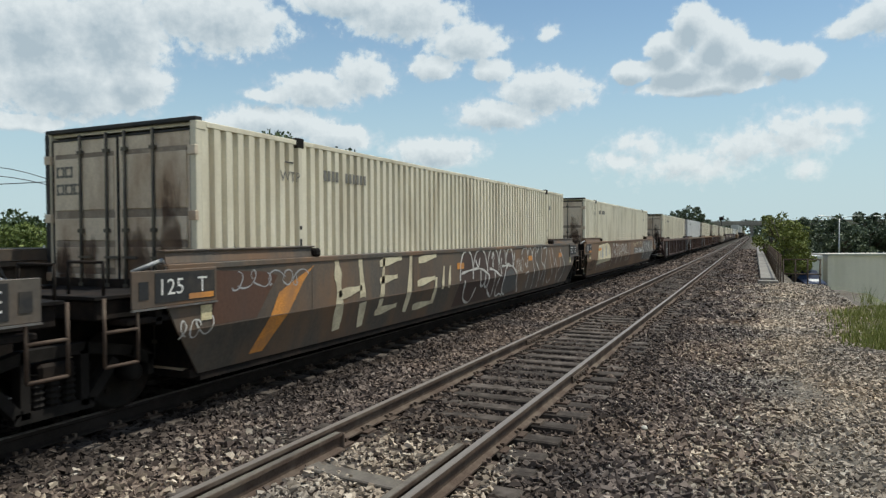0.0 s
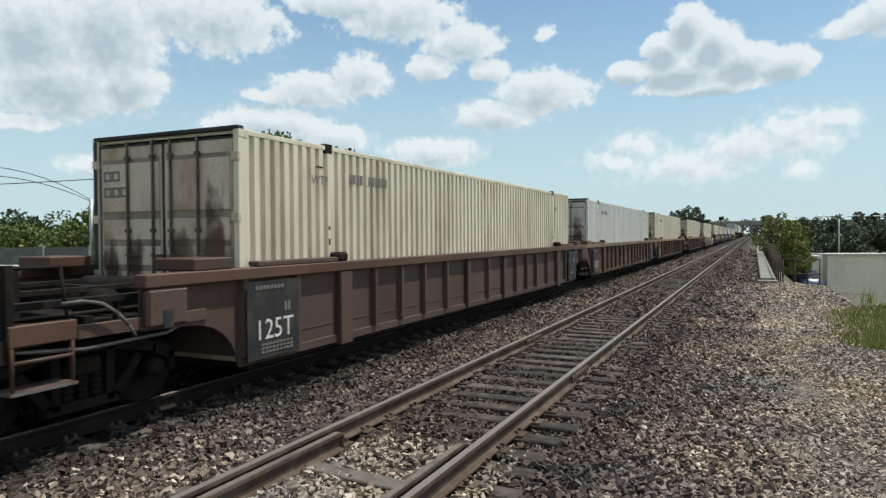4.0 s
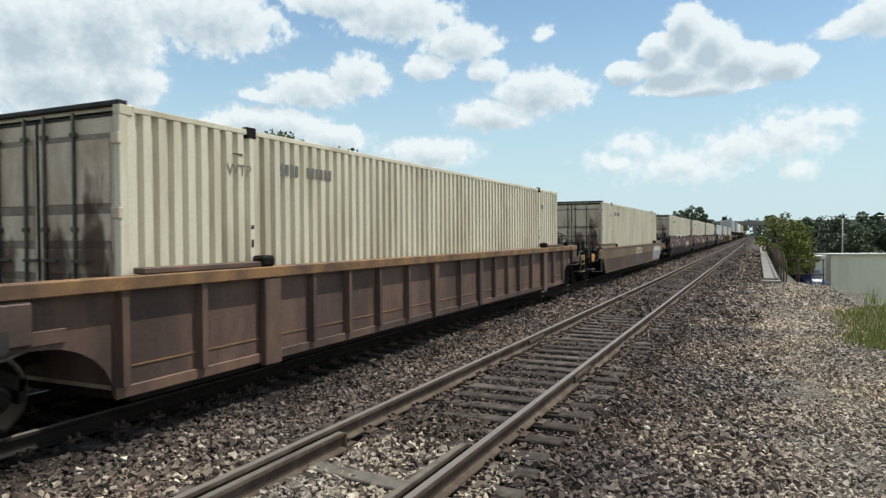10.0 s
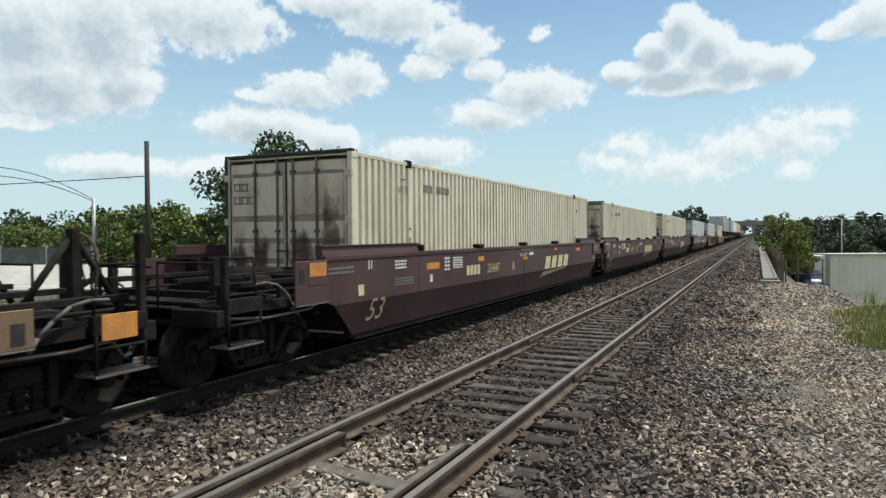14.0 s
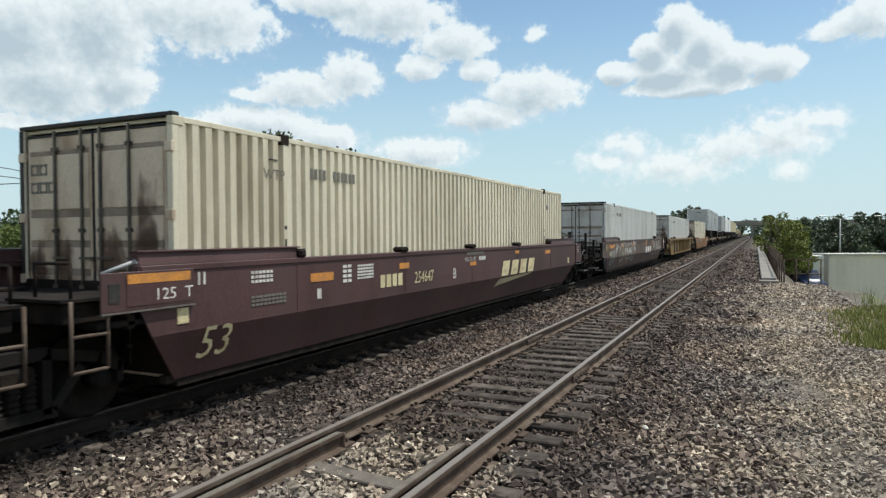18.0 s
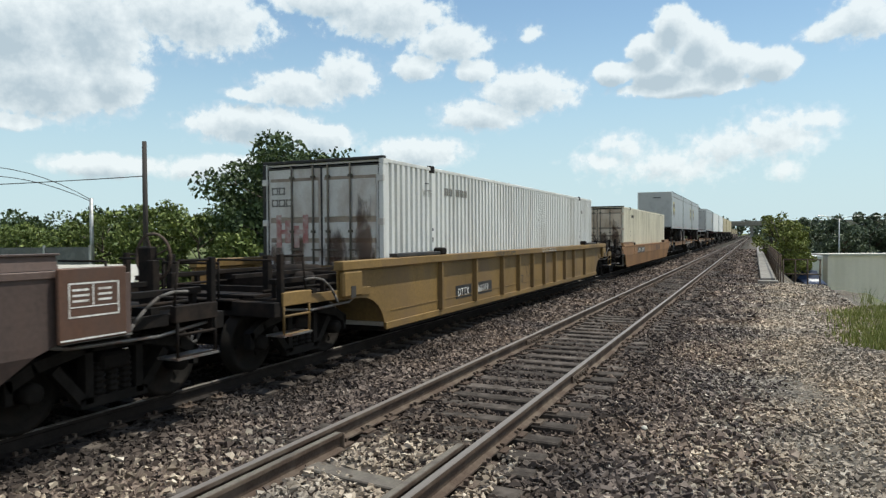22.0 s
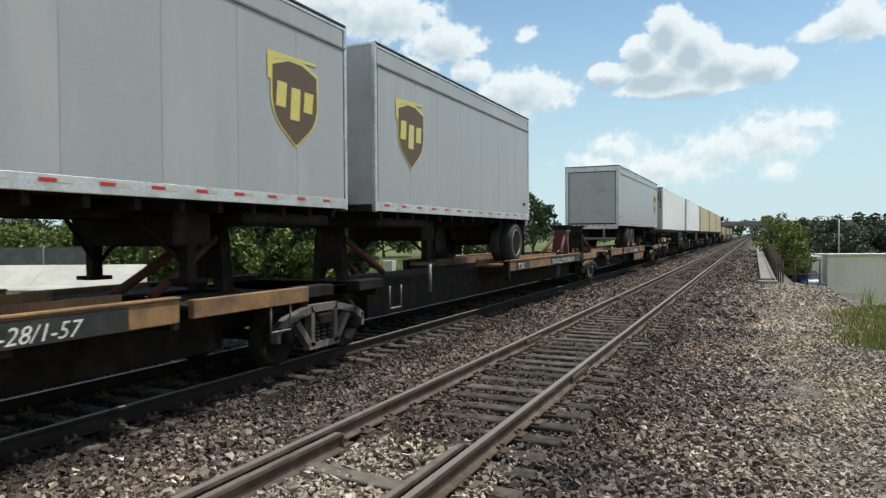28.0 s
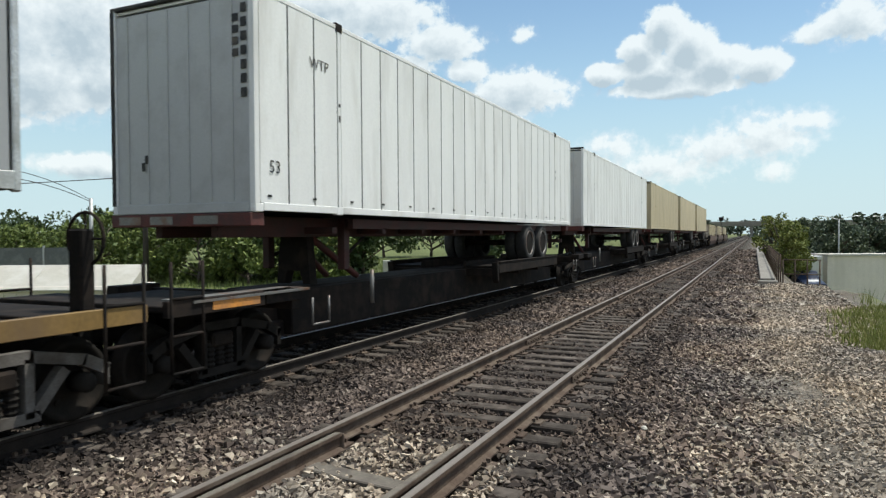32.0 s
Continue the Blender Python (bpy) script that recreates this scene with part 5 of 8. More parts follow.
def ribbed_well(start, paint, top, ends, label, ribs=None):
    """Well with recessed side sheet, upright ribs and a broad top chord."""
    c = run(thing("well_car", label, "well car", "well cars of the train"), start)
    arch = [(-0.2, 0.30)] + [(-0.2 - 0.75 * (1 - math.cos(k * math.pi / 12)) * 0.98, 0.30 + 0.58 * math.sin(k * math.pi / 12)) for k in range(1, 7)]
    for s in (-1, 1):
        x0, x1 = sorted((s * 1.40, s * 1.42))
        o = [(a, z) for a, z in arch] + [(-1.6, 0.90), (-1.6, 1.36)]
        o2 = [(L53 - a, z) for a, z in o]
        part("side_sheet", P([*o2[::-1], *o], 0, x0, x1), paint, c)
        x0, x1 = sorted((s * 1.36, s * 1.53))
        part("top_chord", B((x0, x1, -1.62, L53 + 1.62, 1.34, 1.48), bevel=0.012), top, c, "worn top chord, paint rubbed to primer")
        x0, x1 = sorted((s * 1.42, s * 1.45))
        part("bottom_chord", B((x0, x1, -0.2, L53 + 0.2, 0.28, 0.40), bevel=0.008), paint, c)
        x0, x1 = sorted((s * 1.42, s * 1.505))
        part("bead", B((min(s * 1.42, s * 1.428), max(s * 1.42, s * 1.428), 0, L53, 0.575, 0.59)), top, c)
        ribs = ribs or [-0.18, 0.85, 1.9, 2.9, 3.8, 4.7, 5.7, 6.85, 8.0, 9.15, 10.0, 10.9, 11.78, 12.85, 13.95, 15.0, 16.1]
        for k, y in enumerate(ribs):
            if len(ribs) == 17 and k in (2, 14):
                part("jacking_rib", B((x0, x1 + (0.015 if s > 0 else 0), y, y + 0.32, 0.24, 1.335), bevel=0.015), paint, c)
            elif len(ribs) == 17 and k in (7, 9):
                part("rib", B((x0, x1, y - 0.06, y + 0.12, 0.30, 1.335), bevel=0.012), paint, c)
            else:
                part("rib", P([(x0, y), (x1, y + 0.02), (x1, y + 0.10), (x0, y + 0.12)], 2, 0.40, 1.338), paint, c)
        for Yf in (lambda a: a, lambda a: L53 - a):
            yy = tuple(sorted((Yf(-1.59), Yf(-1.05))))
            x0, x1 = sorted((s * 1.425, s * 1.53))
            part("end_bracket", B((x0, x1, *yy, 0.93, 1.33), bevel=0.03), paint, c)
            part("hoist_slot", B((s * 1.532 - 0.004, s * 1.532 + 0.004, *tuple(sorted((Yf(-1.40), Yf(-1.27)))), 0.92, 1.1)), M["black"], c)
            a2 = sorted((s * 1.34, s * 1.50))
            part("container_guide", B((*a2, *tuple(sorted((Yf(0.1), Yf(2.0)))), 1.485, 1.55), bevel=0.01), M["black"] if k % 2 else paint, c)
            part("guide_cap", B((min(s * 1.34, s * 1.53), max(s * 1.34, s * 1.53), *tuple(sorted((Yf(1.85), Yf(2.1)))), 1.482, 1.62), bevel=0.03), M["under"], c)
            if ends != "cc":
                part("end_block", B((min(s * 0.9, s * 1.5), max(s * 0.9, s * 1.5), *tuple(sorted((Yf(-0.95), Yf(-0.35)))), 1.48, 1.62), bevel=0.015), top, c)
    part("well_floor", B((-1.40, 1.40, 0, L53, 0.22, 0.288)), M["under"], c)
    for Yf, e in ((lambda a: a, ends[0]), (lambda a: L53 - a, ends[1])):
        part("end_bulkhead", B((-1.40, 1.40, *tuple(sorted((Yf(-0.16), Yf(-0.08)))), 0.4, 1.34), bevel=0.01), paint, c)
        if e == "c":
            coupler_end(c, Yf, paint, top, brake=Yf(0) > 1)
        else:
            joint_end(c, Yf, paint, e == "j")
    return c


def corrugated(y0, y1, z0, z1, s):
    """A trapezoid-corrugated wall between two posts."""
    n = max(1, round((y1 - y0) / 0.206))
    w = (y1 - y0) / n
    pts = []
    for i in range(n):
        a = y0 + i * w
        pts += [(a, 0), (a + w * 0.50, 0), (a + w * 0.62, 0.05), (a + w * 0.87, 0.05)]
    pts.append((y1, 0))
    bm = bmesh.new()
    lo = [bm.verts.new((s * (CW - 0.006 - d), y, z0)) for y, d in pts]
    hi = [bm.verts.new((s * (CW - 0.006 - d), y, z1)) for y, d in pts]
    for i in range(len(pts) - 1):
        f = (lo[i], lo[i + 1], hi[i + 1], hi[i])
        bm.faces.new(f if s > 0 else f[::-1])
    return bm


CODE_Y, CODE_D = 2.2, 0.5


def container(start, zb, paint, door, label, name="shipping_container", doors_near=True, style="corrugated", marks=True, code=False):
    c = run(thing(name, label, "container", "containers on the train"), start)
    z0, z1 = zb, zb + CH
    posts = (0.0, 1.9, L53 - 1.98, L53)
    for s in (-1, 1):
        for a, b2 in ((0.10, 1.9), (1.98, L53 - 1.98), (L53 - 1.9, L53 - 0.10)):
            if style == "corrugated":
                part("side_panel", corrugated(a, b2, z0 + 0.12, z1 - 0.06, s), paint, c)
            else:
                n = max(1, round((b2 - a) / 0.62)) if s > 0 else 1
                for k in range(n):
                    w = (b2 - a) / n
                    x0, x1 = sorted((s * (CW - 0.03), s * (CW - 0.008)))
                    part("side_panel", B((x0, x1, a + k * w + 0.016, a + (k + 1) * w - 0.016, z0 + 0.12, z1 - 0.06), bevel=0.003), paint, c)
                    part("panel_seam", B((x0, x1 - (0.006 if s > 0 else 0), a + (k + 1) * w - 0.016, a + (k + 1) * w + 0.016, z0 + 0.12, z1 - 0.06)), M["seam"], c)
        x0, x1 = sorted((s * (CW - 0.09), s * CW))
        for y in (0.0, L53 - 0.10):
            part("corner_post", B((x0, x1, y, y + 0.10, z0 + 0.1, z1 - 0.1), bevel=0.008), paint, c)
        for y in (1.9, L53 - 1.98):
            part("lifting_post", B((x0, x1, y, y + 0.08, z0 + 0.1, z1 - 0.1), bevel=0.006), paint, c)
            part("casting", B((x0, x1 + (0.006 if s > 0 else 0), y - 0.05, y + 0.13, z1 - 0.11, z1 + 0.03), bevel=0.012), M["under"], c, "grimy corner casting")
            part("casting", B((x0, x1, y - 0.05, y + 0.13, z0, z0 + 0.12), bevel=0.012), paint, c)
            if s > 0:
                part("lift_slot", B((x1 - 0.002, x1 + 0.003, y + 0.02, y + 0.06, z0 + 1.42, z0 + 1.52), (x1 - 0.002, x1 + 0.003, y + 0.015, y + 0.065, z0 + 1.65, z0 + 1.7)), M["black"], c)
        for y in (0.0, L53 - 0.17):
            part("casting", B((x0, x1 + (0.004 if s > 0 else 0), y, y + 0.17, z1 - 0.11, z1 + 0.004), bevel=0.012), paint, c)
            part("casting", B((x0, x1, y, y + 0.17, z0, z0 + 0.115), bevel=0.012), paint, c)
        x0, x1 = sorted((s * (CW - 0.06), s * (CW - 0.002)))
        part("top_rail", B((x0, x1, 0.17, L53 - 0.17, z1 - 0.07, z1 - 0.004), bevel=0.006), paint, c)
        part("bottom_rail", B((x0, x1, 0.17, L53 - 0.17, z0 + 0.02, z0 + 0.125), bevel=0.006), paint, c)
    part("roof", B((-CW + 0.06, CW - 0.06, 0.06, L53 - 0.06, z1 - 0.05, z1 - 0.012)), paint, c)
    part("floor", B((-CW + 0.06, CW - 0.06, 0.1, L53 - 0.1, z0 + 0.05, z0 + 0.16)), M["under"], c)
    part("front_wall", B((-CW + 0.09, CW - 0.09, L53 - 0.06, L53 - 0.03, z0 + 0.1, z1 - 0.06)), paint, c)
    part("edge_strip", B((-CW + 0.0, -CW + 0.075, -0.004, 0.02, z0 + 0.12, z1 - 0.012)), M["black"], c, "black strip on the door edge")
    part("header", B((-CW + 0.0, CW, -0.004, 0.11, z1 - 0.01, z1 + 0.042), bevel=0.008), M["black"], c, "black door header")
    part("sill", B((-CW + 0.09, CW - 0.09, 0.005, 0.1, z0, z0 + 0.13), bevel=0.008), door, c)
    if doors_near:
        for s in (-1, 1):
            x0, x1 = sorted((s * 0.015, s * (CW - 0.11)))
            d = part("door", B((x0, x1, 0.03, 0.07, z0 + 0.15, z1 - 0.11), bevel=0.006), door, c, "dirty container door leaf")
            for za, zc in ((0.20, 0.62), (0.70, 1.10), (1.18, 1.44), (1.52, 1.80), (1.90, 2.56)):
                part("door_rib", B((x0 + 0.05, x1 - 0.05, 0.012, 0.03, z0 + za, z0 + zc), bevel=0.009), door, d)
            part("rib_groove", B(*[(x0 + 0.05, x1 - 0.05, 0.024, 0.029, z0 + za, z0 + zc) for za, zc in ((0.62, 0.70), (1.10, 1.18), (1.44, 1.52), (1.80, 1.90), (2.56, 2.62))]), M["groove_tone"], d, "dark dirty bands in the door's grooves")
            for q in (0.10, 0.57):
                part("lock_rod", T(((s * (0.06 + q), -0.01, z0 + 0.12), (s * (0.06 + q), -0.01, z1 - 0.05)), r=0.019), M["rod"], d, "grimy lock rod")
                for zz in (0.3, 0.95, 1.62, 2.6):
                    part("rod_bracket", B((s * (0.06 + q) - 0.04, s * (0.06 + q) + 0.04, -0.03, 0.012, z0 + zz, z0 + zz + 0.045)), M["rod"], d)
                part("lock_handle", B((s * (0.06 + q) - 0.03, s * (0.06 + q) + 0.2, -0.035, -0.015, z0 + 1.3, z0 + 1.33)), M["rod"], d)
            for zz in (0.35, 1.0, 1.75, 2.5):
                part("hinge", B((s * (CW - 0.05) - 0.055, s * (CW - 0.05) + 0.06, -0.022, 0.03, z0 + zz, z0 + zz + 0.11), bevel=0.006), door, d)
            part("gasket", B((x0 - 0.008, x0, 0.02, 0.06, z0 + 0.15, z1 - 0.1), (x1, x1 + 0.016, 0.02, 0.06, z0 + 0.15, z1 - 0.1), (x0, x1, 0.02, 0.06, z1 - 0.11, z1 - 0.085)), M["black"], d)
        if marks:
            for z in (2.32, 2.10):
                for k in range(4 if z > 2.2 else 6):
                    part("marking_bar", B((-1.1 + k * 0.08, -1.1 + k * 0.08 + 0.065, 0.007, 0.011, z0 + z, z0 + z + 0.03), (-1.1 + k * 0.08 + 0.035 * (k % 2), -1.1 + k * 0.08 + 0.028 + 0.035 * (k % 2), 0.007, 0.0105, z0 + z, z0 + z + 0.14), (-1.1 + k * 0.08, -1.1 + k * 0.08 + 0.065, 0.007, 0.011, z0 + z + 0.11, z0 + z + 0.14)), M["lett_g"], c)
    else:
        part("end_wall", B((-CW + 0.09, CW - 0.09, 0.03, 0.06, z0 + 0.1, z1 - 0.1)), door, c)
        for k in range(6):
            part("end_seam", B((-CW + 0.3 + k * 0.38, -CW + 0.325 + k * 0.38, 0.018, 0.03, z0 + 0.15, z1 - 0.12)), M["trailer_rear"], c)
    if code:
        for k in range(7):
            part("marking_bar", B((CW - 0.002, CW + 0.002, CODE_Y + k * 0.115, CODE_Y + k * 0.115 + 0.07, z1 - CODE_D, z1 - CODE_D + 0.16)), M["lett_k"], c)
    elif marks and style == "corrugated":
        x = CW - 0.002
        part("marking_bar", B((x, x + 0.003, 1.60, 1.78, z1 - 0.34, z1 - 0.32)), M["lett_k"], c)
        text("WTP", 0.20, M["lett_g"], c, x + 0.002, 1.5, z1 - 0.59, label="faded grey lettering")
        for k in range(4):
            part("marking_bar", B((x, x + 0.003, 2.5 + k * 0.105, 2.5 + k * 0.105 + 0.07, z1 - 0.52, z1 - 0.37)), M["lett_g"], c)
        for k in range(6):
            part("marking_bar", B((x, x + 0.003, 3.08 + k * 0.105, 3.08 + k * 0.105 + 0.07, z1 - 0.52, z1 - 0.37)), M["lett_g"], c)
        part("marking_bar", B((x, x + 0.003, 14.45, 14.62, z1 - 0.58, z1 - 0.46)), M["lett_g"], c)
    return c


# ---- painted marks on the cars ----
def strokes(parent, y0, y1, z0, z1, material, seed, letters=6, w=0.05, plane=side_x, name="graffiti", label="spray-painted scrawl"):
    """Loose looping spray strokes, letter by letter."""
    r = random.Random(seed)
    step = (y1 - y0) / letters
    for i in range(letters):
        bm = bmesh.new()
        cy, cz = y0 + (i + 0.5) * step, (z0 + z1) / 2
        kind = r.randrange(3)
        a0, turn = r.uniform(0, 6.28), r.uniform(3.5, 7.0) * r.choice((-1, 1))
        pts = []
        for k in range(15):
            q = k / 14
            a = a0 + turn * q
            ry, rz = step * (0.42 + 0.12 * math.sin(q * 9 + i)), (z1 - z0) * (0.40 + 0.1 * math.cos(q * 7 + i))
            pts.append((cy + ry * math.cos(a) + (q - 0.5) * step * 0.5 * kind, min(z1, max(z0, cz + rz * math.sin(a)))))
        ribbon(bm, pts, w, lambda z: plane(z) + 0.005)
        part(name, bm, material, parent, label)


def flowing(pts, n=5):
    """A curve through the points."""
    out = []
    for i in range(len(pts) - 1):
        p0, p1, p2, p3 = (Vector(pts[max(0, min(len(pts) - 1, i + k))]) for k in (-1, 0, 1, 2))
        for q in range(n):
            t = q / n
            out.append(tuple(0.5 * (2 * p1 + (p2 - p0) * t + (2 * p0 - 5 * p1 + 4 * p2 - p3) * t * t + (3 * p1 - p0 - 3 * p2 + p3) * t ** 3)))
    return out + [tuple(pts[-1])]


FORMS = (
    ((-0.8, 0.05), (-0.95, 0.55), (-0.5, 0.97), (0.3, 0.95), (0.75, 0.6), (0.2, 0.45), (0.55, 0.2), (0.9, 0.02)),
    ((0.8, 0.85), (0.1, 0.98), (-0.75, 0.8), (-0.3, 0.52), (0.6, 0.42), (0.75, 0.15), (0.0, 0.02), (-0.8, 0.14)),
    ((-0.9, 0.95), (-0.7, 0.3), (-0.2, 0.03), (0.35, 0.12), (0.6, 0.5), (0.65, 0.96)),
    ((-0.85, 0.02), (-0.75, 0.6), (-0.35, 0.97), (0.05, 0.75), (0.1, 0.35), (0.3, 0.75), (0.65, 0.95), (0.9, 0.5), (0.8, 0.05)),
    ((0.75, 0.8), (0.0, 0.97), (-0.8, 0.6), (-0.6, 0.12), (0.2, 0.02), (0.75, 0.25), (0.5, 0.5), (0.1, 0.48)))


def throwup(parent, y0, y1, z0, z1, material, seed, letters, w=0.05, plane=side_x, label="tall looping graffiti outlines in pale paint"):
    """Tall rounded letters drawn in outline, each with a second stroke and a small mark."""
    r = random.Random(seed)
    step, h = (y1 - y0) / letters, z1 - z0
    for i in range(letters):
        bm = bmesh.new()
        c, form = y0 + (i + 0.5) * step, FORMS[r.randrange(len(FORMS))]
        a, top, low = step * r.uniform(0.5, 0.62), z1 - h * r.uniform(0, 0.1), z0 + h * r.uniform(0, 0.15)
        lean = r.uniform(-0.12, 0.12)
        pts = flowing([(c + a * x + lean * (q - 0.5), low + (top - low) * q) for x, q in form])
        ribbon(bm, pts, w, lambda z: plane(z) + 0.005)
        if r.random() < 0.7:
            m, k = low + (top - low) * r.uniform(0.35, 0.75), r.uniform(0.08, 0.2)
            ribbon(bm, flowing([(c - a * 0.3, m - k), (c - a * r.uniform(-0.1, 0.2), m + k * r.uniform(0.2, 1)), (c + a * 0.3, m - k * r.uniform(-0.5, 1))], 4), w * 0.75, lambda z: plane(z) + 0.005)
        part("graffiti", bm, material, parent, label)


def blocks(parent, y0, material, shapes, plane=side_x):
    """Straight-edged painted letters made of bars: each (y, z, y, z, width)."""
    for a, b2, c, d, w in shapes:
        n = 6
        bm = bmesh.new()
        ribbon(bm, [(y0 + a + (c - a) * k / n, b2 + (d - b2) * k / n) for k in range(n + 1)], w, lambda z: plane(z) + 0.006)
        part("graffiti", bm, material, parent, "pale block-letter graffiti")


def bars(parent, y, z, n, h, material, gap=0.03, wide=0.05, plane=side_x, rows=1, name="marking_bar"):
    for j in range(rows):
        for k in range(n):
            zz = z - j * h * 1.6
            x = plane(zz) + 0.004
            part(name, B((x - 0.002, x + 0.002, y + k * (wide + gap), y + k * (wide + gap) + wide, zz, zz + h)), material, parent)


def flat(x):
    return lambda z: x


def sprayed(parent, material, w, lines, label="curved graffiti strokes", lift=0.011, plane=side_x):
    """Freehand strokes, each a curve through a few places on the side."""
    for pts in lines:
        bm = bmesh.new()
        ribbon(bm, flowing(pts, 6), w, lambda z: plane(z) + lift)
        part("graffiti", bm, material, parent, label)


def arch(y0, y1, z0, z1):
    """A tall rounded hoop."""
    c, h = (y0 + y1) / 2, (y1 - y0) / 2
    return [(y0, z0), (y0 + 0.02, z1 - h * 0.8), (c - h * 0.55, z1 - h * 0.15), (c, z1), (c + h * 0.55, z1 - h * 0.15), (y1 - 0.02, z1 - h * 0.8), (y1, z0)]


def slanted_logo(parent, y, material, shade, n=4):
    """A railway emblem as plain slanted blocks with a wedge below."""
    for k in range(n):
        a = y + k * 0.68
        patch_b = patch(bmesh.new(), [(a + 0.04, 0.845), (a + 0.57, 0.845), (a + 0.72, 1.20), (a + 0.19, 1.20)], side_x, 0.004)
        part("emblem_shadow", patch_b, M["black"], parent)
        part("emblem_block", patch(bmesh.new(), [(a, 0.86), (a + 0.5, 0.86), (a + 0.66, 1.22), (a + 0.16, 1.22)], side_x, 0.007), material, parent, "cream slanted emblem block")
        part("emblem_band", patch(bmesh.new(), [(a + 0.16, 0.93), (a + 0.42, 0.93), (a + 0.46, 1.02), (a + 0.20, 1.02)], side_x, 0.010), shade, parent)
    part("emblem_wedge", patch(bmesh.new(), [(y - 0.35, 0.62), (y + 0.05, 0.66), (y + 2.35, 0.80), (y + 2.4, 0.835), (y - 0.08, 0.80)], side_x, 0.005), shade, parent, "faded tan wedge")


C = {}
C["z"] = smooth_well(5.75 - 19.25, M["greybrown"], "cj", "grey-brown smooth-sided well car with graffiti")
C["a"] = smooth_well(5.75, M["greybrown"], "nj", "grey-brown smooth-sided well car covered in pale block graffiti")
C["b"] = smooth_well(25.05, M["brown"], "nc", "tan-brown smooth-sided well car with looping graffiti")
C["c"] = ribbed_well(48.45, M["darkbrown"], M["redbrown"], "cj", "dark brown ribbed well car with rusty top chord")
C["d"] = ribbed_well(67.6, M["redbrown"], M["ochre"], "nj", "red-brown ribbed well car with tan top chord")
C["e"] = ribbed_well(86.75, M["orangebrown"], M["deck"], "nc", "orange-brown ribbed well car")
C["f"] = ribbed_well(109.7, M["umber"], M["deck"], "cc", "dull brown ribbed well car with orange top chord")
C["g"] = smooth_well(132.75, M["ochre"], "cc", "ochre smooth-sided well car with silver graffiti", 1.29)
C["h"] = smooth_well(155.95, M["maroon"], "cj", "dark maroon smooth-sided well car with gold numerals")
C["i"] = smooth_well(175.1, M["maroon"], "nj", "dark maroon smooth-sided well car with gold emblem")
C["j"] = smooth_well(194.4, M["maroon"], "nc", "dark maroon smooth-sided well car with gold emblem")
C["k"] = smooth_well(217.75, M["plum"], "cc", "faded plum-brown smooth-sided well car with graffiti", tall=False)
C["l"] = ribbed_well(241.0, M["yellow"], M["yellow"], "cc", "yellow ribbed well car, paint dulled by rust",
                      [1.9, 3.7, 5.45, 6.7, 7.9, 9.05, 10.2, 11.4, 12.6, 14.2])
C["m"] = smooth_well(264.3, M["amber"], "cc", "amber-yellow smooth-sided well car", 1.29)
for key, st, p, d, lb in (
        ("z", 5.75 - 19.25, "cream", "door_cream", "cream corrugated container riding in a well car"), ("a", 5.75, "cream", "door_cream", "cream corrugated container with rust-stained doors"),
        ("b", 25.05, "ivory", "door_cream", "off-white corrugated container with dirty doors"), ("c", 48.45, "cream", "door_cream", "cream corrugated container in a dark brown well car"),
        ("d", 67.6, "white", "door_white", "white corrugated container with grey dirty doors"), ("e", 86.75, "cream", "door_cream", "cream corrugated container in an orange-brown well car"),
        ("f", 109.7, "cream", "door_cream", "cream corrugated container with rust-stained doors"), ("g", 132.75, "cream", "door_cream", "cream corrugated container in an ochre well car"),
        ("h", 155.95, "cream", "door_cream", "cream corrugated container in a maroon well car"), ("i", 175.1, "cream", "door_cream", "cream corrugated container in a maroon well car"),
        ("j", 194.4, "cream", "door_cream", "cream corrugated container with stained doors"), ("k", 217.75, "white", "door_white", "white corrugated container with pale grey doors"),
        ("l", 241.0, "white", "door_white", "white corrugated container on a yellow car"), ("m", 264.3, "ivory", "door_cream", "ivory corrugated container with soot-stained doors")):
    box = container(st, ZB, M[p], M[d], lb, code=key == "m")
    if key == "l":
        part("graffiti", B(*[(-1.0 + k * 0.2, -0.88 + k * 0.2, 0.006, 0.010, ZB + 1.35 + 0.08 * (k % 2), ZB + 1.95 - 0.1 * (k % 3)) for k in range(4)], (-1.0, -0.3, 0.006, 0.0105, ZB + 1.6, ZB + 1.68)), M["spray_r"], box, "faded red graffiti on the door")
    if key != "k":
        for a, b2, lo, hi in ((0.62, 1.2, 0.9, 2.35), (-0.02, 0.62, 0.9, 1.85), (-0.75, -0.3, 0.95, 1.75), (-1.2, -0.75, 0.9, 1.6)):
            part("rust_stain", B((a, b2, 0.0085, 0.0095, ZB + lo, ZB + hi)), M["stain"], box, "dark rust stain on the door")


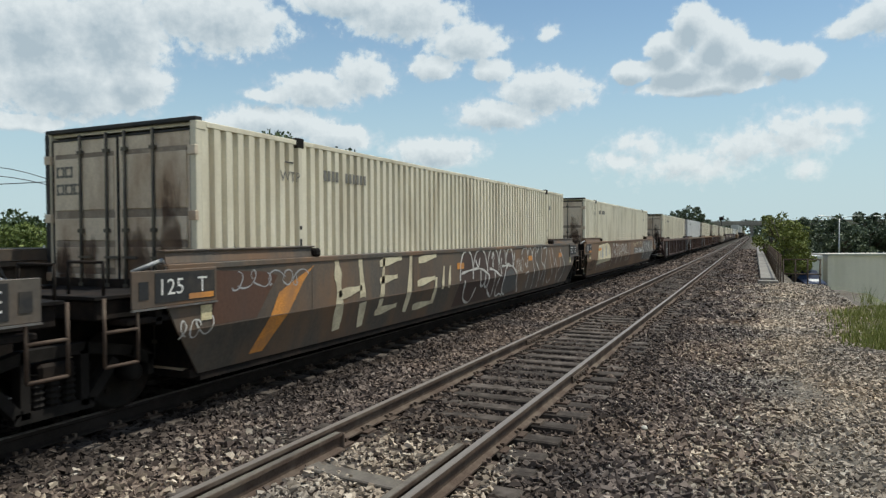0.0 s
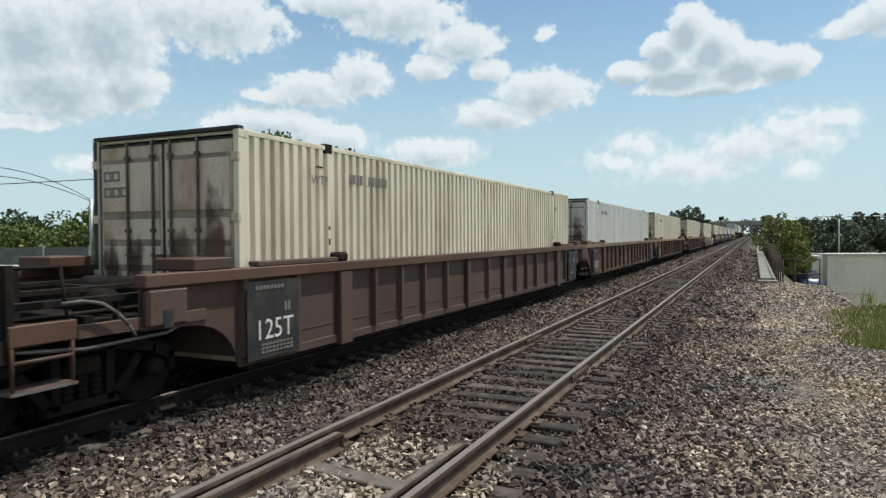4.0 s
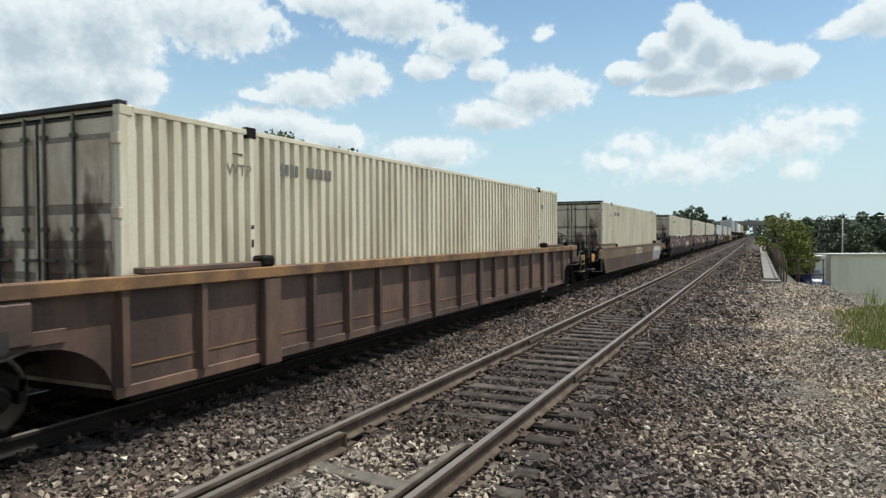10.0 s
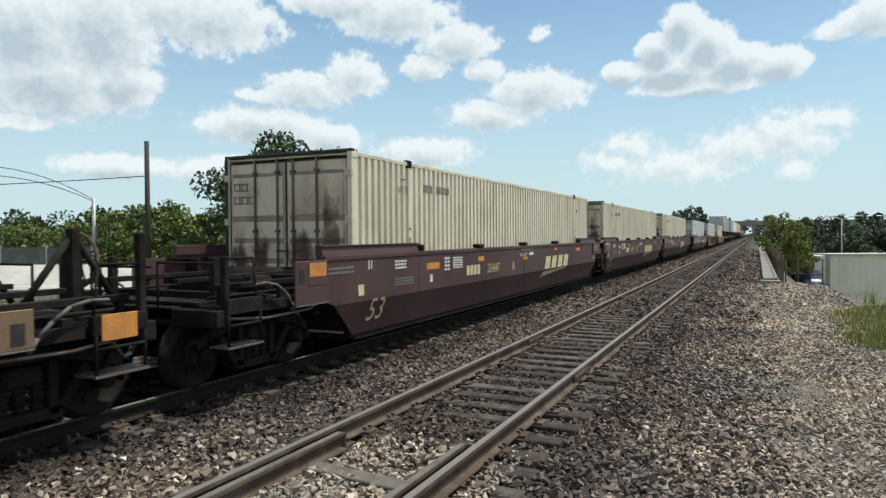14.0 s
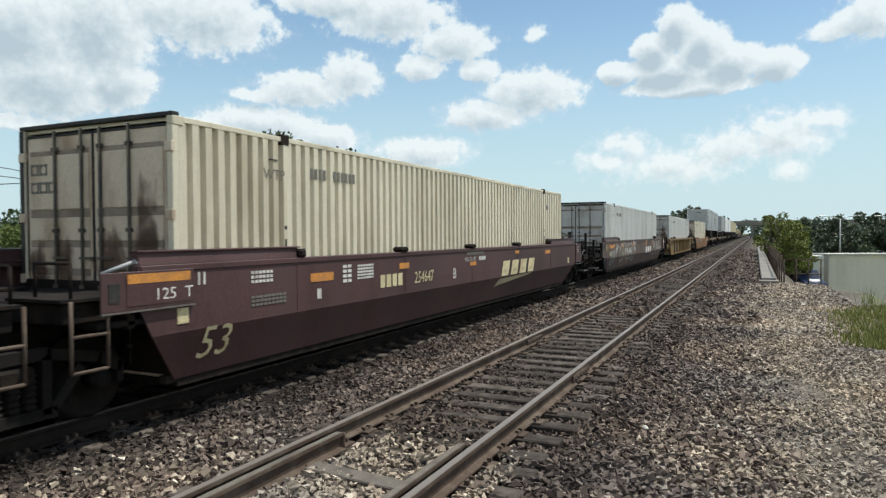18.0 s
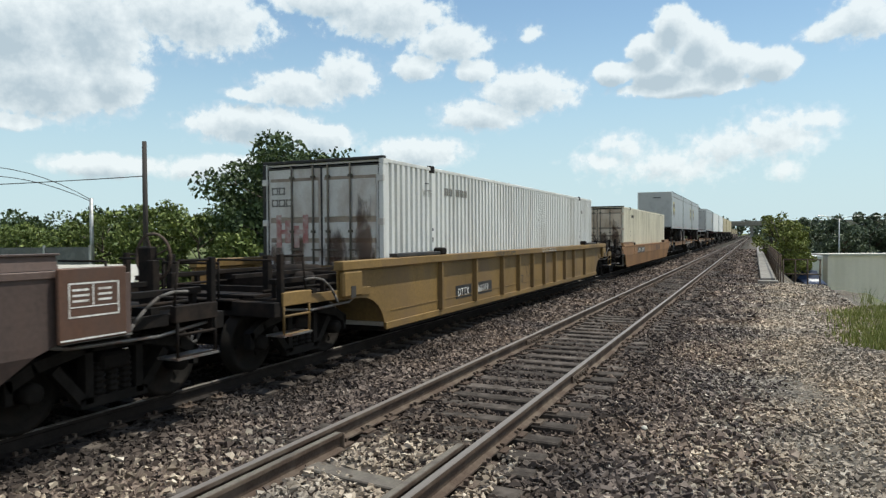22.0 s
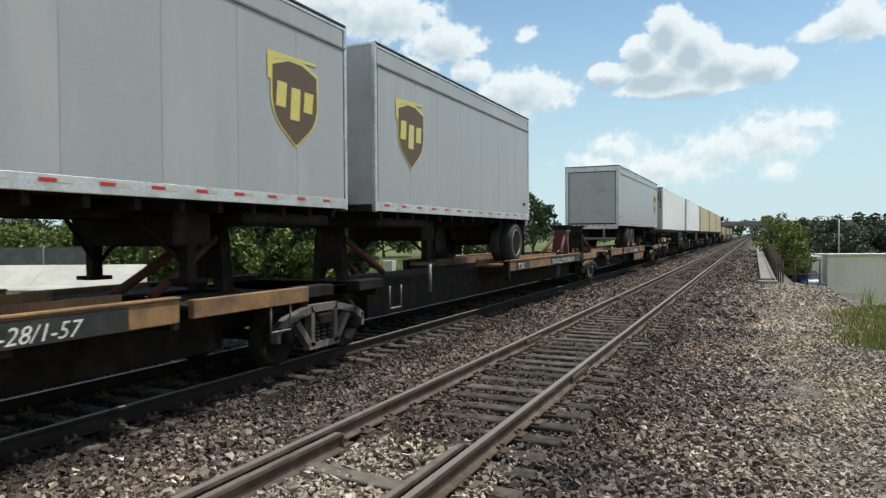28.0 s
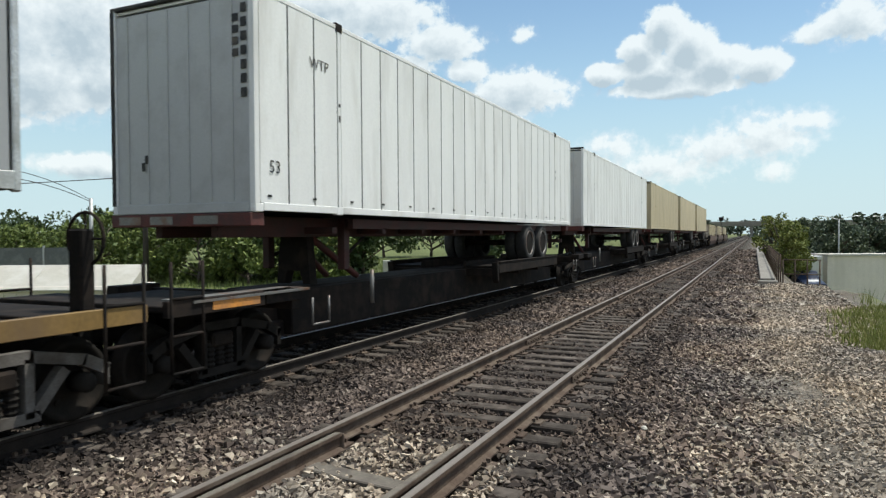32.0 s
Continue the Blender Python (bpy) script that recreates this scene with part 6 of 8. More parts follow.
# ---- trailers on spine cars ----
def shield(parent, y, z, h):
    """A delivery emblem as a plain shield: gold rim and brown field, no letters."""
    w = h * 0.44
    def outline(k, dz=0.0):
        pts = [(-w * k, 0.46 * h * k), (-w * 0.3 * k, 0.50 * h * k), (w * 0.3 * k, 0.50 * h * k), (w * k, 0.46 * h * k), (w * k, -0.05 * h * k), (w * 0.8 * k, -0.25 * h * k), (0.02, -0.5 * h * k), (-0.02, -0.5 * h * k), (-w * 0.8 * k, -0.25 * h * k), (-w * k, -0.05 * h * k)]
        return [(y + a, z + b2 + dz) for a, b2 in pts]
    e = part("emblem", patch(bmesh.new(), outline(1.0), flat(CW + 0.004)), M["gold"], parent, "plain gold and brown shield emblem")
    part("field", patch(bmesh.new(), outline(0.93, -0.012), flat(CW + 0.007)), M["shield"], e)
    part("glow_patch", patch(bmesh.new(), [(y - w * 1.12, z + 0.2 * h), (y - w * 0.9, z + 0.2 * h), (y - w * 0.8, z + 0.46 * h), (y + w * 0.9, z + 0.5 * h), (y + w * 0.9, z + 0.54 * h), (y - w * 1.12, z + 0.52 * h)], flat(CW + 0.0055)), M["gold"], e)
    for a, lo, hi in ((-0.36, -0.08, 0.2), (-0.11, -0.2, 0.17), (0.14, -0.08, 0.16)):
        part("gold_block", patch(bmesh.new(), [(y + a * h, z + lo * h), (y + (a + 0.17) * h, z + lo * h), (y + (a + 0.2) * h, z + hi * h), (y + (a + 0.03) * h, z + hi * h)], flat(CW + 0.010)), M["gold"], e)


def road_wheel(parent, x, y, z, s, r=0.5):
    w = part("tyre", lathe(bmesh.new(), [(x - 0.13, 0.34), (x - 0.15, 0.38), (x - 0.15, r - 0.05), (x - 0.11, r), (x + 0.11, r), (x + 0.15, r - 0.05), (x + 0.15, 0.38), (x + 0.13, 0.34), (x - 0.13, 0.34)], 28, (0, y, z), caps=False), M["rubber"], parent, "black trailer tyre")
    part("rim", lathe(bmesh.new(), [(x + s * 0.12, 0.339), (x + s * 0.09, 0.31), (x + s * 0.01, 0.29), (x - s * 0.02, 0.22), (x - s * 0.02, 0.12), (x + s * 0.08, 0.10), (x + s * 0.08, 0.001)], 24, (0, y, z)), M["under"], w, "dark wheel rim")
    part("rim_ring", lathe(bmesh.new(), [(x + s * 0.12, 0.325), (x + s * 0.145, 0.33), (x + s * 0.145, 0.352), (x + s * 0.12, 0.356)], 28, (0, y, z), caps=False), M["steel"], w, "bare steel rim edge")


def trailer(start, length, rear_near, axles, label, emblem, z0=2.28, h=2.82):
    c = run(thing("semi_trailer", label, "trailer", "trailers on the train"), start)
    z1 = z0 + h
    fl = (lambda a: a) if rear_near else (lambda a: length - a)
    def yy(a, b2):
        return tuple(sorted((fl(a), fl(b2))))
    for s in (-1, 1):
        n = max(3, round((length - 0.2) / 1.22))
        w = (length - 0.2) / n
        x0, x1 = sorted((s * (CW - 0.03), s * (CW - 0.004)))
        for k in range(n):
            part("side_panel", B((x0, x1, 0.1 + k * w + 0.0015, 0.1 + (k + 1) * w - 0.0015, z0 + 0.16, z1 - 0.34), bevel=0.002), M["trailer"], c)
        x0, x1 = sorted((s * (CW - 0.04), s * CW))
        part("upper_band", B((x0, x1 - (0.008 if s > 0 else 0), 0.1, length - 0.1, z1 - 0.33, z1 - 0.07)), M["trailer"], c)
        part("band_rail", B((x0, x1 + (0.012 if s > 0 else 0), 0.05, length - 0.05, z1 - 0.37, z1 - 0.33), bevel=0.004), M["steel"], c)
        part("top_rail", B((x0, x1, 0.02, length - 0.02, z1 - 0.07, z1 - 0.02), bevel=0.008), M["alu"], c)
        part("roof_trim", B((x0, x1 + (0.008 if s > 0 else 0), 0.02, length - 0.02, z1 - 0.018, z1 + 0.022), bevel=0.006), M["black"], c)
        part("bottom_rail", B((x0, x1, 0.02, length - 0.02, z0, z0 + 0.16), bevel=0.006), M["alu"], c)
        for k in range(int(length / 0.62) if s > 0 else 0):
            y = 0.3 + k * 0.62
            part("reflector", B((s * (CW + 0.002) - 0.002, s * (CW + 0.002) + 0.002, y, y + 0.17, z0 + 0.085, z0 + 0.125)), M["red"], c, "red reflective tape")
            part("reflector_white", B((s * (CW + 0.002) - 0.002, s * (CW + 0.002) + 0.002, y + 0.18, y + 0.34, z0 + 0.085, z0 + 0.125)), M["wall_w"], c)
        for y in (0.0, length - 0.07):
            part("corner_post", B((min(s * (CW - 0.08), s * (CW + 0.006)), max(s * (CW - 0.08), s * (CW + 0.006)), y, y + 0.07, z0 - 0.02, z1 + 0.01), bevel=0.015), M["alu"], c)
        part("landing_leg", B((min(s * 0.75, s * 0.9), max(s * 0.75, s * 0.9), *yy(length - 2.9, length - 2.75), 1.35, z0), bevel=0.01), M["under"], c)
        part("leg_foot", B((min(s * 0.68, s * 0.97), max(s * 0.68, s * 0.97), *yy(length - 2.98, length - 2.67), 1.31, 1.36)), M["under"], c)
        part("leg_brace", T(((s * 0.8, fl(length - 2.8), 1.5), (s * 0.5, fl(length - 3.6), z0)), ((s * 0.8, fl(length - 2.8), 1.5), (0, fl(length - 2.8), z0 - 0.1)), r=0.03), M["under"], c)
        part("marker_plate", B((s * (CW + 0.003) - 0.003, s * (CW + 0.003) + 0.003, *yy(0.35, 0.58), z0 + 0.38, z0 + 0.46)), M["black"], c)
    part("roof", B((-CW + 0.04, CW - 0.04, 0.02, length - 0.02, z1 - 0.03, z1 + 0.02)), M["alu"], c)
    part("floor", B((-CW + 0.04, CW - 0.04, 0.02, length - 0.02, z0 + 0.0, z0 + 0.12)), M["under"], c)
    part("rear_frame", B((-CW + 0.06, CW - 0.06, *yy(0.0, 0.06), z1 - 0.24, z1 - 0.02), (-CW + 0.06, CW - 0.06, *yy(-0.02, 0.06), z0 - 0.16, z0 + 0.06), (-CW + 0.06, -CW + 0.16, *yy(0.0, 0.06), z0, z1 - 0.2), (CW - 0.16, CW - 0.06, *yy(0.0, 0.06), z0, z1 - 0.2), bevel=0.01), M["alu"], c, "worn aluminium rear frame")
    part("rear_door", B((-CW + 0.16, CW - 0.16, *yy(0.05, 0.09), z0 + 0.06, z1 - 0.24)), M["trailer_rear"], c, "plain grey roll-up rear door")
    # black strips: door gasket, with the shade of its recess put in as colour
    part("door_gasket", B((-CW + 0.15, -CW + 0.19, *yy(0.04, 0.052), z0 + 0.06, z1 - 0.24), (CW - 0.19, CW - 0.15, *yy(0.04, 0.052), z0 + 0.06, z1 - 0.24), (-CW + 0.15, CW - 0.15, *yy(0.04, 0.052), z1 - 0.27, z1 - 0.235)), M["black"], c)
    part("rear_header", B((-CW + 0.02, CW - 0.02, *yy(-0.006, 0.03), z1 - 0.005, z1 + 0.03), bevel=0.004), M["black"], c, "black header trim")
    for k in range(8):
        part("rear_tape", B((-CW + 0.25 + k * 0.27, -CW + 0.38 + k * 0.27, *yy(-0.024, -0.02), z0 + 0.0, z0 + 0.04)), M["red"], c)
    part("front_wall", B((-CW + 0.06, CW - 0.06, *yy(length - 0.06, length - 0.02), z0, z1 - 0.02)), M["trailer_rear"], c)
    part("vent", B((-0.15, 0.45, *yy(length - 0.02, length + 0.01), z1 - 0.46, z1 - 0.40)), M["black"], c)
    part("nose_box", B((-0.5, 0.5, *yy(length - 0.02, length + 0.06), z0 + 0.2, z0 + 0.5), bevel=0.01), M["truck"], c, "dark connector box on the nose wall")
    part("underride_bar", B((-1.1, 1.1, *yy(0.05, 0.15), 1.62, 1.72), (-0.6, -0.52, *yy(0.05, 0.15), 1.72, z0), (0.52, 0.6, *yy(0.05, 0.15), 1.72, z0)), M["steel"], c)
    part("subframe", B((-0.5, -0.38, *yy(0.4, length - 2.4), z0 - 0.2, z0), (0.38, 0.5, *yy(0.4, length - 2.4), z0 - 0.2, z0)), M["under"], c)
    for k in range(int(length / 0.6)):
        part("floor_beam", B((-1.2, 1.2, 0.3 + k * 0.6, 0.38 + k * 0.6, z0 - 0.13, z0)), M["under"], c)
    part("gear_box", B((-0.9, 0.9, *yy(length - 3.1, length - 2.5), 1.75, z0 - 0.1), bevel=0.03), M["under"], c)
    part("nose_skirt", B((-1.15, 1.15, *yy(length - 2.2, length - 0.3), z0 - 0.26, z0 - 0.1), bevel=0.03), M["under"], c)
    part("upper_coupler", B((-0.6, 0.6, *yy(length - 1.6, length - 0.2), z0 - 0.1, z0)), M["under"], c)
    for y in axles:
        yw = fl(y)
        for s in (-1, 1):
            for x in (s * 1.12, s * 0.80):
                road_wheel(c, x, yw, 1.16 + 0.5, s)
        part("axle", T(((-1.1, yw, 1.66), (1.1, yw, 1.66)), r=0.07, seg=8), M["under"], c)
        part("hanger", B((-0.55, 0.55, yw - 0.35, yw + 0.35, 1.72, z0 - 0.15)), M["under"], c)
    if len(axles) == 1:
        for s in (-1, 1):
            part("mud_flap", B((min(s * 0.65, s * 1.25), max(s * 0.65, s * 1.25), *yy(axles[0] - 0.72, axles[0] - 0.70), 1.3, z0)), M["rubber"], c)
    if emblem:
        shield(c, fl(length - 1.3), z0 + 1.42, 1.2)
    return c


def chassis_container(start, paint, door, label, style="panel", numerals=False):
    """A container on a road chassis, both riding on the spine car."""
    c = container(start, 2.18, paint, door, label, doors_near=False, style=style, marks=False)
    if numerals:
        text("53", 0.24, M["lett_k"], c, CW + 0.002, 0.28, 2.18 + 0.52, label="black numerals")
        text("WTP", 0.22, M["lett_k"], c, CW + 0.002, 1.18, 2.18 + 2.1, label="black lettering")
        for k in range(4):
            part("marking_bar", B((0.93, 1.03, 0.014, 0.018, 2.18 + 2.46 - k * 0.15, 2.18 + 2.56 - k * 0.15)), M["lett_k"], c)
        for k in range(7):
            part("marking_bar", B((1.07, 1.16, 0.014, 0.018, 2.18 + 2.56 - k * 0.18, 2.18 + 2.68 - k * 0.18)), M["lett_k"], c)
        part("scuff", B((-0.72, -0.66, 0.014, 0.018, 2.78, 2.9), (-0.66, -0.6, 0.014, 0.018, 2.88, 3.0)), M["lett_k"], c, "black scuff marks")
        for k in range(16):
            part("lashing_ring", B((CW - 0.002, CW + 0.003, 0.25 + k * 0.99, 0.33 + k * 0.99, 2.18 + 0.2, 2.18 + 0.23)), M["black"], c)
    h = run(thing("road_chassis", "dark red road chassis under a container", "chassis", "road chassis"), start)
    part("bolster", B((-1.26, 1.26, -0.05, 0.22, 2.0, 2.172), bevel=0.01), M["redpaint"], h)
    for x in (-1.1, -0.5, 0.3):
        part("pad", B((x, x + 0.42, -0.056, -0.052, 2.03, 2.14)), M["steel"], h)
    part("front_bolster", B((-1.2, 1.2, 15.9, 16.15, 2.0, 2.172), bevel=0.01), M["redpaint"], h)
    for s in (-1, 1):
        x0, x1 = sorted((s * 0.45, s * 0.57))
        part("main_rail", B((x0, x1, 0.1, 16.0, 1.85, 2.16), bevel=0.01), M["red_shaded"], h)
        x0, x1 = sorted((s * 1.0, s * 1.1))
        part("outrigger_rail", B((x0, x1, 2.6, 15.6, 1.98, 2.14)), M["red_shaded"], h)
        part("landing_leg", B((min(s * 0.72, s * 0.86), max(s * 0.72, s * 0.86), 2.7, 2.86, 1.3, 2.16), bevel=0.01), M["red_shaded"], h)
        part("leg_brace", T(((s * 0.79, 2.78, 1.5), (s * 0.5, 4.0, 1.9)), r=0.03), M["under"], h)
        for y in (11.7, 13.0):
            for x in (s * 1.1, s * 0.78):
                road_wheel(h, x, y, 1.14 + 0.5, s)
    for k in range(9):
        part("cross_member", B((-1.1, 1.1, 2.0 + k * 1.55, 2.12 + k * 1.55, 1.9, 2.0)), M["red_shaded"], h)
    for y in (11.7, 13.0):
        part("axle", T(((-1.1, y, 1.64), (1.1, y, 1.64)), r=0.07, seg=8), M["under"], h)
    part("bumper", B((-1.1, 1.1, 15.6, 15.75, 1.6, 1.72)), M["red_shaded"], h)
    return c


def hitch(parent, y, up, turn=1):
    """A trailer hitch: raised it carries a trailer's nose; folded it shows as a low red A-frame."""
    top = 2.15 if up else 2.19
    part("hitch_post", P([(-0.34, 1.06), (-0.2, 1.06), (-0.13, 1.28), (0.13, 1.28), (0.2, 1.06), (0.34, 1.06), (0.27, top - 0.3), (0.2, top), (-0.2, top), (-0.27, top - 0.3)], 1, y - 0.1, y + 0.1), M["redpaint"] if not up and turn < 0 else M["under"], parent, "dark red trailer hitch")
    bm = bmesh.new()
    for s in (-1, 1):
        tube(bm, (s * 0.34, y + turn * 1.35, 1.12), (s * 0.2, y + turn * 0.1, top - 0.3), 0.06, 6)
    part("hitch_brace", bm, M["redpaint"], parent)
    part("hitch_plate", B((-0.42, 0.42, y - 0.2, y + 0.2, top, top + 0.05), (-0.3, 0.3, y - 0.14, y + 0.14, top - 0.14, top), bevel=0.015), M["under"], parent)


def spine(start, length, label, ends, panels=(), hitches=(), decks=(), paint=None):
    """An open spine car: a centre beam with low wheel decks and end sills."""
    paint = paint or M["deck"]
    c = run(thing("spine_car", label, "spine car", "spine cars of the train"), start)
    # the wide second box is added to stand for black shade under the car
    part("centre_beam", B((-0.38, 0.38, -0.2, length + 0.2, 0.55, 1.04), (-0.66, 0.66, 1.9, length - 1.9, 0.36, 1.035), bevel=0.02), M["under"], c, "grimy black centre beam, widened to stand for shade")
    part("lower_flange", B((-0.5, 0.5, 1.6, length - 1.6, 0.34, 0.58), bevel=0.02), M["under"], c)
    for a, b2 in decks:
        for s in (-1, 1):
            x0, x1 = sorted((s * 0.62, s * 1.42))
            part("wheel_deck", B((x0, x1, a, b2, 1.06, 1.12), bevel=0.008), paint, c, "worn tan deck plate")
            x0, x1 = sorted((s * 1.42, s * 1.5))
            part("side_sill", B((x0, x1, a, b2, 0.94, 1.20), bevel=0.012), paint, c, "side sill in worn orange-tan paint")
            x0, x1 = sorted((s * 1.40, s * 1.52))
            part("sill_cap", B((x0, x1, a, b2, 1.2, 1.225), bevel=0.005), paint, c)
            part("end_gusset", P([(a - 0.02, 1.2), (a - 0.16, 1.2), (a - 0.1, 0.8), (a - 0.02, 0.7)], 0, *sorted((s * 1.36, s * 1.5))), M["under"], c)
            part("inner_kerb", B((min(s * 0.56, s * 0.62), max(s * 0.56, s * 0.62), a, b2, 1.04, 1.22)), paint, c)
        n = max(2, int((b2 - a) / 1.6))
        for k in range(n + 1):
            y = a + (b2 - a) * k / n
            part("cross_bearer", B((-1.42, 1.42, y - 0.06, y + 0.06, 0.86, 1.05)), M["under"], c)
    for a, b2 in panels:
        part("lettering_panel", B((1.501, 1.506, a, b2, 0.95, 1.18)), M["black"], c, "black lettering panel")
    for y, e in ((0.0, ends[0]), (length, ends[1])):
        d = 1 if y == 0 else -1
        if decks and paint != M["under"] and d < 0:
            for s in (-1, 1):
                a, b2 = sorted((y + d * 1.0, y + d * 3.1))
                if all(b2 < p or a > q for p, q in decks):
                    part("end_channel", B((min(s * 1.4, s * 1.49), max(s * 1.4, s * 1.49), a, b2, 0.96, 1.17), bevel=0.01), paint, c, "end channel in worn orange-tan paint")
                    part("channel_deck", B((min(s * 0.4, s * 1.4), max(s * 0.4, s * 1.4), a, b2, 1.06, 1.1)), M["under"], c)
        if e != "n":
            bogie(c, y, label="freight truck with pale grey side frames", cast="truck_pale" if paint != M["under"] else "truck")
        part("end_sill", B((-1.0, 1.0, min(y + d * 0.9, y - d * 0.9), max(y + d * 0.9, y - d * 0.9), 1.0, 1.08), (-1.42, 1.42, y + d * 1.0 - 0.08, y + d * 1.0 + 0.08, 0.88, 1.1), bevel=0.01), M["under"], c)
        for s in (-1, 1):
            x0, x1 = sorted((s * 1.2, s * 1.46))
            part("grab_iron", T(((s * 1.44, y + d * 1.35, 1.0), (s * 1.44, y + d * 1.35, 0.62), (s * 1.44, y + d * 1.75, 0.62), (s * 1.44, y + d * 1.75, 1.0)), r=0.016), M["steel"], c)
            part("sill_plate", B((x0, x1, min(y + d * 0.35, y + d * 1.1), max(y + d * 0.35, y + d * 1.1), 1.0, 1.16), bevel=0.012), M["under"], c)
        if e == "c":
            part("coupler", B((-0.14, 0.14, min(y, y - d * 1.6), max(y, y - d * 1.6), 0.62, 0.86), (-0.22, 0.22, min(y - d * 1.3, y - d * 1.6), max(y - d * 1.3, y - d * 1.6), 0.58, 0.9), bevel=0.03), M["truck"], c)
            part("end_platform", B((-1.45, 1.45, min(y - d * 1.2, y - d * 0.4), max(y - d * 1.2, y - d * 0.4), 1.05, 1.12), bevel=0.01), M["under"], c)
            part("platform_edge", B((1.4, 1.48, min(y - d * 1.25, y + d * 0.3), max(y - d * 1.25, y + d * 0.3), 1.0, 1.18), bevel=0.006), M["yellow"] if paint != M["under"] else M["under"], c, "painted platform edge")
            if paint == M["under"]:
                part("reflector", B((1.481, 1.484, y - 0.6, y + 0.2, 1.03, 1.14)), M["orange"], c, "orange reflective strip")
                part("step_board", B((1.0, 1.5, y - 0.9, y + 1.2, 1.13, 1.16)), M["steel"], c)
            for s in (-1, 1):
                ladder(c, s * 1.48, y - d * 1.2, y - d * 0.75, 0.4, 1.6, 3, M["under"])
            if d < 0:
                bw = part("brake_wheel", hoop(0.9, y - d * 1.0, 1.85, 0.27, 0.018), M["under"], c, "black hand-brake wheel")
                for a in range(4):
                    part("spoke", T([(0.9, y - d * 1.0, 1.85), (0.9 + 0.27 * math.cos(a * 1.571), y - d * 1.0, 1.85 + 0.27 * math.sin(a * 1.571))], r=0.012, seg=5), M["under"], bw)
                part("brake_stand", B((0.8, 1.0, y - d * 0.95 - 0.08, y - d * 0.95 + 0.08, 1.1, 1.95), bevel=0.02), M["under"], c)
    for y, up, turn in hitches:
        hitch(c, y, up, turn)
    part("post", T(((1.3, 3.2, 0.75), (1.3, 3.2, 1.3)), r=0.035), M["steel"], c)
    return c


S1 = spine(283.7, 18.9, "open spine car with black sills and tan deck, carrying two trailers", "cj", panels=((10.3, 12.6), (13.45, 14.95)), hitches=((9.2, True, 1), (17.6, True, -1)), decks=((2.0, 7.6), (8.4, 15.6)))
S2 = spine(302.6, 18.55, "open spine car, its rear deck empty, red hitch folded", "nj", panels=((7.85, 8.95), (11.1, 14.75)), hitches=((1.7, True, 1), (17.85, False, -1)), decks=((7.4, 14.85),))
S3 = spine(321.15, 18.5, "open spine car carrying a long trailer", "nc", panels=((5.05, 6.55), (7.55, 9.85)), hitches=((1.8, False, 1), (17.5, True, -1)), decks=((2.0, 4.7), (5.0, 11.6)))
for s in (-1, 1):
    part("side_plate", P([(11.7, 1.0), (15.6, 1.0), (14.9, 0.46), (11.7, 0.42)], 0, *sorted((s * 0.86, s * 0.92))), M["deck"], S3, "broad rust-tan side plate")
for sp, y, s in ((S1, 10.4, "TTRX370851"), (S3, 7.65, "TTRX370851"), (S2, 7.95, "TTX")):
    text(s, 0.22, M["lett_w"], sp, 1.509, y, 0.97, slant=0.3, stretch=1.2 if s != "TTX" else 1.3, label="white slanted lettering")
text("2-28/1-57", 0.22, M["lett_w"], S1, 1.509, 13.55, 0.97, slant=0.3, label="white slanted lettering")
text("2-28/1-57", 0.22, M["lett_w"], S3, 1.509, 5.12, 0.97, slant=0.3, label="white slanted lettering")
text("TWIN 28'-ALL PURPOSE SPINE CAR", 0.21, M["lett_w"], S2, 1.509, 11.2, 0.975, slant=0.3, stretch=0.83, label="white slanted lettering")
trailer(285.4, 8.45, False, (1.0,), "grey parcel trailer with a shield emblem", True)
trailer(294.5, 8.4, True, (1.0,), "grey parcel trailer with a gold shield emblem", True)
trailer(303.75, 8.45, False, (1.0,), "short grey parcel trailer with a gold shield emblem", True)
trailer(326.15, 13.6, True, (2.75, 3.97), "long grey trailer with plain rear door and tandem wheels", True)
for i, (p, d, lb, style) in enumerate((("panel_white", "trailer_rear", "white panelled container with black numerals", "panel"), ("panel_white", "door_white", "white panelled container on a chassis", "panel"),
                                       ("tan", "tan", "tan container on a chassis", "panel"), ("tan", "tan", "tan container on a chassis", "panel"), ("tan", "tan", "tan container on a chassis", "panel"))):
    st = 342.75 + i * 18.1
    chassis_container(st, M[p], M[d], lb, style, numerals=i == 0)
for i in range(5):
    spine(342.4 + i * 18.1, 18.1 if i < 4 else 16.0, "open black spine car carrying a container on its chassis", ("c" if i == 0 else "n") + ("c" if i == 4 else "j"), decks=((8.8, 14.0),), hitches=((2.9, True, 1),), paint=M["under"])
for i in range(3):
    smooth_well(438.0 + i * 23.4, M["umber"], "cc", "brown well car far down the train")
    container(438.0 + i * 23.4, ZB, M["tan"], M["door_cream"], "tan corrugated container far down the train")

# ---- lettering and graffiti on the cars ----
W = 1.536
for key in "abz":
    text("125", 0.24, M["lett_w"], C[key], W, -0.78, 1.26, label="white numerals")
    text("T", 0.24, M["lett_w"], C[key], W, -0.24, 1.26, label="white letter")
    part("data_patch", B((W - 0.001, W + 0.002, -0.36, 0.0, 1.19, 1.25)), M["orange"], C[key], "orange patch")
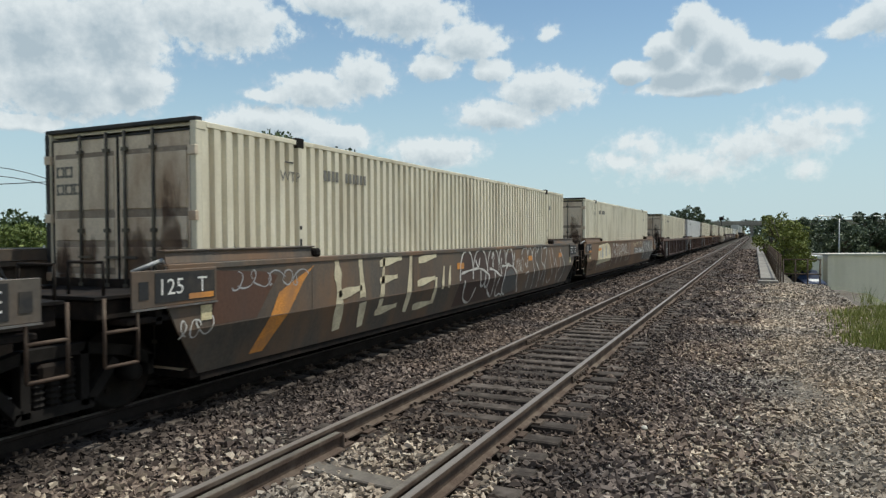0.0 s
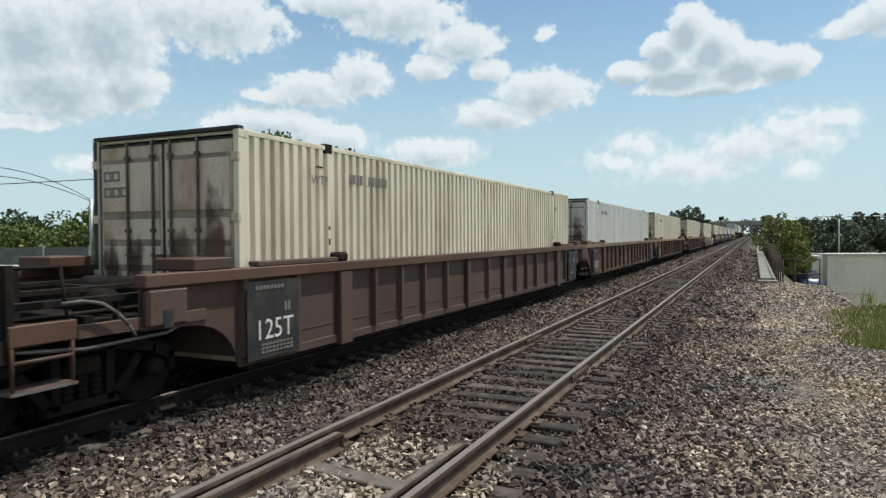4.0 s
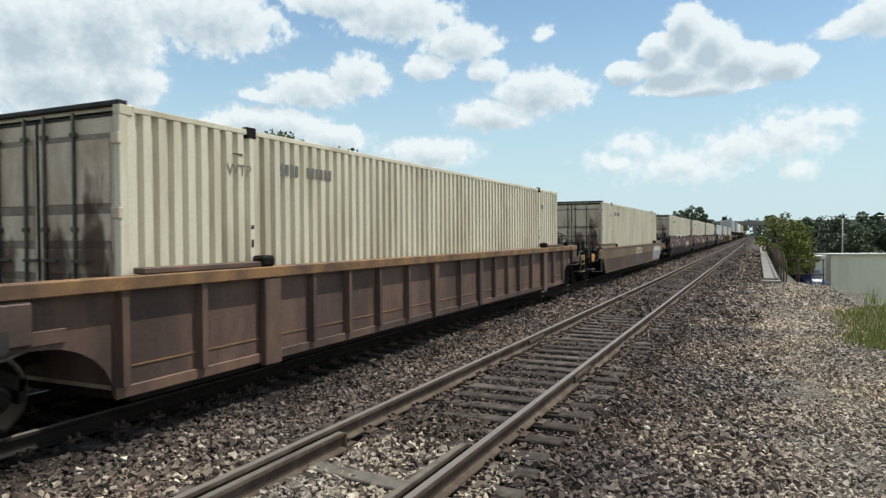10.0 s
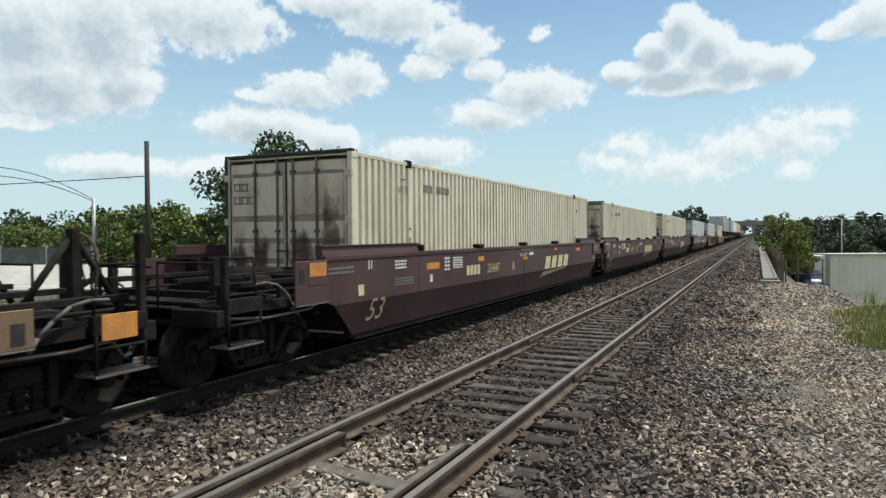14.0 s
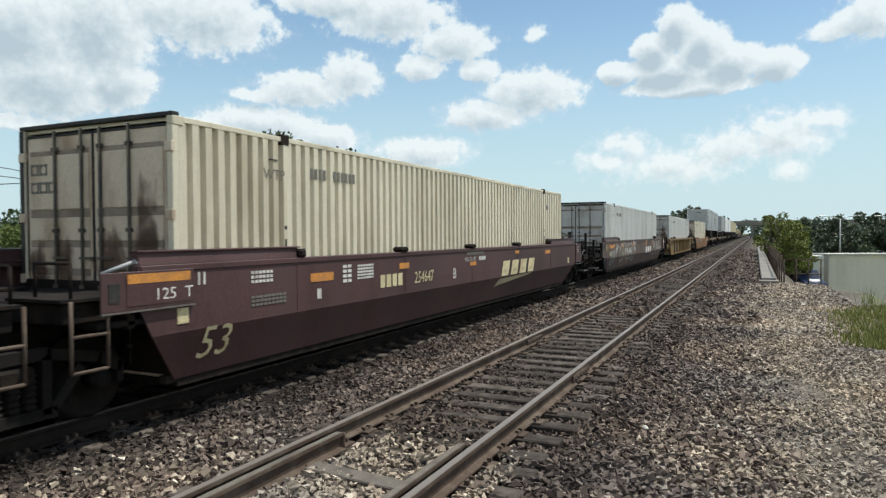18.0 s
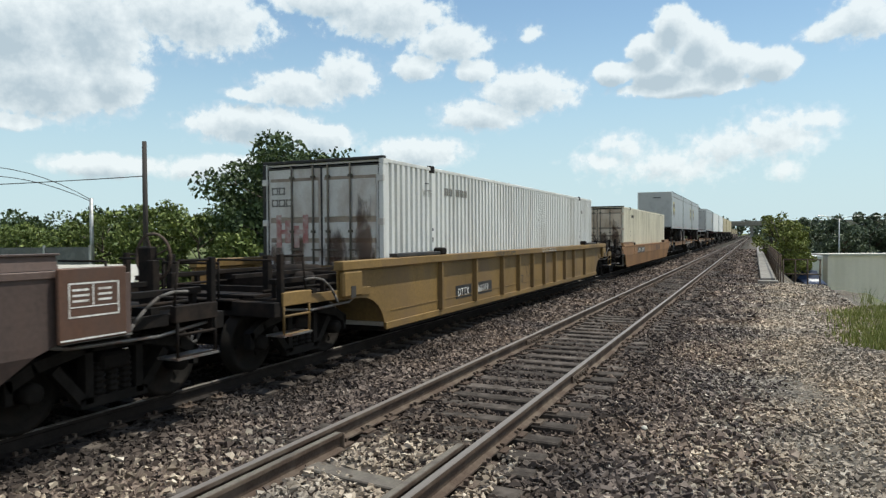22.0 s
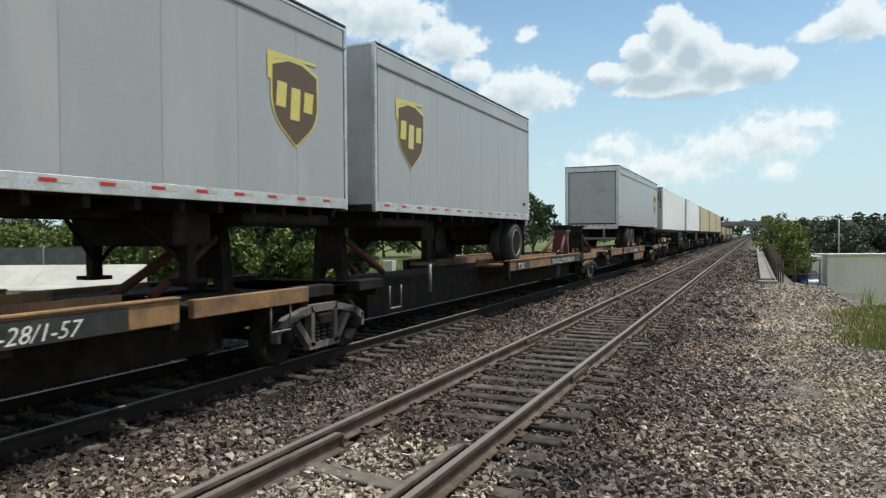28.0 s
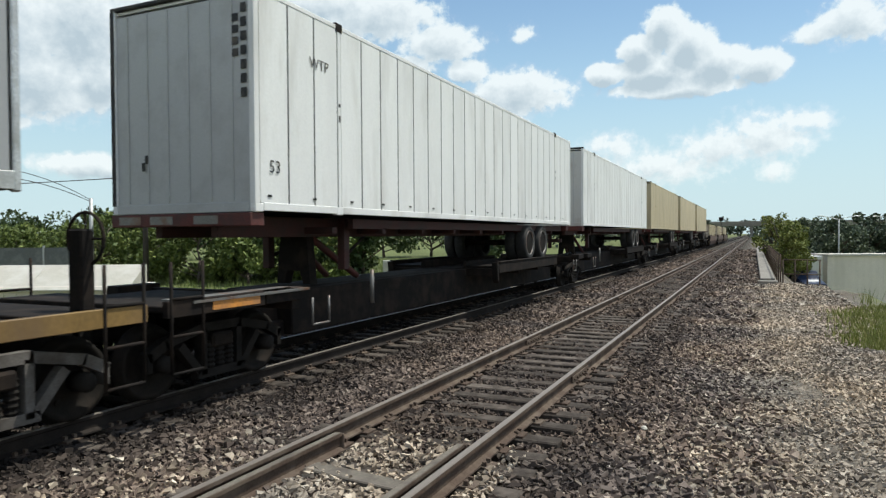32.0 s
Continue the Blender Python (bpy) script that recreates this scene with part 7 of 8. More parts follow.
# block letters on the grey-brown car
blocks(C["a"], 0, M["spray_c"], [(2.62, 0.45, 2.55, 1.2, 0.24), (3.3, 0.42, 3.15, 1.5, 0.2), (2.55, 1.2, 2.5, 1.5, 0.2), (2.55, 0.98, 3.2, 1.05, 0.16),
                                 (3.75, 1.12, 4.35, 1.16, 0.13), (3.8, 0.6, 3.9, 1.5, 0.14), (3.75, 1.40, 4.5, 1.47, 0.14), (3.7, 0.6, 4.4, 0.66, 0.14),
                                 (4.75, 0.5, 4.85, 1.5, 0.18), (5.15, 1.4, 5.9, 1.47, 0.14), (5.1, 0.98, 5.85, 1.05, 0.14), (5.85, 0.55, 5.9, 1.05, 0.15), (5.05, 0.55, 5.85, 0.58, 0.14), (6.2, 0.8, 6.25, 1.25, 0.12), (6.5, 0.8, 6.55, 1.25, 0.12)])
part("graffiti", patch(bmesh.new(), [(0.75, 0.4), (1.0, 0.4), (1.75, 1.3), (1.95, 1.45), (1.2, 1.15)], side_x, 0.004), M["orange"], C["a"], "orange spray-painted wedge")
part("graffiti", patch(bmesh.new(), [(0.0, 0.86), (0.75, 0.86), (1.2, 1.4), (0.0, 1.48)], side_x, 0.003), M["redbrown"], C["a"], "rust-brown sprayed field")
strokes(C["a"], 0.3, 1.7, 1.2, 1.45, M["spray_g"], 3, 6, 0.022)
part("graffiti", patch(bmesh.new(), [(6.9, 0.36), (10.9, 0.36), (10.6, 1.0), (10.3, 1.45), (7.2, 1.52)], side_x, 0.003), M["darkbrown"], C["a"], "dull brown sprayed field")
part("graffiti", patch(bmesh.new(), [(9.85, 0.36), (10.95, 0.4), (10.75, 0.78), (10.3, 1.02), (9.95, 1.0), (9.8, 0.7)], side_x, 0.005), M["spray_d"], C["a"], "dark grey sprayed letter")
sprayed(C["a"], M["spray_w"], 0.06, [arch(7.05, 7.75, 0.9, 1.52), arch(7.75, 8.6, 0.98, 1.53), arch(8.62, 9.38, 1.0, 1.54), arch(9.4, 9.84, 1.15, 1.53), arch(9.88, 10.4, 1.08, 1.52), [(10.4, 1.06), (10.48, 1.2), (10.53, 1.4)],
                                     [(7.1, 1.05), (7.6, 1.1), (8.16, 1.11), (8.55, 1.0), (8.73, 0.91), (8.72, 0.75), (8.6, 0.66), (8.5, 0.75), (8.5, 1.02)], [(8.74, 1.08), (9.1, 1.02), (9.54, 0.87), (9.5, 1.1), (9.57, 1.3)],
                                     [(8.2, 1.1), (8.22, 0.8), (8.36, 0.69), (8.5, 0.8)], [(8.72, 0.9), (8.75, 0.6), (9.1, 0.38)], [(9.1, 1.0), (9.14, 0.7), (9.16, 0.4)], [(9.45, 0.83), (9.36, 0.55), (9.48, 0.38), (9.7, 0.42), (9.9, 0.36)],
                                     [(9.6, 1.1), (9.85, 1.1), (10.12, 1.14), (9.88, 1.02), (9.78, 0.7), (9.87, 0.45), (10.1, 0.36)], [(10.11, 1.09), (10.4, 1.05), (10.72, 0.85), (10.86, 0.6), (11.1, 0.36)], [(7.3, 0.9), (7.4, 0.5), (7.8, 0.4), (8.0, 0.7)],
                                     [(8.9, 1.3), (8.97, 1.45), (9.05, 1.3)], [(8.96, 1.1), (8.98, 1.3)], [(7.9, 1.3), (8.05, 1.15), (8.15, 1.35)]], "tall looping graffiti outlines in white paint")
sprayed(C["a"], M["spray_w"], 0.045, [[(11.1, 1.34), (11.25, 1.48), (11.5, 1.5), (11.62, 1.3), (11.6, 0.98)], [(11.62, 1.3), (11.76, 1.5), (11.95, 1.42), (12.1, 1.1), (12.3, 0.7), (12.33, 0.36)], [(12.0, 1.3), (12.2, 1.5), (12.4, 1.45), (12.3, 1.2), (12.55, 0.95), (12.8, 0.7), (12.85, 0.36)],
                                      [(12.5, 1.35), (12.7, 1.52), (12.95, 1.45), (12.9, 1.1), (13.2, 0.95)], [(13.1, 1.45), (13.42, 1.46), (13.35, 1.15), (13.2, 0.95), (13.09, 0.55)], [(13.2, 0.95), (13.4, 0.7), (13.45, 0.36)], [(13.75, 1.4), (13.9, 1.0), (14.17, 0.62), (13.95, 0.4), (13.75, 0.5)],
                                      [(14.0, 1.45), (14.2, 1.1), (14.3, 0.9)], [(14.36, 1.14), (14.6, 0.8), (14.85, 0.36)], [(14.9, 1.2), (15.0, 0.9), (14.8, 0.7)], [(14.95, 1.4), (15.4, 1.0), (15.5, 0.6), (15.2, 0.36)], [(11.45, 0.8), (11.75, 0.83), (11.8, 0.4)], [(11.4, 1.1), (11.55, 0.95)]], "thin tall graffiti outlines in white paint")
strokes(C["a"], 10.75, 11.25, 0.8, 1.25, M["spray_w"], 41, 3, 0.035)
strokes(C["a"], -0.5, 0.0, 0.75, 1.0, M["spray_w"], 6, 3, 0.022)
for y in (6.9, 11.7, 14.8):
    part("reflector", B((1.502, 1.506, y, y + 0.35, 1.15, 1.28)), M["orange"], C["a"], "orange reflective strip")
# looping graffiti on the tan-brown car
text("53", 0.64, M["lett_k"], C["b"], side_x(0.48) + 0.012, 0.05, 0.48, slant=0.15, label="black numerals", tilt=-16.7)
part("graffiti", patch(bmesh.new(), [(1.2, 0.66), (3.9, 0.74), (3.8, 1.3), (3.3, 1.5), (1.5, 1.46)], side_x, 0.004), M["spray_c"], C["b"], "cream spray-painted field")
blocks(C["b"], 0, M["spray_g"], [(1.5, 1.25, 1.95, 1.3, 0.16), (1.75, 0.95, 1.72, 1.28, 0.1), (2.2, 0.9, 2.2, 1.35, 0.3), (2.9, 0.95, 2.95, 1.4, 0.28), (3.5, 1.0, 3.5, 1.2, 0.15)])
part("graffiti", patch(bmesh.new(), [(1.4, 1.2), (1.95, 1.22), (1.95, 1.32), (1.4, 1.3)], side_x, 0.009), M["orange"], C["b"], "orange block")
throwup(C["b"], 4.2, 8.8, 0.42, 1.5, M["spray_w"], 9, 4, 0.045)
strokes(C["b"], 5.0, 8.0, 0.95, 1.4, M["spray_w"], 8, 5, 0.035)
part("number_ground", patch(bmesh.new(), [(9.94, 0.855), (12.9, 0.855), (12.85, 1.15), (9.94, 1.17)], side_x, 0.003), M["spray_d"], C["b"], "dark ground behind the number")
text("DTTX", 0.36, M["lett_w"], C["b"], 1.508, 10.08, 0.875, slant=0.3, stretch=1.08, label="white slanted lettering")
text("76669", 0.36, M["lett_w"], C["b"], 1.508, 11.45, 0.875, slant=0.3, stretch=1.12, label="white slanted numerals")
part("graffiti", patch(bmesh.new(), [(12.72, 0.92), (12.98, 0.37), (16.38, 0.36), (16.78, 1.0), (16.7, 1.5), (13.6, 1.52), (12.95, 1.4)], side_x, 0.004), M["spray_d"], C["b"], "dark grey sprayed field")
sprayed(C["b"], M["spray_w"], 0.055, [[(13.2, 1.43), (12.9, 1.32), (12.76, 1.08), (12.95, 0.92), (13.2, 0.98)], [(14.1, 0.44), (13.98, 0.9), (13.92, 1.3), (14.12, 1.4), (14.36, 1.22), (14.18, 1.0), (14.3, 0.75), (14.5, 0.42)],
                                      [(14.52, 1.42), (14.66, 0.95), (15.03, 0.41)], [(14.78, 1.42), (14.82, 1.0), (14.66, 0.92)], [(15.35, 0.38), (15.66, 0.62), (15.52, 1.15), (15.22, 1.45), (15.06, 1.2), (15.18, 0.95), (15.32, 1.1), (15.28, 1.35)],
                                      [(15.72, 0.5), (16.05, 0.42), (16.12, 0.95), (15.85, 1.22)], [(16.1, 0.92), (16.36, 1.12), (16.45, 1.2)], [(16.5, 1.5), (16.66, 1.1), (16.84, 0.72)]], "white graffiti letters over a grey field")
blocks(C["b"], 0, M["spray_w"], [(13.46, 1.05, 13.54, 1.44, 0.13), (13.3, 0.5, 13.5, 0.75, 0.14), (14.0, 1.2, 14.16, 1.42, 0.12), (14.95, 0.45, 14.92, 0.85, 0.09), (15.2, 1.05, 15.22, 1.4, 0.12), (16.02, 0.5, 16.18, 0.9, 0.16), (15.95, 1.45, 16.0, 1.5, 0.12)])
sprayed(C["b"], M["spray_w"], 0.045, [[(12.7, 0.8), (12.95, 1.1), (12.75, 1.1), (13.05, 0.9), (12.9, 0.75)], [(13.1, 0.6), (13.15, 0.9), (13.4, 0.75), (13.45, 0.62), (13.2, 0.6), (13.25, 0.8)]])
strokes(C["b"], 9.7, 10.65, 1.24, 1.38, M["spray_c"], 50, 4, 0.03)
strokes(C["b"], 10.78, 11.52, 1.31, 1.44, M["spray_c"], 51, 4, 0.03)
strokes(C["b"], 11.84, 12.57, 1.32, 1.47, M["spray_c"], 52, 4, 0.03)
strokes(C["b"], 1.2, 3.4, 0.45, 0.68, M["spray_g"], 11, 6, 0.02)
# ribbed cars
for key in "cde":
    pn = part("data_panel", B((1.530, 1.536, -0.15, 0.86, 0.34, 1.3), bevel=0.002), M["black"], C[key], "black panel with white stencils")
    text("125T", 0.36, M["lett_w"], pn, 1.540, -0.02, 0.58, label="white numerals")
    bars(pn, 0.0, 1.2, 8, 0.05, M["lett_g"], plane=flat(1.537), gap=0.02)
    bars(pn, 0.1, 0.5, 9, 0.03, M["lett_g"], plane=flat(1.537), gap=0.02, rows=3)
    bars(pn, 0.55, 0.9, 2, 0.12, M["lett_g"], plane=flat(1.537), gap=0.02)
for key in "cd":
    pn = part("data_panel", B((1.530, 1.536, 15.25, 16.25, 0.34, 1.3), bevel=0.002), M["black"], C[key], "black panel with white stencils")
    text("53", 0.2, M["lett_w"], pn, 1.540, 15.85, 0.92, label="white numerals")
    bars(pn, 15.4, 0.62, 6, 0.04, M["lett_g"], plane=flat(1.537), gap=0.02, rows=2)
    part("notice", B((1.426, 1.43, 16.45, 16.6, 0.62, 0.85)), M["lett_w"], C[key], "small white notice plate")
text("DTTX", 0.27, M["lett_w"], C["e"], 1.428, 11.06, 0.86, stretch=0.85, label="white lettering")
text("785799", 0.27, M["lett_w"], C["e"], 1.428, 11.96, 0.84, stretch=0.9, label="white numerals")
part("data_panel", B((1.421, 1.424, 11.91, 12.82, 0.78, 1.12), (1.421, 1.424, 11.03, 11.76, 0.78, 1.12)), M["black"], C["e"])
part("hanging_strap", T([(1.54, 5.3, 1.33), (1.54, 5.5, 0.95), (1.54, 5.9, 0.9)], r=0.03), M["rubber"], C["d"], "loose black strap")
text("466019", 0.23, M["lett_w"], C["l"], 1.43, 3.92, 0.58, label="white numerals")
part("data_panel", B((1.421, 1.425, 3.85, 4.85, 0.53, 0.8)), M["black"], C["l"], "black number panel")
part("data_panel", B((1.421, 1.425, 2.75, 3.6, 0.53, 0.8)), M["black"], C["l"], "black number panel")
text("DTTX", 0.23, M["lett_w"], C["l"], 1.43, 2.85, 0.58, label="white lettering")
text("53", 0.3, M["lett_k"], C["l"], 1.426, 6.95, 0.58, label="black numerals")
strokes(C["l"], 4.9, 6.3, 1.36, 1.46, M["lett_k"], 14, 9, 0.025, flat(1.534))
strokes(C["l"], 8.6, 10.2, 1.36, 1.46, M["spray_w"], 15, 7, 0.02, flat(1.534))
strokes(C["l"], 7.3, 8.2, 0.7, 1.1, M["lett_k"], 16, 4, 0.02, flat(1.423))
# silver bubbles on the ochre car
part("lower_band", patch(bmesh.new(), [(0.0, 0.33), (16.1, 0.33), (16.3, 0.846), (-0.3, 0.846)], low_side_x, 0.003), M["umber"], C["g"], "dark brown lower band")
part("graffiti", patch(bmesh.new(), [(7.12, 0.845), (9.0, 0.85), (9.0, 1.1), (8.85, 1.2), (7.3, 1.22), (7.14, 1.12)], low_side_x, 0.005), M["tan"], C["g"], "cream sprayed letter tops")
part("graffiti", patch(bmesh.new(), [(7.05, 0.34), (8.75, 0.36), (9.02, 0.6), (9.0, 0.842), (7.1, 0.842)], low_side_x, 0.005), M["spray_s"], C["g"], "silver sprayed letter feet")
sprayed(C["g"], M["lett_k"], 0.035, [arch(7.16, 7.58, 1.0, 1.23), arch(7.58, 7.93, 0.88, 1.23), arch(7.93, 8.28, 0.88, 1.22), arch(8.28, 8.61, 0.88, 1.23), arch(8.61, 9.0, 0.86, 1.24),
                                     [(7.16, 1.0), (7.5, 0.98), (8.2, 1.0), (9.08, 1.02)], [(7.3, 0.85), (7.5, 0.86), (7.55, 0.72), (7.35, 0.6), (7.4, 0.48), (7.7, 0.42)],
                                     [(7.9, 0.85), (7.86, 0.7), (7.95, 0.5), (7.85, 0.4)], [(8.3, 0.85), (8.22, 0.7), (8.45, 0.68)], [(8.24, 0.68), (8.35, 0.5), (8.25, 0.38)], [(8.6, 0.85), (8.58, 0.6), (8.45, 0.4)],
                                     [(8.05, 0.92), (8.06, 0.98)], [(8.44, 0.95), (8.45, 1.05)], [(8.8, 0.95), (8.8, 1.08)]], "black outlines of bubble letters", plane=low_side_x)
sprayed(C["g"], M["spray_d"], 0.08, [arch(9.55, 10.12, 0.86, 1.17)], "faded grey hoop", plane=low_side_x)
part("graffiti", patch(bmesh.new(), [(13.35, 0.34), (16.2, 0.34), (16.35, 0.842), (13.15, 0.842)], low_side_x, 0.005), M["spray_g"], C["g"], "silver sprayed letter feet")
part("graffiti", patch(bmesh.new(), [(13.3, 0.85), (16.3, 0.85), (16.3, 1.05), (15.4, 1.12), (14.6, 1.06), (14.0, 1.15), (13.6, 1.08)], low_side_x, 0.005), M["spray_w"], C["g"], "white sprayed letter tops")
sprayed(C["g"], M["lett_k"], 0.035, [[(13.2, 0.8), (13.4, 1.02), (13.8, 1.16), (14.1, 1.12), (14.15, 1.04), (14.5, 1.14), (14.7, 1.04), (15.2, 1.16), (15.5, 1.05), (15.9, 1.14), (16.3, 1.05)], [(13.75, 1.26), (14.0, 1.28), (14.3, 1.22)]], "black outlines of bubble letters", plane=low_side_x)
sprayed(C["g"], M["spray_w"], 0.03, [[(13.85, 0.42), (14.6, 0.5), (15.7, 0.45)]], plane=low_side_x)
# maroon cars
for key, let, lx in (("h", "A", 7.0), ("i", "C", 7.1), ("j", "B", 7.0)):
    text("53", 0.54, M["lett_y"], C[key], side_x(0.5) + 0.012, 0.15, 0.5, slant=0.15, label="yellow numerals", tilt=-16.7)
    text(let, 0.3, M["lett_w"], C[key], 1.506, lx, 0.98, label="white letter")
    text("254647", 0.29, M["lett_y"], C[key], 1.506, 5.3, 1.0, slant=0.1, stretch=0.9, label="yellow numerals")
    bars(C[key], 4.1, 1.0, 4, 0.21, M["lett_y"], wide=0.15, gap=0.05)
    slanted_logo(C[key], 9.85, M["lett_y"], M["tan"])
    part("reflector", B((1.502, 1.506, 2.2, 2.75, 1.22, 1.34)), M["orange"], C[key], "orange reflective strip")
    part("reflector", B((1.502, 1.506, 4.75, 5.1, 1.28, 1.38), (1.502, 1.506, 7.9, 8.25, 1.2, 1.28), (1.502, 1.506, 10.9, 11.2, 1.38, 1.45), (1.502, 1.506, 13.6, 14.1, 1.3, 1.4)), M["orange"], C[key], "orange reflective strips")
    bars(C[key], 1.0, 1.40, 6, 0.035, M["lett_w"], wide=0.05, gap=0.02, rows=3)
    bars(C[key], 3.0, 1.38, 2, 0.045, M["lett_w"], wide=0.10, rows=4)
    bars(C[key], 3.4, 1.38, 6, 0.03, M["lett_w"], wide=0.07, gap=0.012, rows=5)
    bars(C[key], 7.74, 1.43, 9, 0.07, M["lett_g"], wide=0.08, gap=0.03)
    text("WELL LD LMT", 0.12, M["lett_w"], C[key], 1.506, 7.62, 1.30, stretch=0.82, label="white lettering")
    bars(C[key], 8.42, 1.30, 5, 0.085, M["lett_w"], wide=0.06, gap=0.02)
    if key == "h":
        part("data_patch", B((W - 0.001, W + 0.002, -1.44, -1.05, 1.30, 1.49)), M["orange"], C[key], "orange patch")
        bars(C[key], -0.95, 1.36, 8, 0.04, M["lett_g"], wide=0.07, gap=0.015, rows=2)
    else:
        part("data_patch", B((W - 0.001, W + 0.002, -0.80, 0.0, 1.40, 1.495)), M["orange"], C[key], "orange patch")
        text("125  T", 0.17, M["lett_w"], C[key], W, -0.48, 1.22, stretch=1.15, label="white numerals")
    bars(C[key], 0.14, 1.33, 2, 0.14, M["lett_w"], wide=0.03, gap=0.05)
    bars(C[key], 1.0, 1.1, 9, 0.03, M["lett_g"], wide=0.06, gap=0.015, rows=3)
    bars(C[key], 2.35, 0.98, 1, 0.14, M["lett_w"], wide=0.1)
    for y in (4.75, 7.9, 11.0):
        part("hood", B((1.36, 1.54, y, y + 0.3, 1.572, 1.66), bevel=0.03), M["under"], C[key])
part("reflector_plate", B((1.492, 1.5, -2.9, -2.45, 0.86, 1.13), bevel=0.004), M["orange"], C["g"], "orange plate on the end sill")
part("reflector_plate", B((1.492, 1.5, L53 + 2.42, L53 + 2.82, 0.88, 1.13), bevel=0.004), M["orange"], C["g"], "orange plate on the end sill")
part("tall_post", B((1.38, 1.44, -2.98, -2.9, 0.9, 1.88), bevel=0.006), M["plank"], C["g"], "upright grey post")
# plum car
text("53", 0.56, M["lett_k"], C["k"], side_x(0.58) + 0.016, 0.1, 0.58, slant=0.12, label="black numerals", tilt=-16.7)
part("stencil_ground", patch(bmesh.new(), [(0.02, 0.50), (0.35, 0.48), (1.05, 0.66), (0.98, 1.0), (0.92, 1.19), (0.05, 1.13)], side_x, 0.003), M["concrete"], C["k"], "pale worn patch behind the numerals")
part("graffiti", patch(bmesh.new(), [(-0.98, 1.15), (-0.78, 1.15), (-0.78, 1.43), (-0.98, 1.43)], side_x, 0.004), M["lett_y"], C["k"], "yellow reflective square")
part("graffiti", patch(bmesh.new(), [(-0.76, 1.19), (-0.04, 1.25), (-0.04, 1.42), (-0.76, 1.40)], side_x, 0.004), M["deck"], C["k"], "rusty orange streak")
part("graffiti", patch(bmesh.new(), [(-0.02, 1.22), (0.89, 1.29), (0.89, 1.42), (-0.02, 1.31)], side_x, 0.006), M["orange"], C["k"], "orange reflective strip")
sprayed(C["k"], M["spray_w"], 0.05, [[(1.1, 1.05), (1.3, 1.3), (1.45, 1.42), (1.5, 1.2), (1.3, 1.0), (1.2, 0.9)], [(1.5, 1.1), (1.75, 1.3), (2.0, 1.25), (2.15, 1.0), (2.2, 1.3)], [(1.15, 1.25), (1.3, 1.1), (1.4, 1.3)]], "white graffiti scrawl")
text("DTTX 645694", 0.34, M["lett_w"], C["k"], 1.509, 3.3, 0.94, slant=0.1, stretch=1.05, label="white lettering")
part("graffiti", patch(bmesh.new(), [(2.2, 0.42), (2.6, 0.36), (6.0, 0.5), (5.9, 1.5), (2.35, 1.5)], side_x, 0.003), M["greybrown"], C["k"], "grey sprayed field")
throwup(C["k"], 2.2, 6.2, 0.5, 1.5, M["spray_g"], 30, 5, 0.09)
strokes(C["k"], 5.9, 6.6, 0.95, 1.5, M["spray_w"], 34, 3, 0.09)
part("emblem_ground", patch(bmesh.new(), [(9.8, 0.68), (12.1, 0.74), (12.22, 1.05), (9.85, 1.0)], side_x, 0.003), M["black"], C["k"], "black ground behind the emblem")
for k in range(3):
    a = 9.98 + k * 0.75
    part("emblem_block", patch(bmesh.new(), [(a + 0.02, 0.76), (a + 0.55, 0.77), (a + 0.62, 1.14), (a + 0.09, 1.14)], side_x, 0.006), M["lett_w"], C["k"], "worn white emblem block")
part("crease", patch(bmesh.new(), [(6.1, 1.475), (8.03, 1.345), (8.05, 1.36), (6.1, 1.495)], side_x, 0.004), M["under"], C["k"], "thin dark line across the sheet")
part("crease", patch(bmesh.new(), [(8.03, 1.345), (9.44, 1.455), (9.44, 1.47), (8.03, 1.362)], side_x, 0.004), M["under"], C["k"])
part("reflector", B((1.508, 1.511, 10.11, 10.46, 1.39, 1.52), (1.508, 1.511, 9.9, 10.4, 1.25, 1.335), (1.508, 1.511, 12.45, 12.85, 1.29, 1.37)), M["orange"], C["k"], "orange reflective strips")
part("weld_rust", patch(bmesh.new(), [(6.35, 0.85), (8.6, 0.85), (8.2, 0.872), (7.2, 0.868), (6.5, 0.885)], side_x, 0.006), M["deck"], C["k"], "orange rust along the weld")
throwup(C["k"], 12.6, 16.2, 0.45, 1.5, M["spray_w"], 32, 6, 0.05)
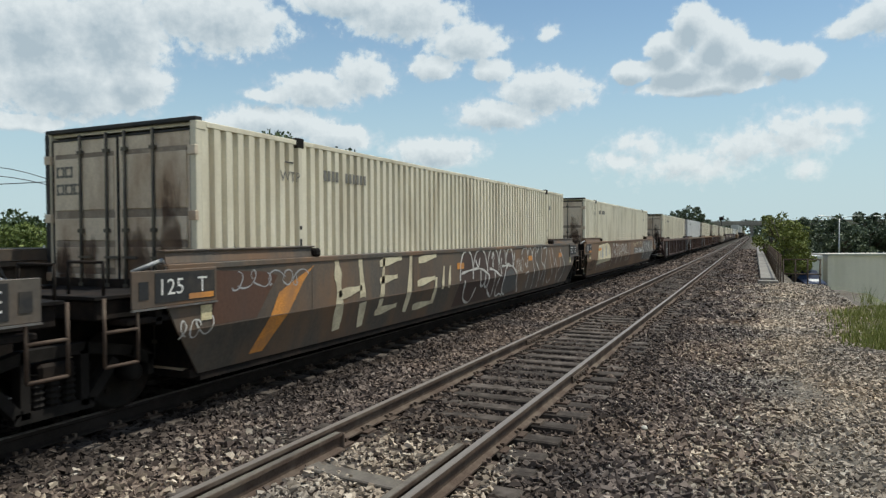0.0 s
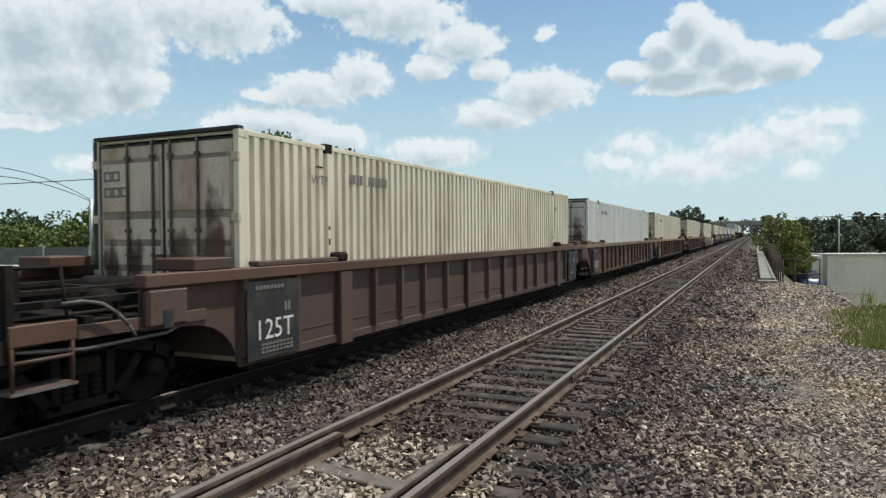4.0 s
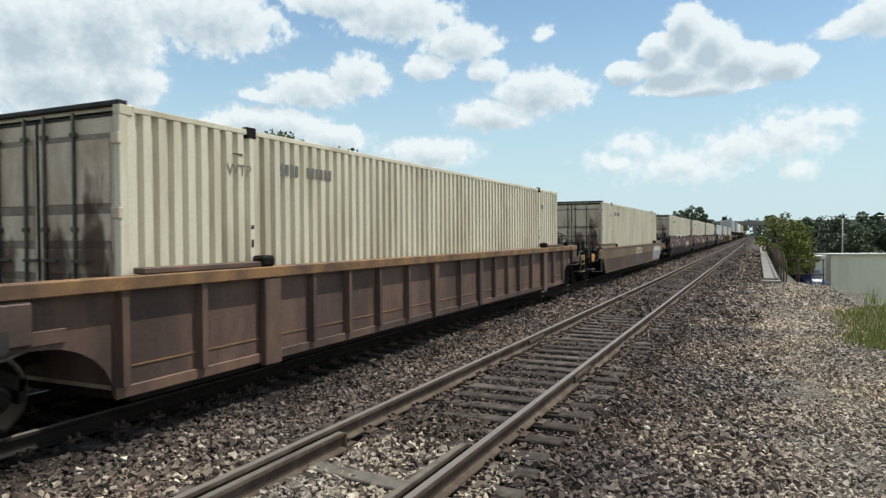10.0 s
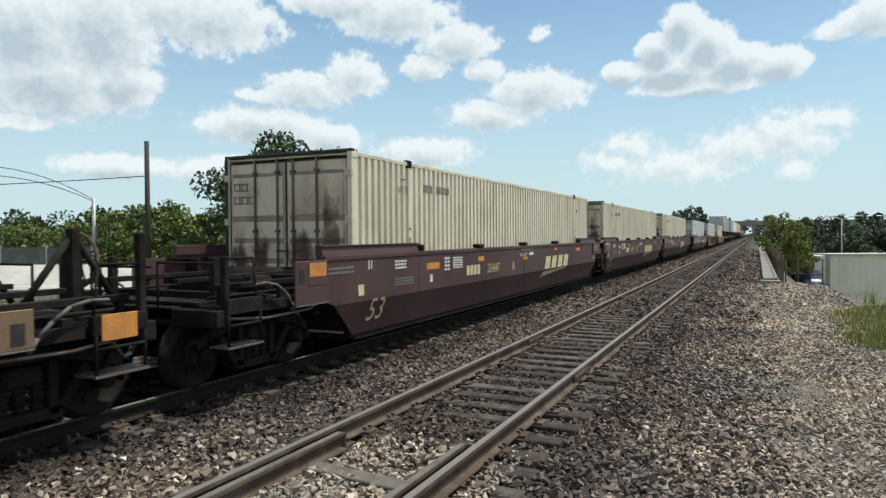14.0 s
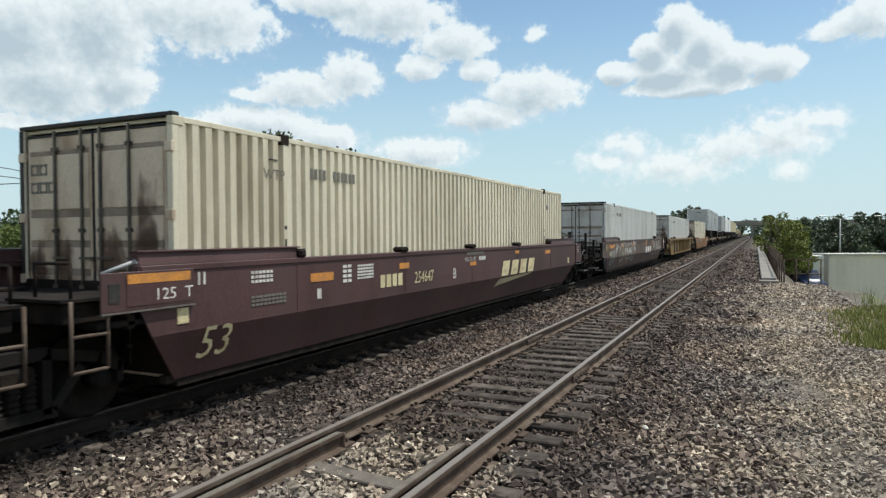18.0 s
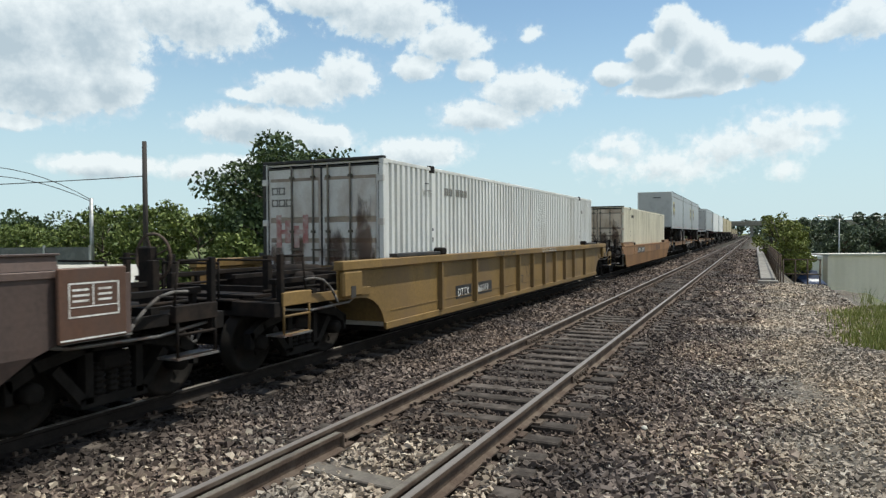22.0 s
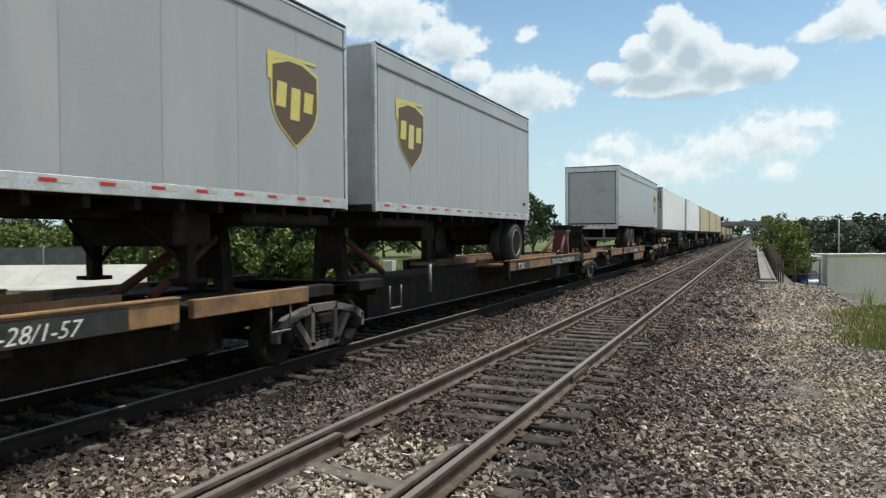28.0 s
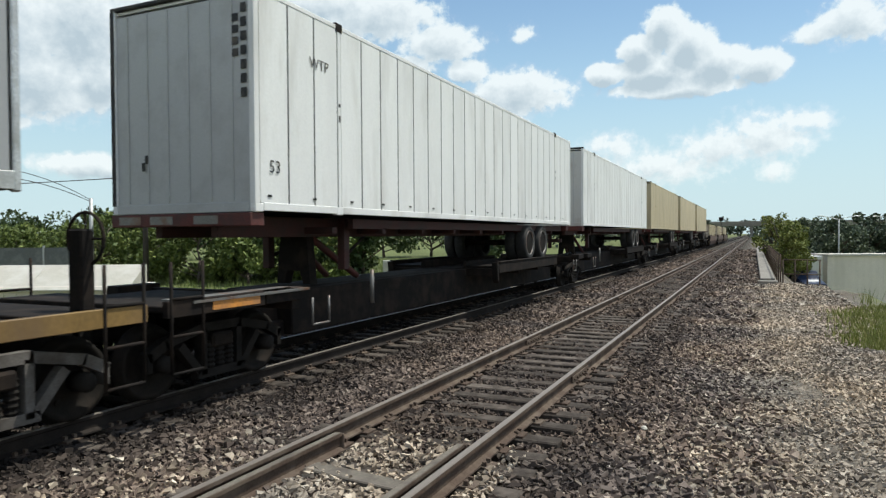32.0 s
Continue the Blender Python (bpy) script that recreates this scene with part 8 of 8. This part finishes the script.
for y in (-0.2, 2.55, 5.35):
    part("reflector", B((1.508, 1.511, y, y + 0.45, 1.28, 1.38)), M["orange"], C["k"], "orange reflective strip")
kp = part("end_panel", B((1.535, 1.57, L53 + 0.96, L53 + 1.67, 0.92, 1.59), bevel=0.012), M["redbrown"], C["k"], "brown end panel with a white-framed data table")
for a, b2, lo, hi in ((1.06, 1.58, 1.44, 1.455), (1.06, 1.58, 1.14, 1.155), (1.06, 1.075, 1.155, 1.44), (1.565, 1.58, 1.155, 1.44), (1.3, 1.312, 1.24, 1.44), (1.06, 1.58, 1.23, 1.24), (0.98, 1.65, 0.94, 0.955)):
    part("table_line", B((1.5705, 1.5725, L53 + a, L53 + b2, lo, hi)), M["lett_w"], kp)
for q in range(3):
    part("marking_bar", B((1.5705, 1.5725, L53 + 1.1, L53 + 1.26, 1.28 + q * 0.05, 1.3 + q * 0.05)), M["lett_w"], kp)
    part("marking_bar", B((1.5705, 1.5725, L53 + 1.36, L53 + 1.5, 1.28 + q * 0.05, 1.3 + q * 0.05)), M["lett_w"], kp)
# amber car
text("DTTX", 0.30, M["lett_w"], C["m"], 1.507, 3.12, 0.91, slant=0.3, stretch=1.08, label="white slanted lettering")
text("470243", 0.30, M["lett_w"], C["m"], 1.507, 4.2, 0.91, slant=0.3, stretch=1.12, label="white slanted numerals")
part("data_patch", B((1.5015, 1.505, 3.0, 5.4, 0.87, 1.16)), M["black"], C["m"])
for k in range(3):
    a = 10.0 + k * 0.68
    part("emblem_block", patch(bmesh.new(), [(a, 0.88), (a + 0.5, 0.88), (a + 0.57, 1.2), (a + 0.07, 1.2)], low_side_x, 0.005), M["redbrown"], C["m"], "faded red emblem block")


# ---- what moves ----
def motions():
    for ob, start in MOVING:
        walk(ob, [(t, pose(TX, start - V * t, 0)) for t in (0, 8, 16, 24, 32)])
    for ws in WHEELS:
        y = ws.location.y
        walk(ws, [(i / 30, pose(0, y, 0.42, math.degrees(V * i / 30 / 0.42) % 360)) for i in range(961)])
    walk(CLOUDS, [(t, pose(0, 0, 0, 0, 0, 2.1 * t / 32)) for t in (0, 16, 32)])


motions()
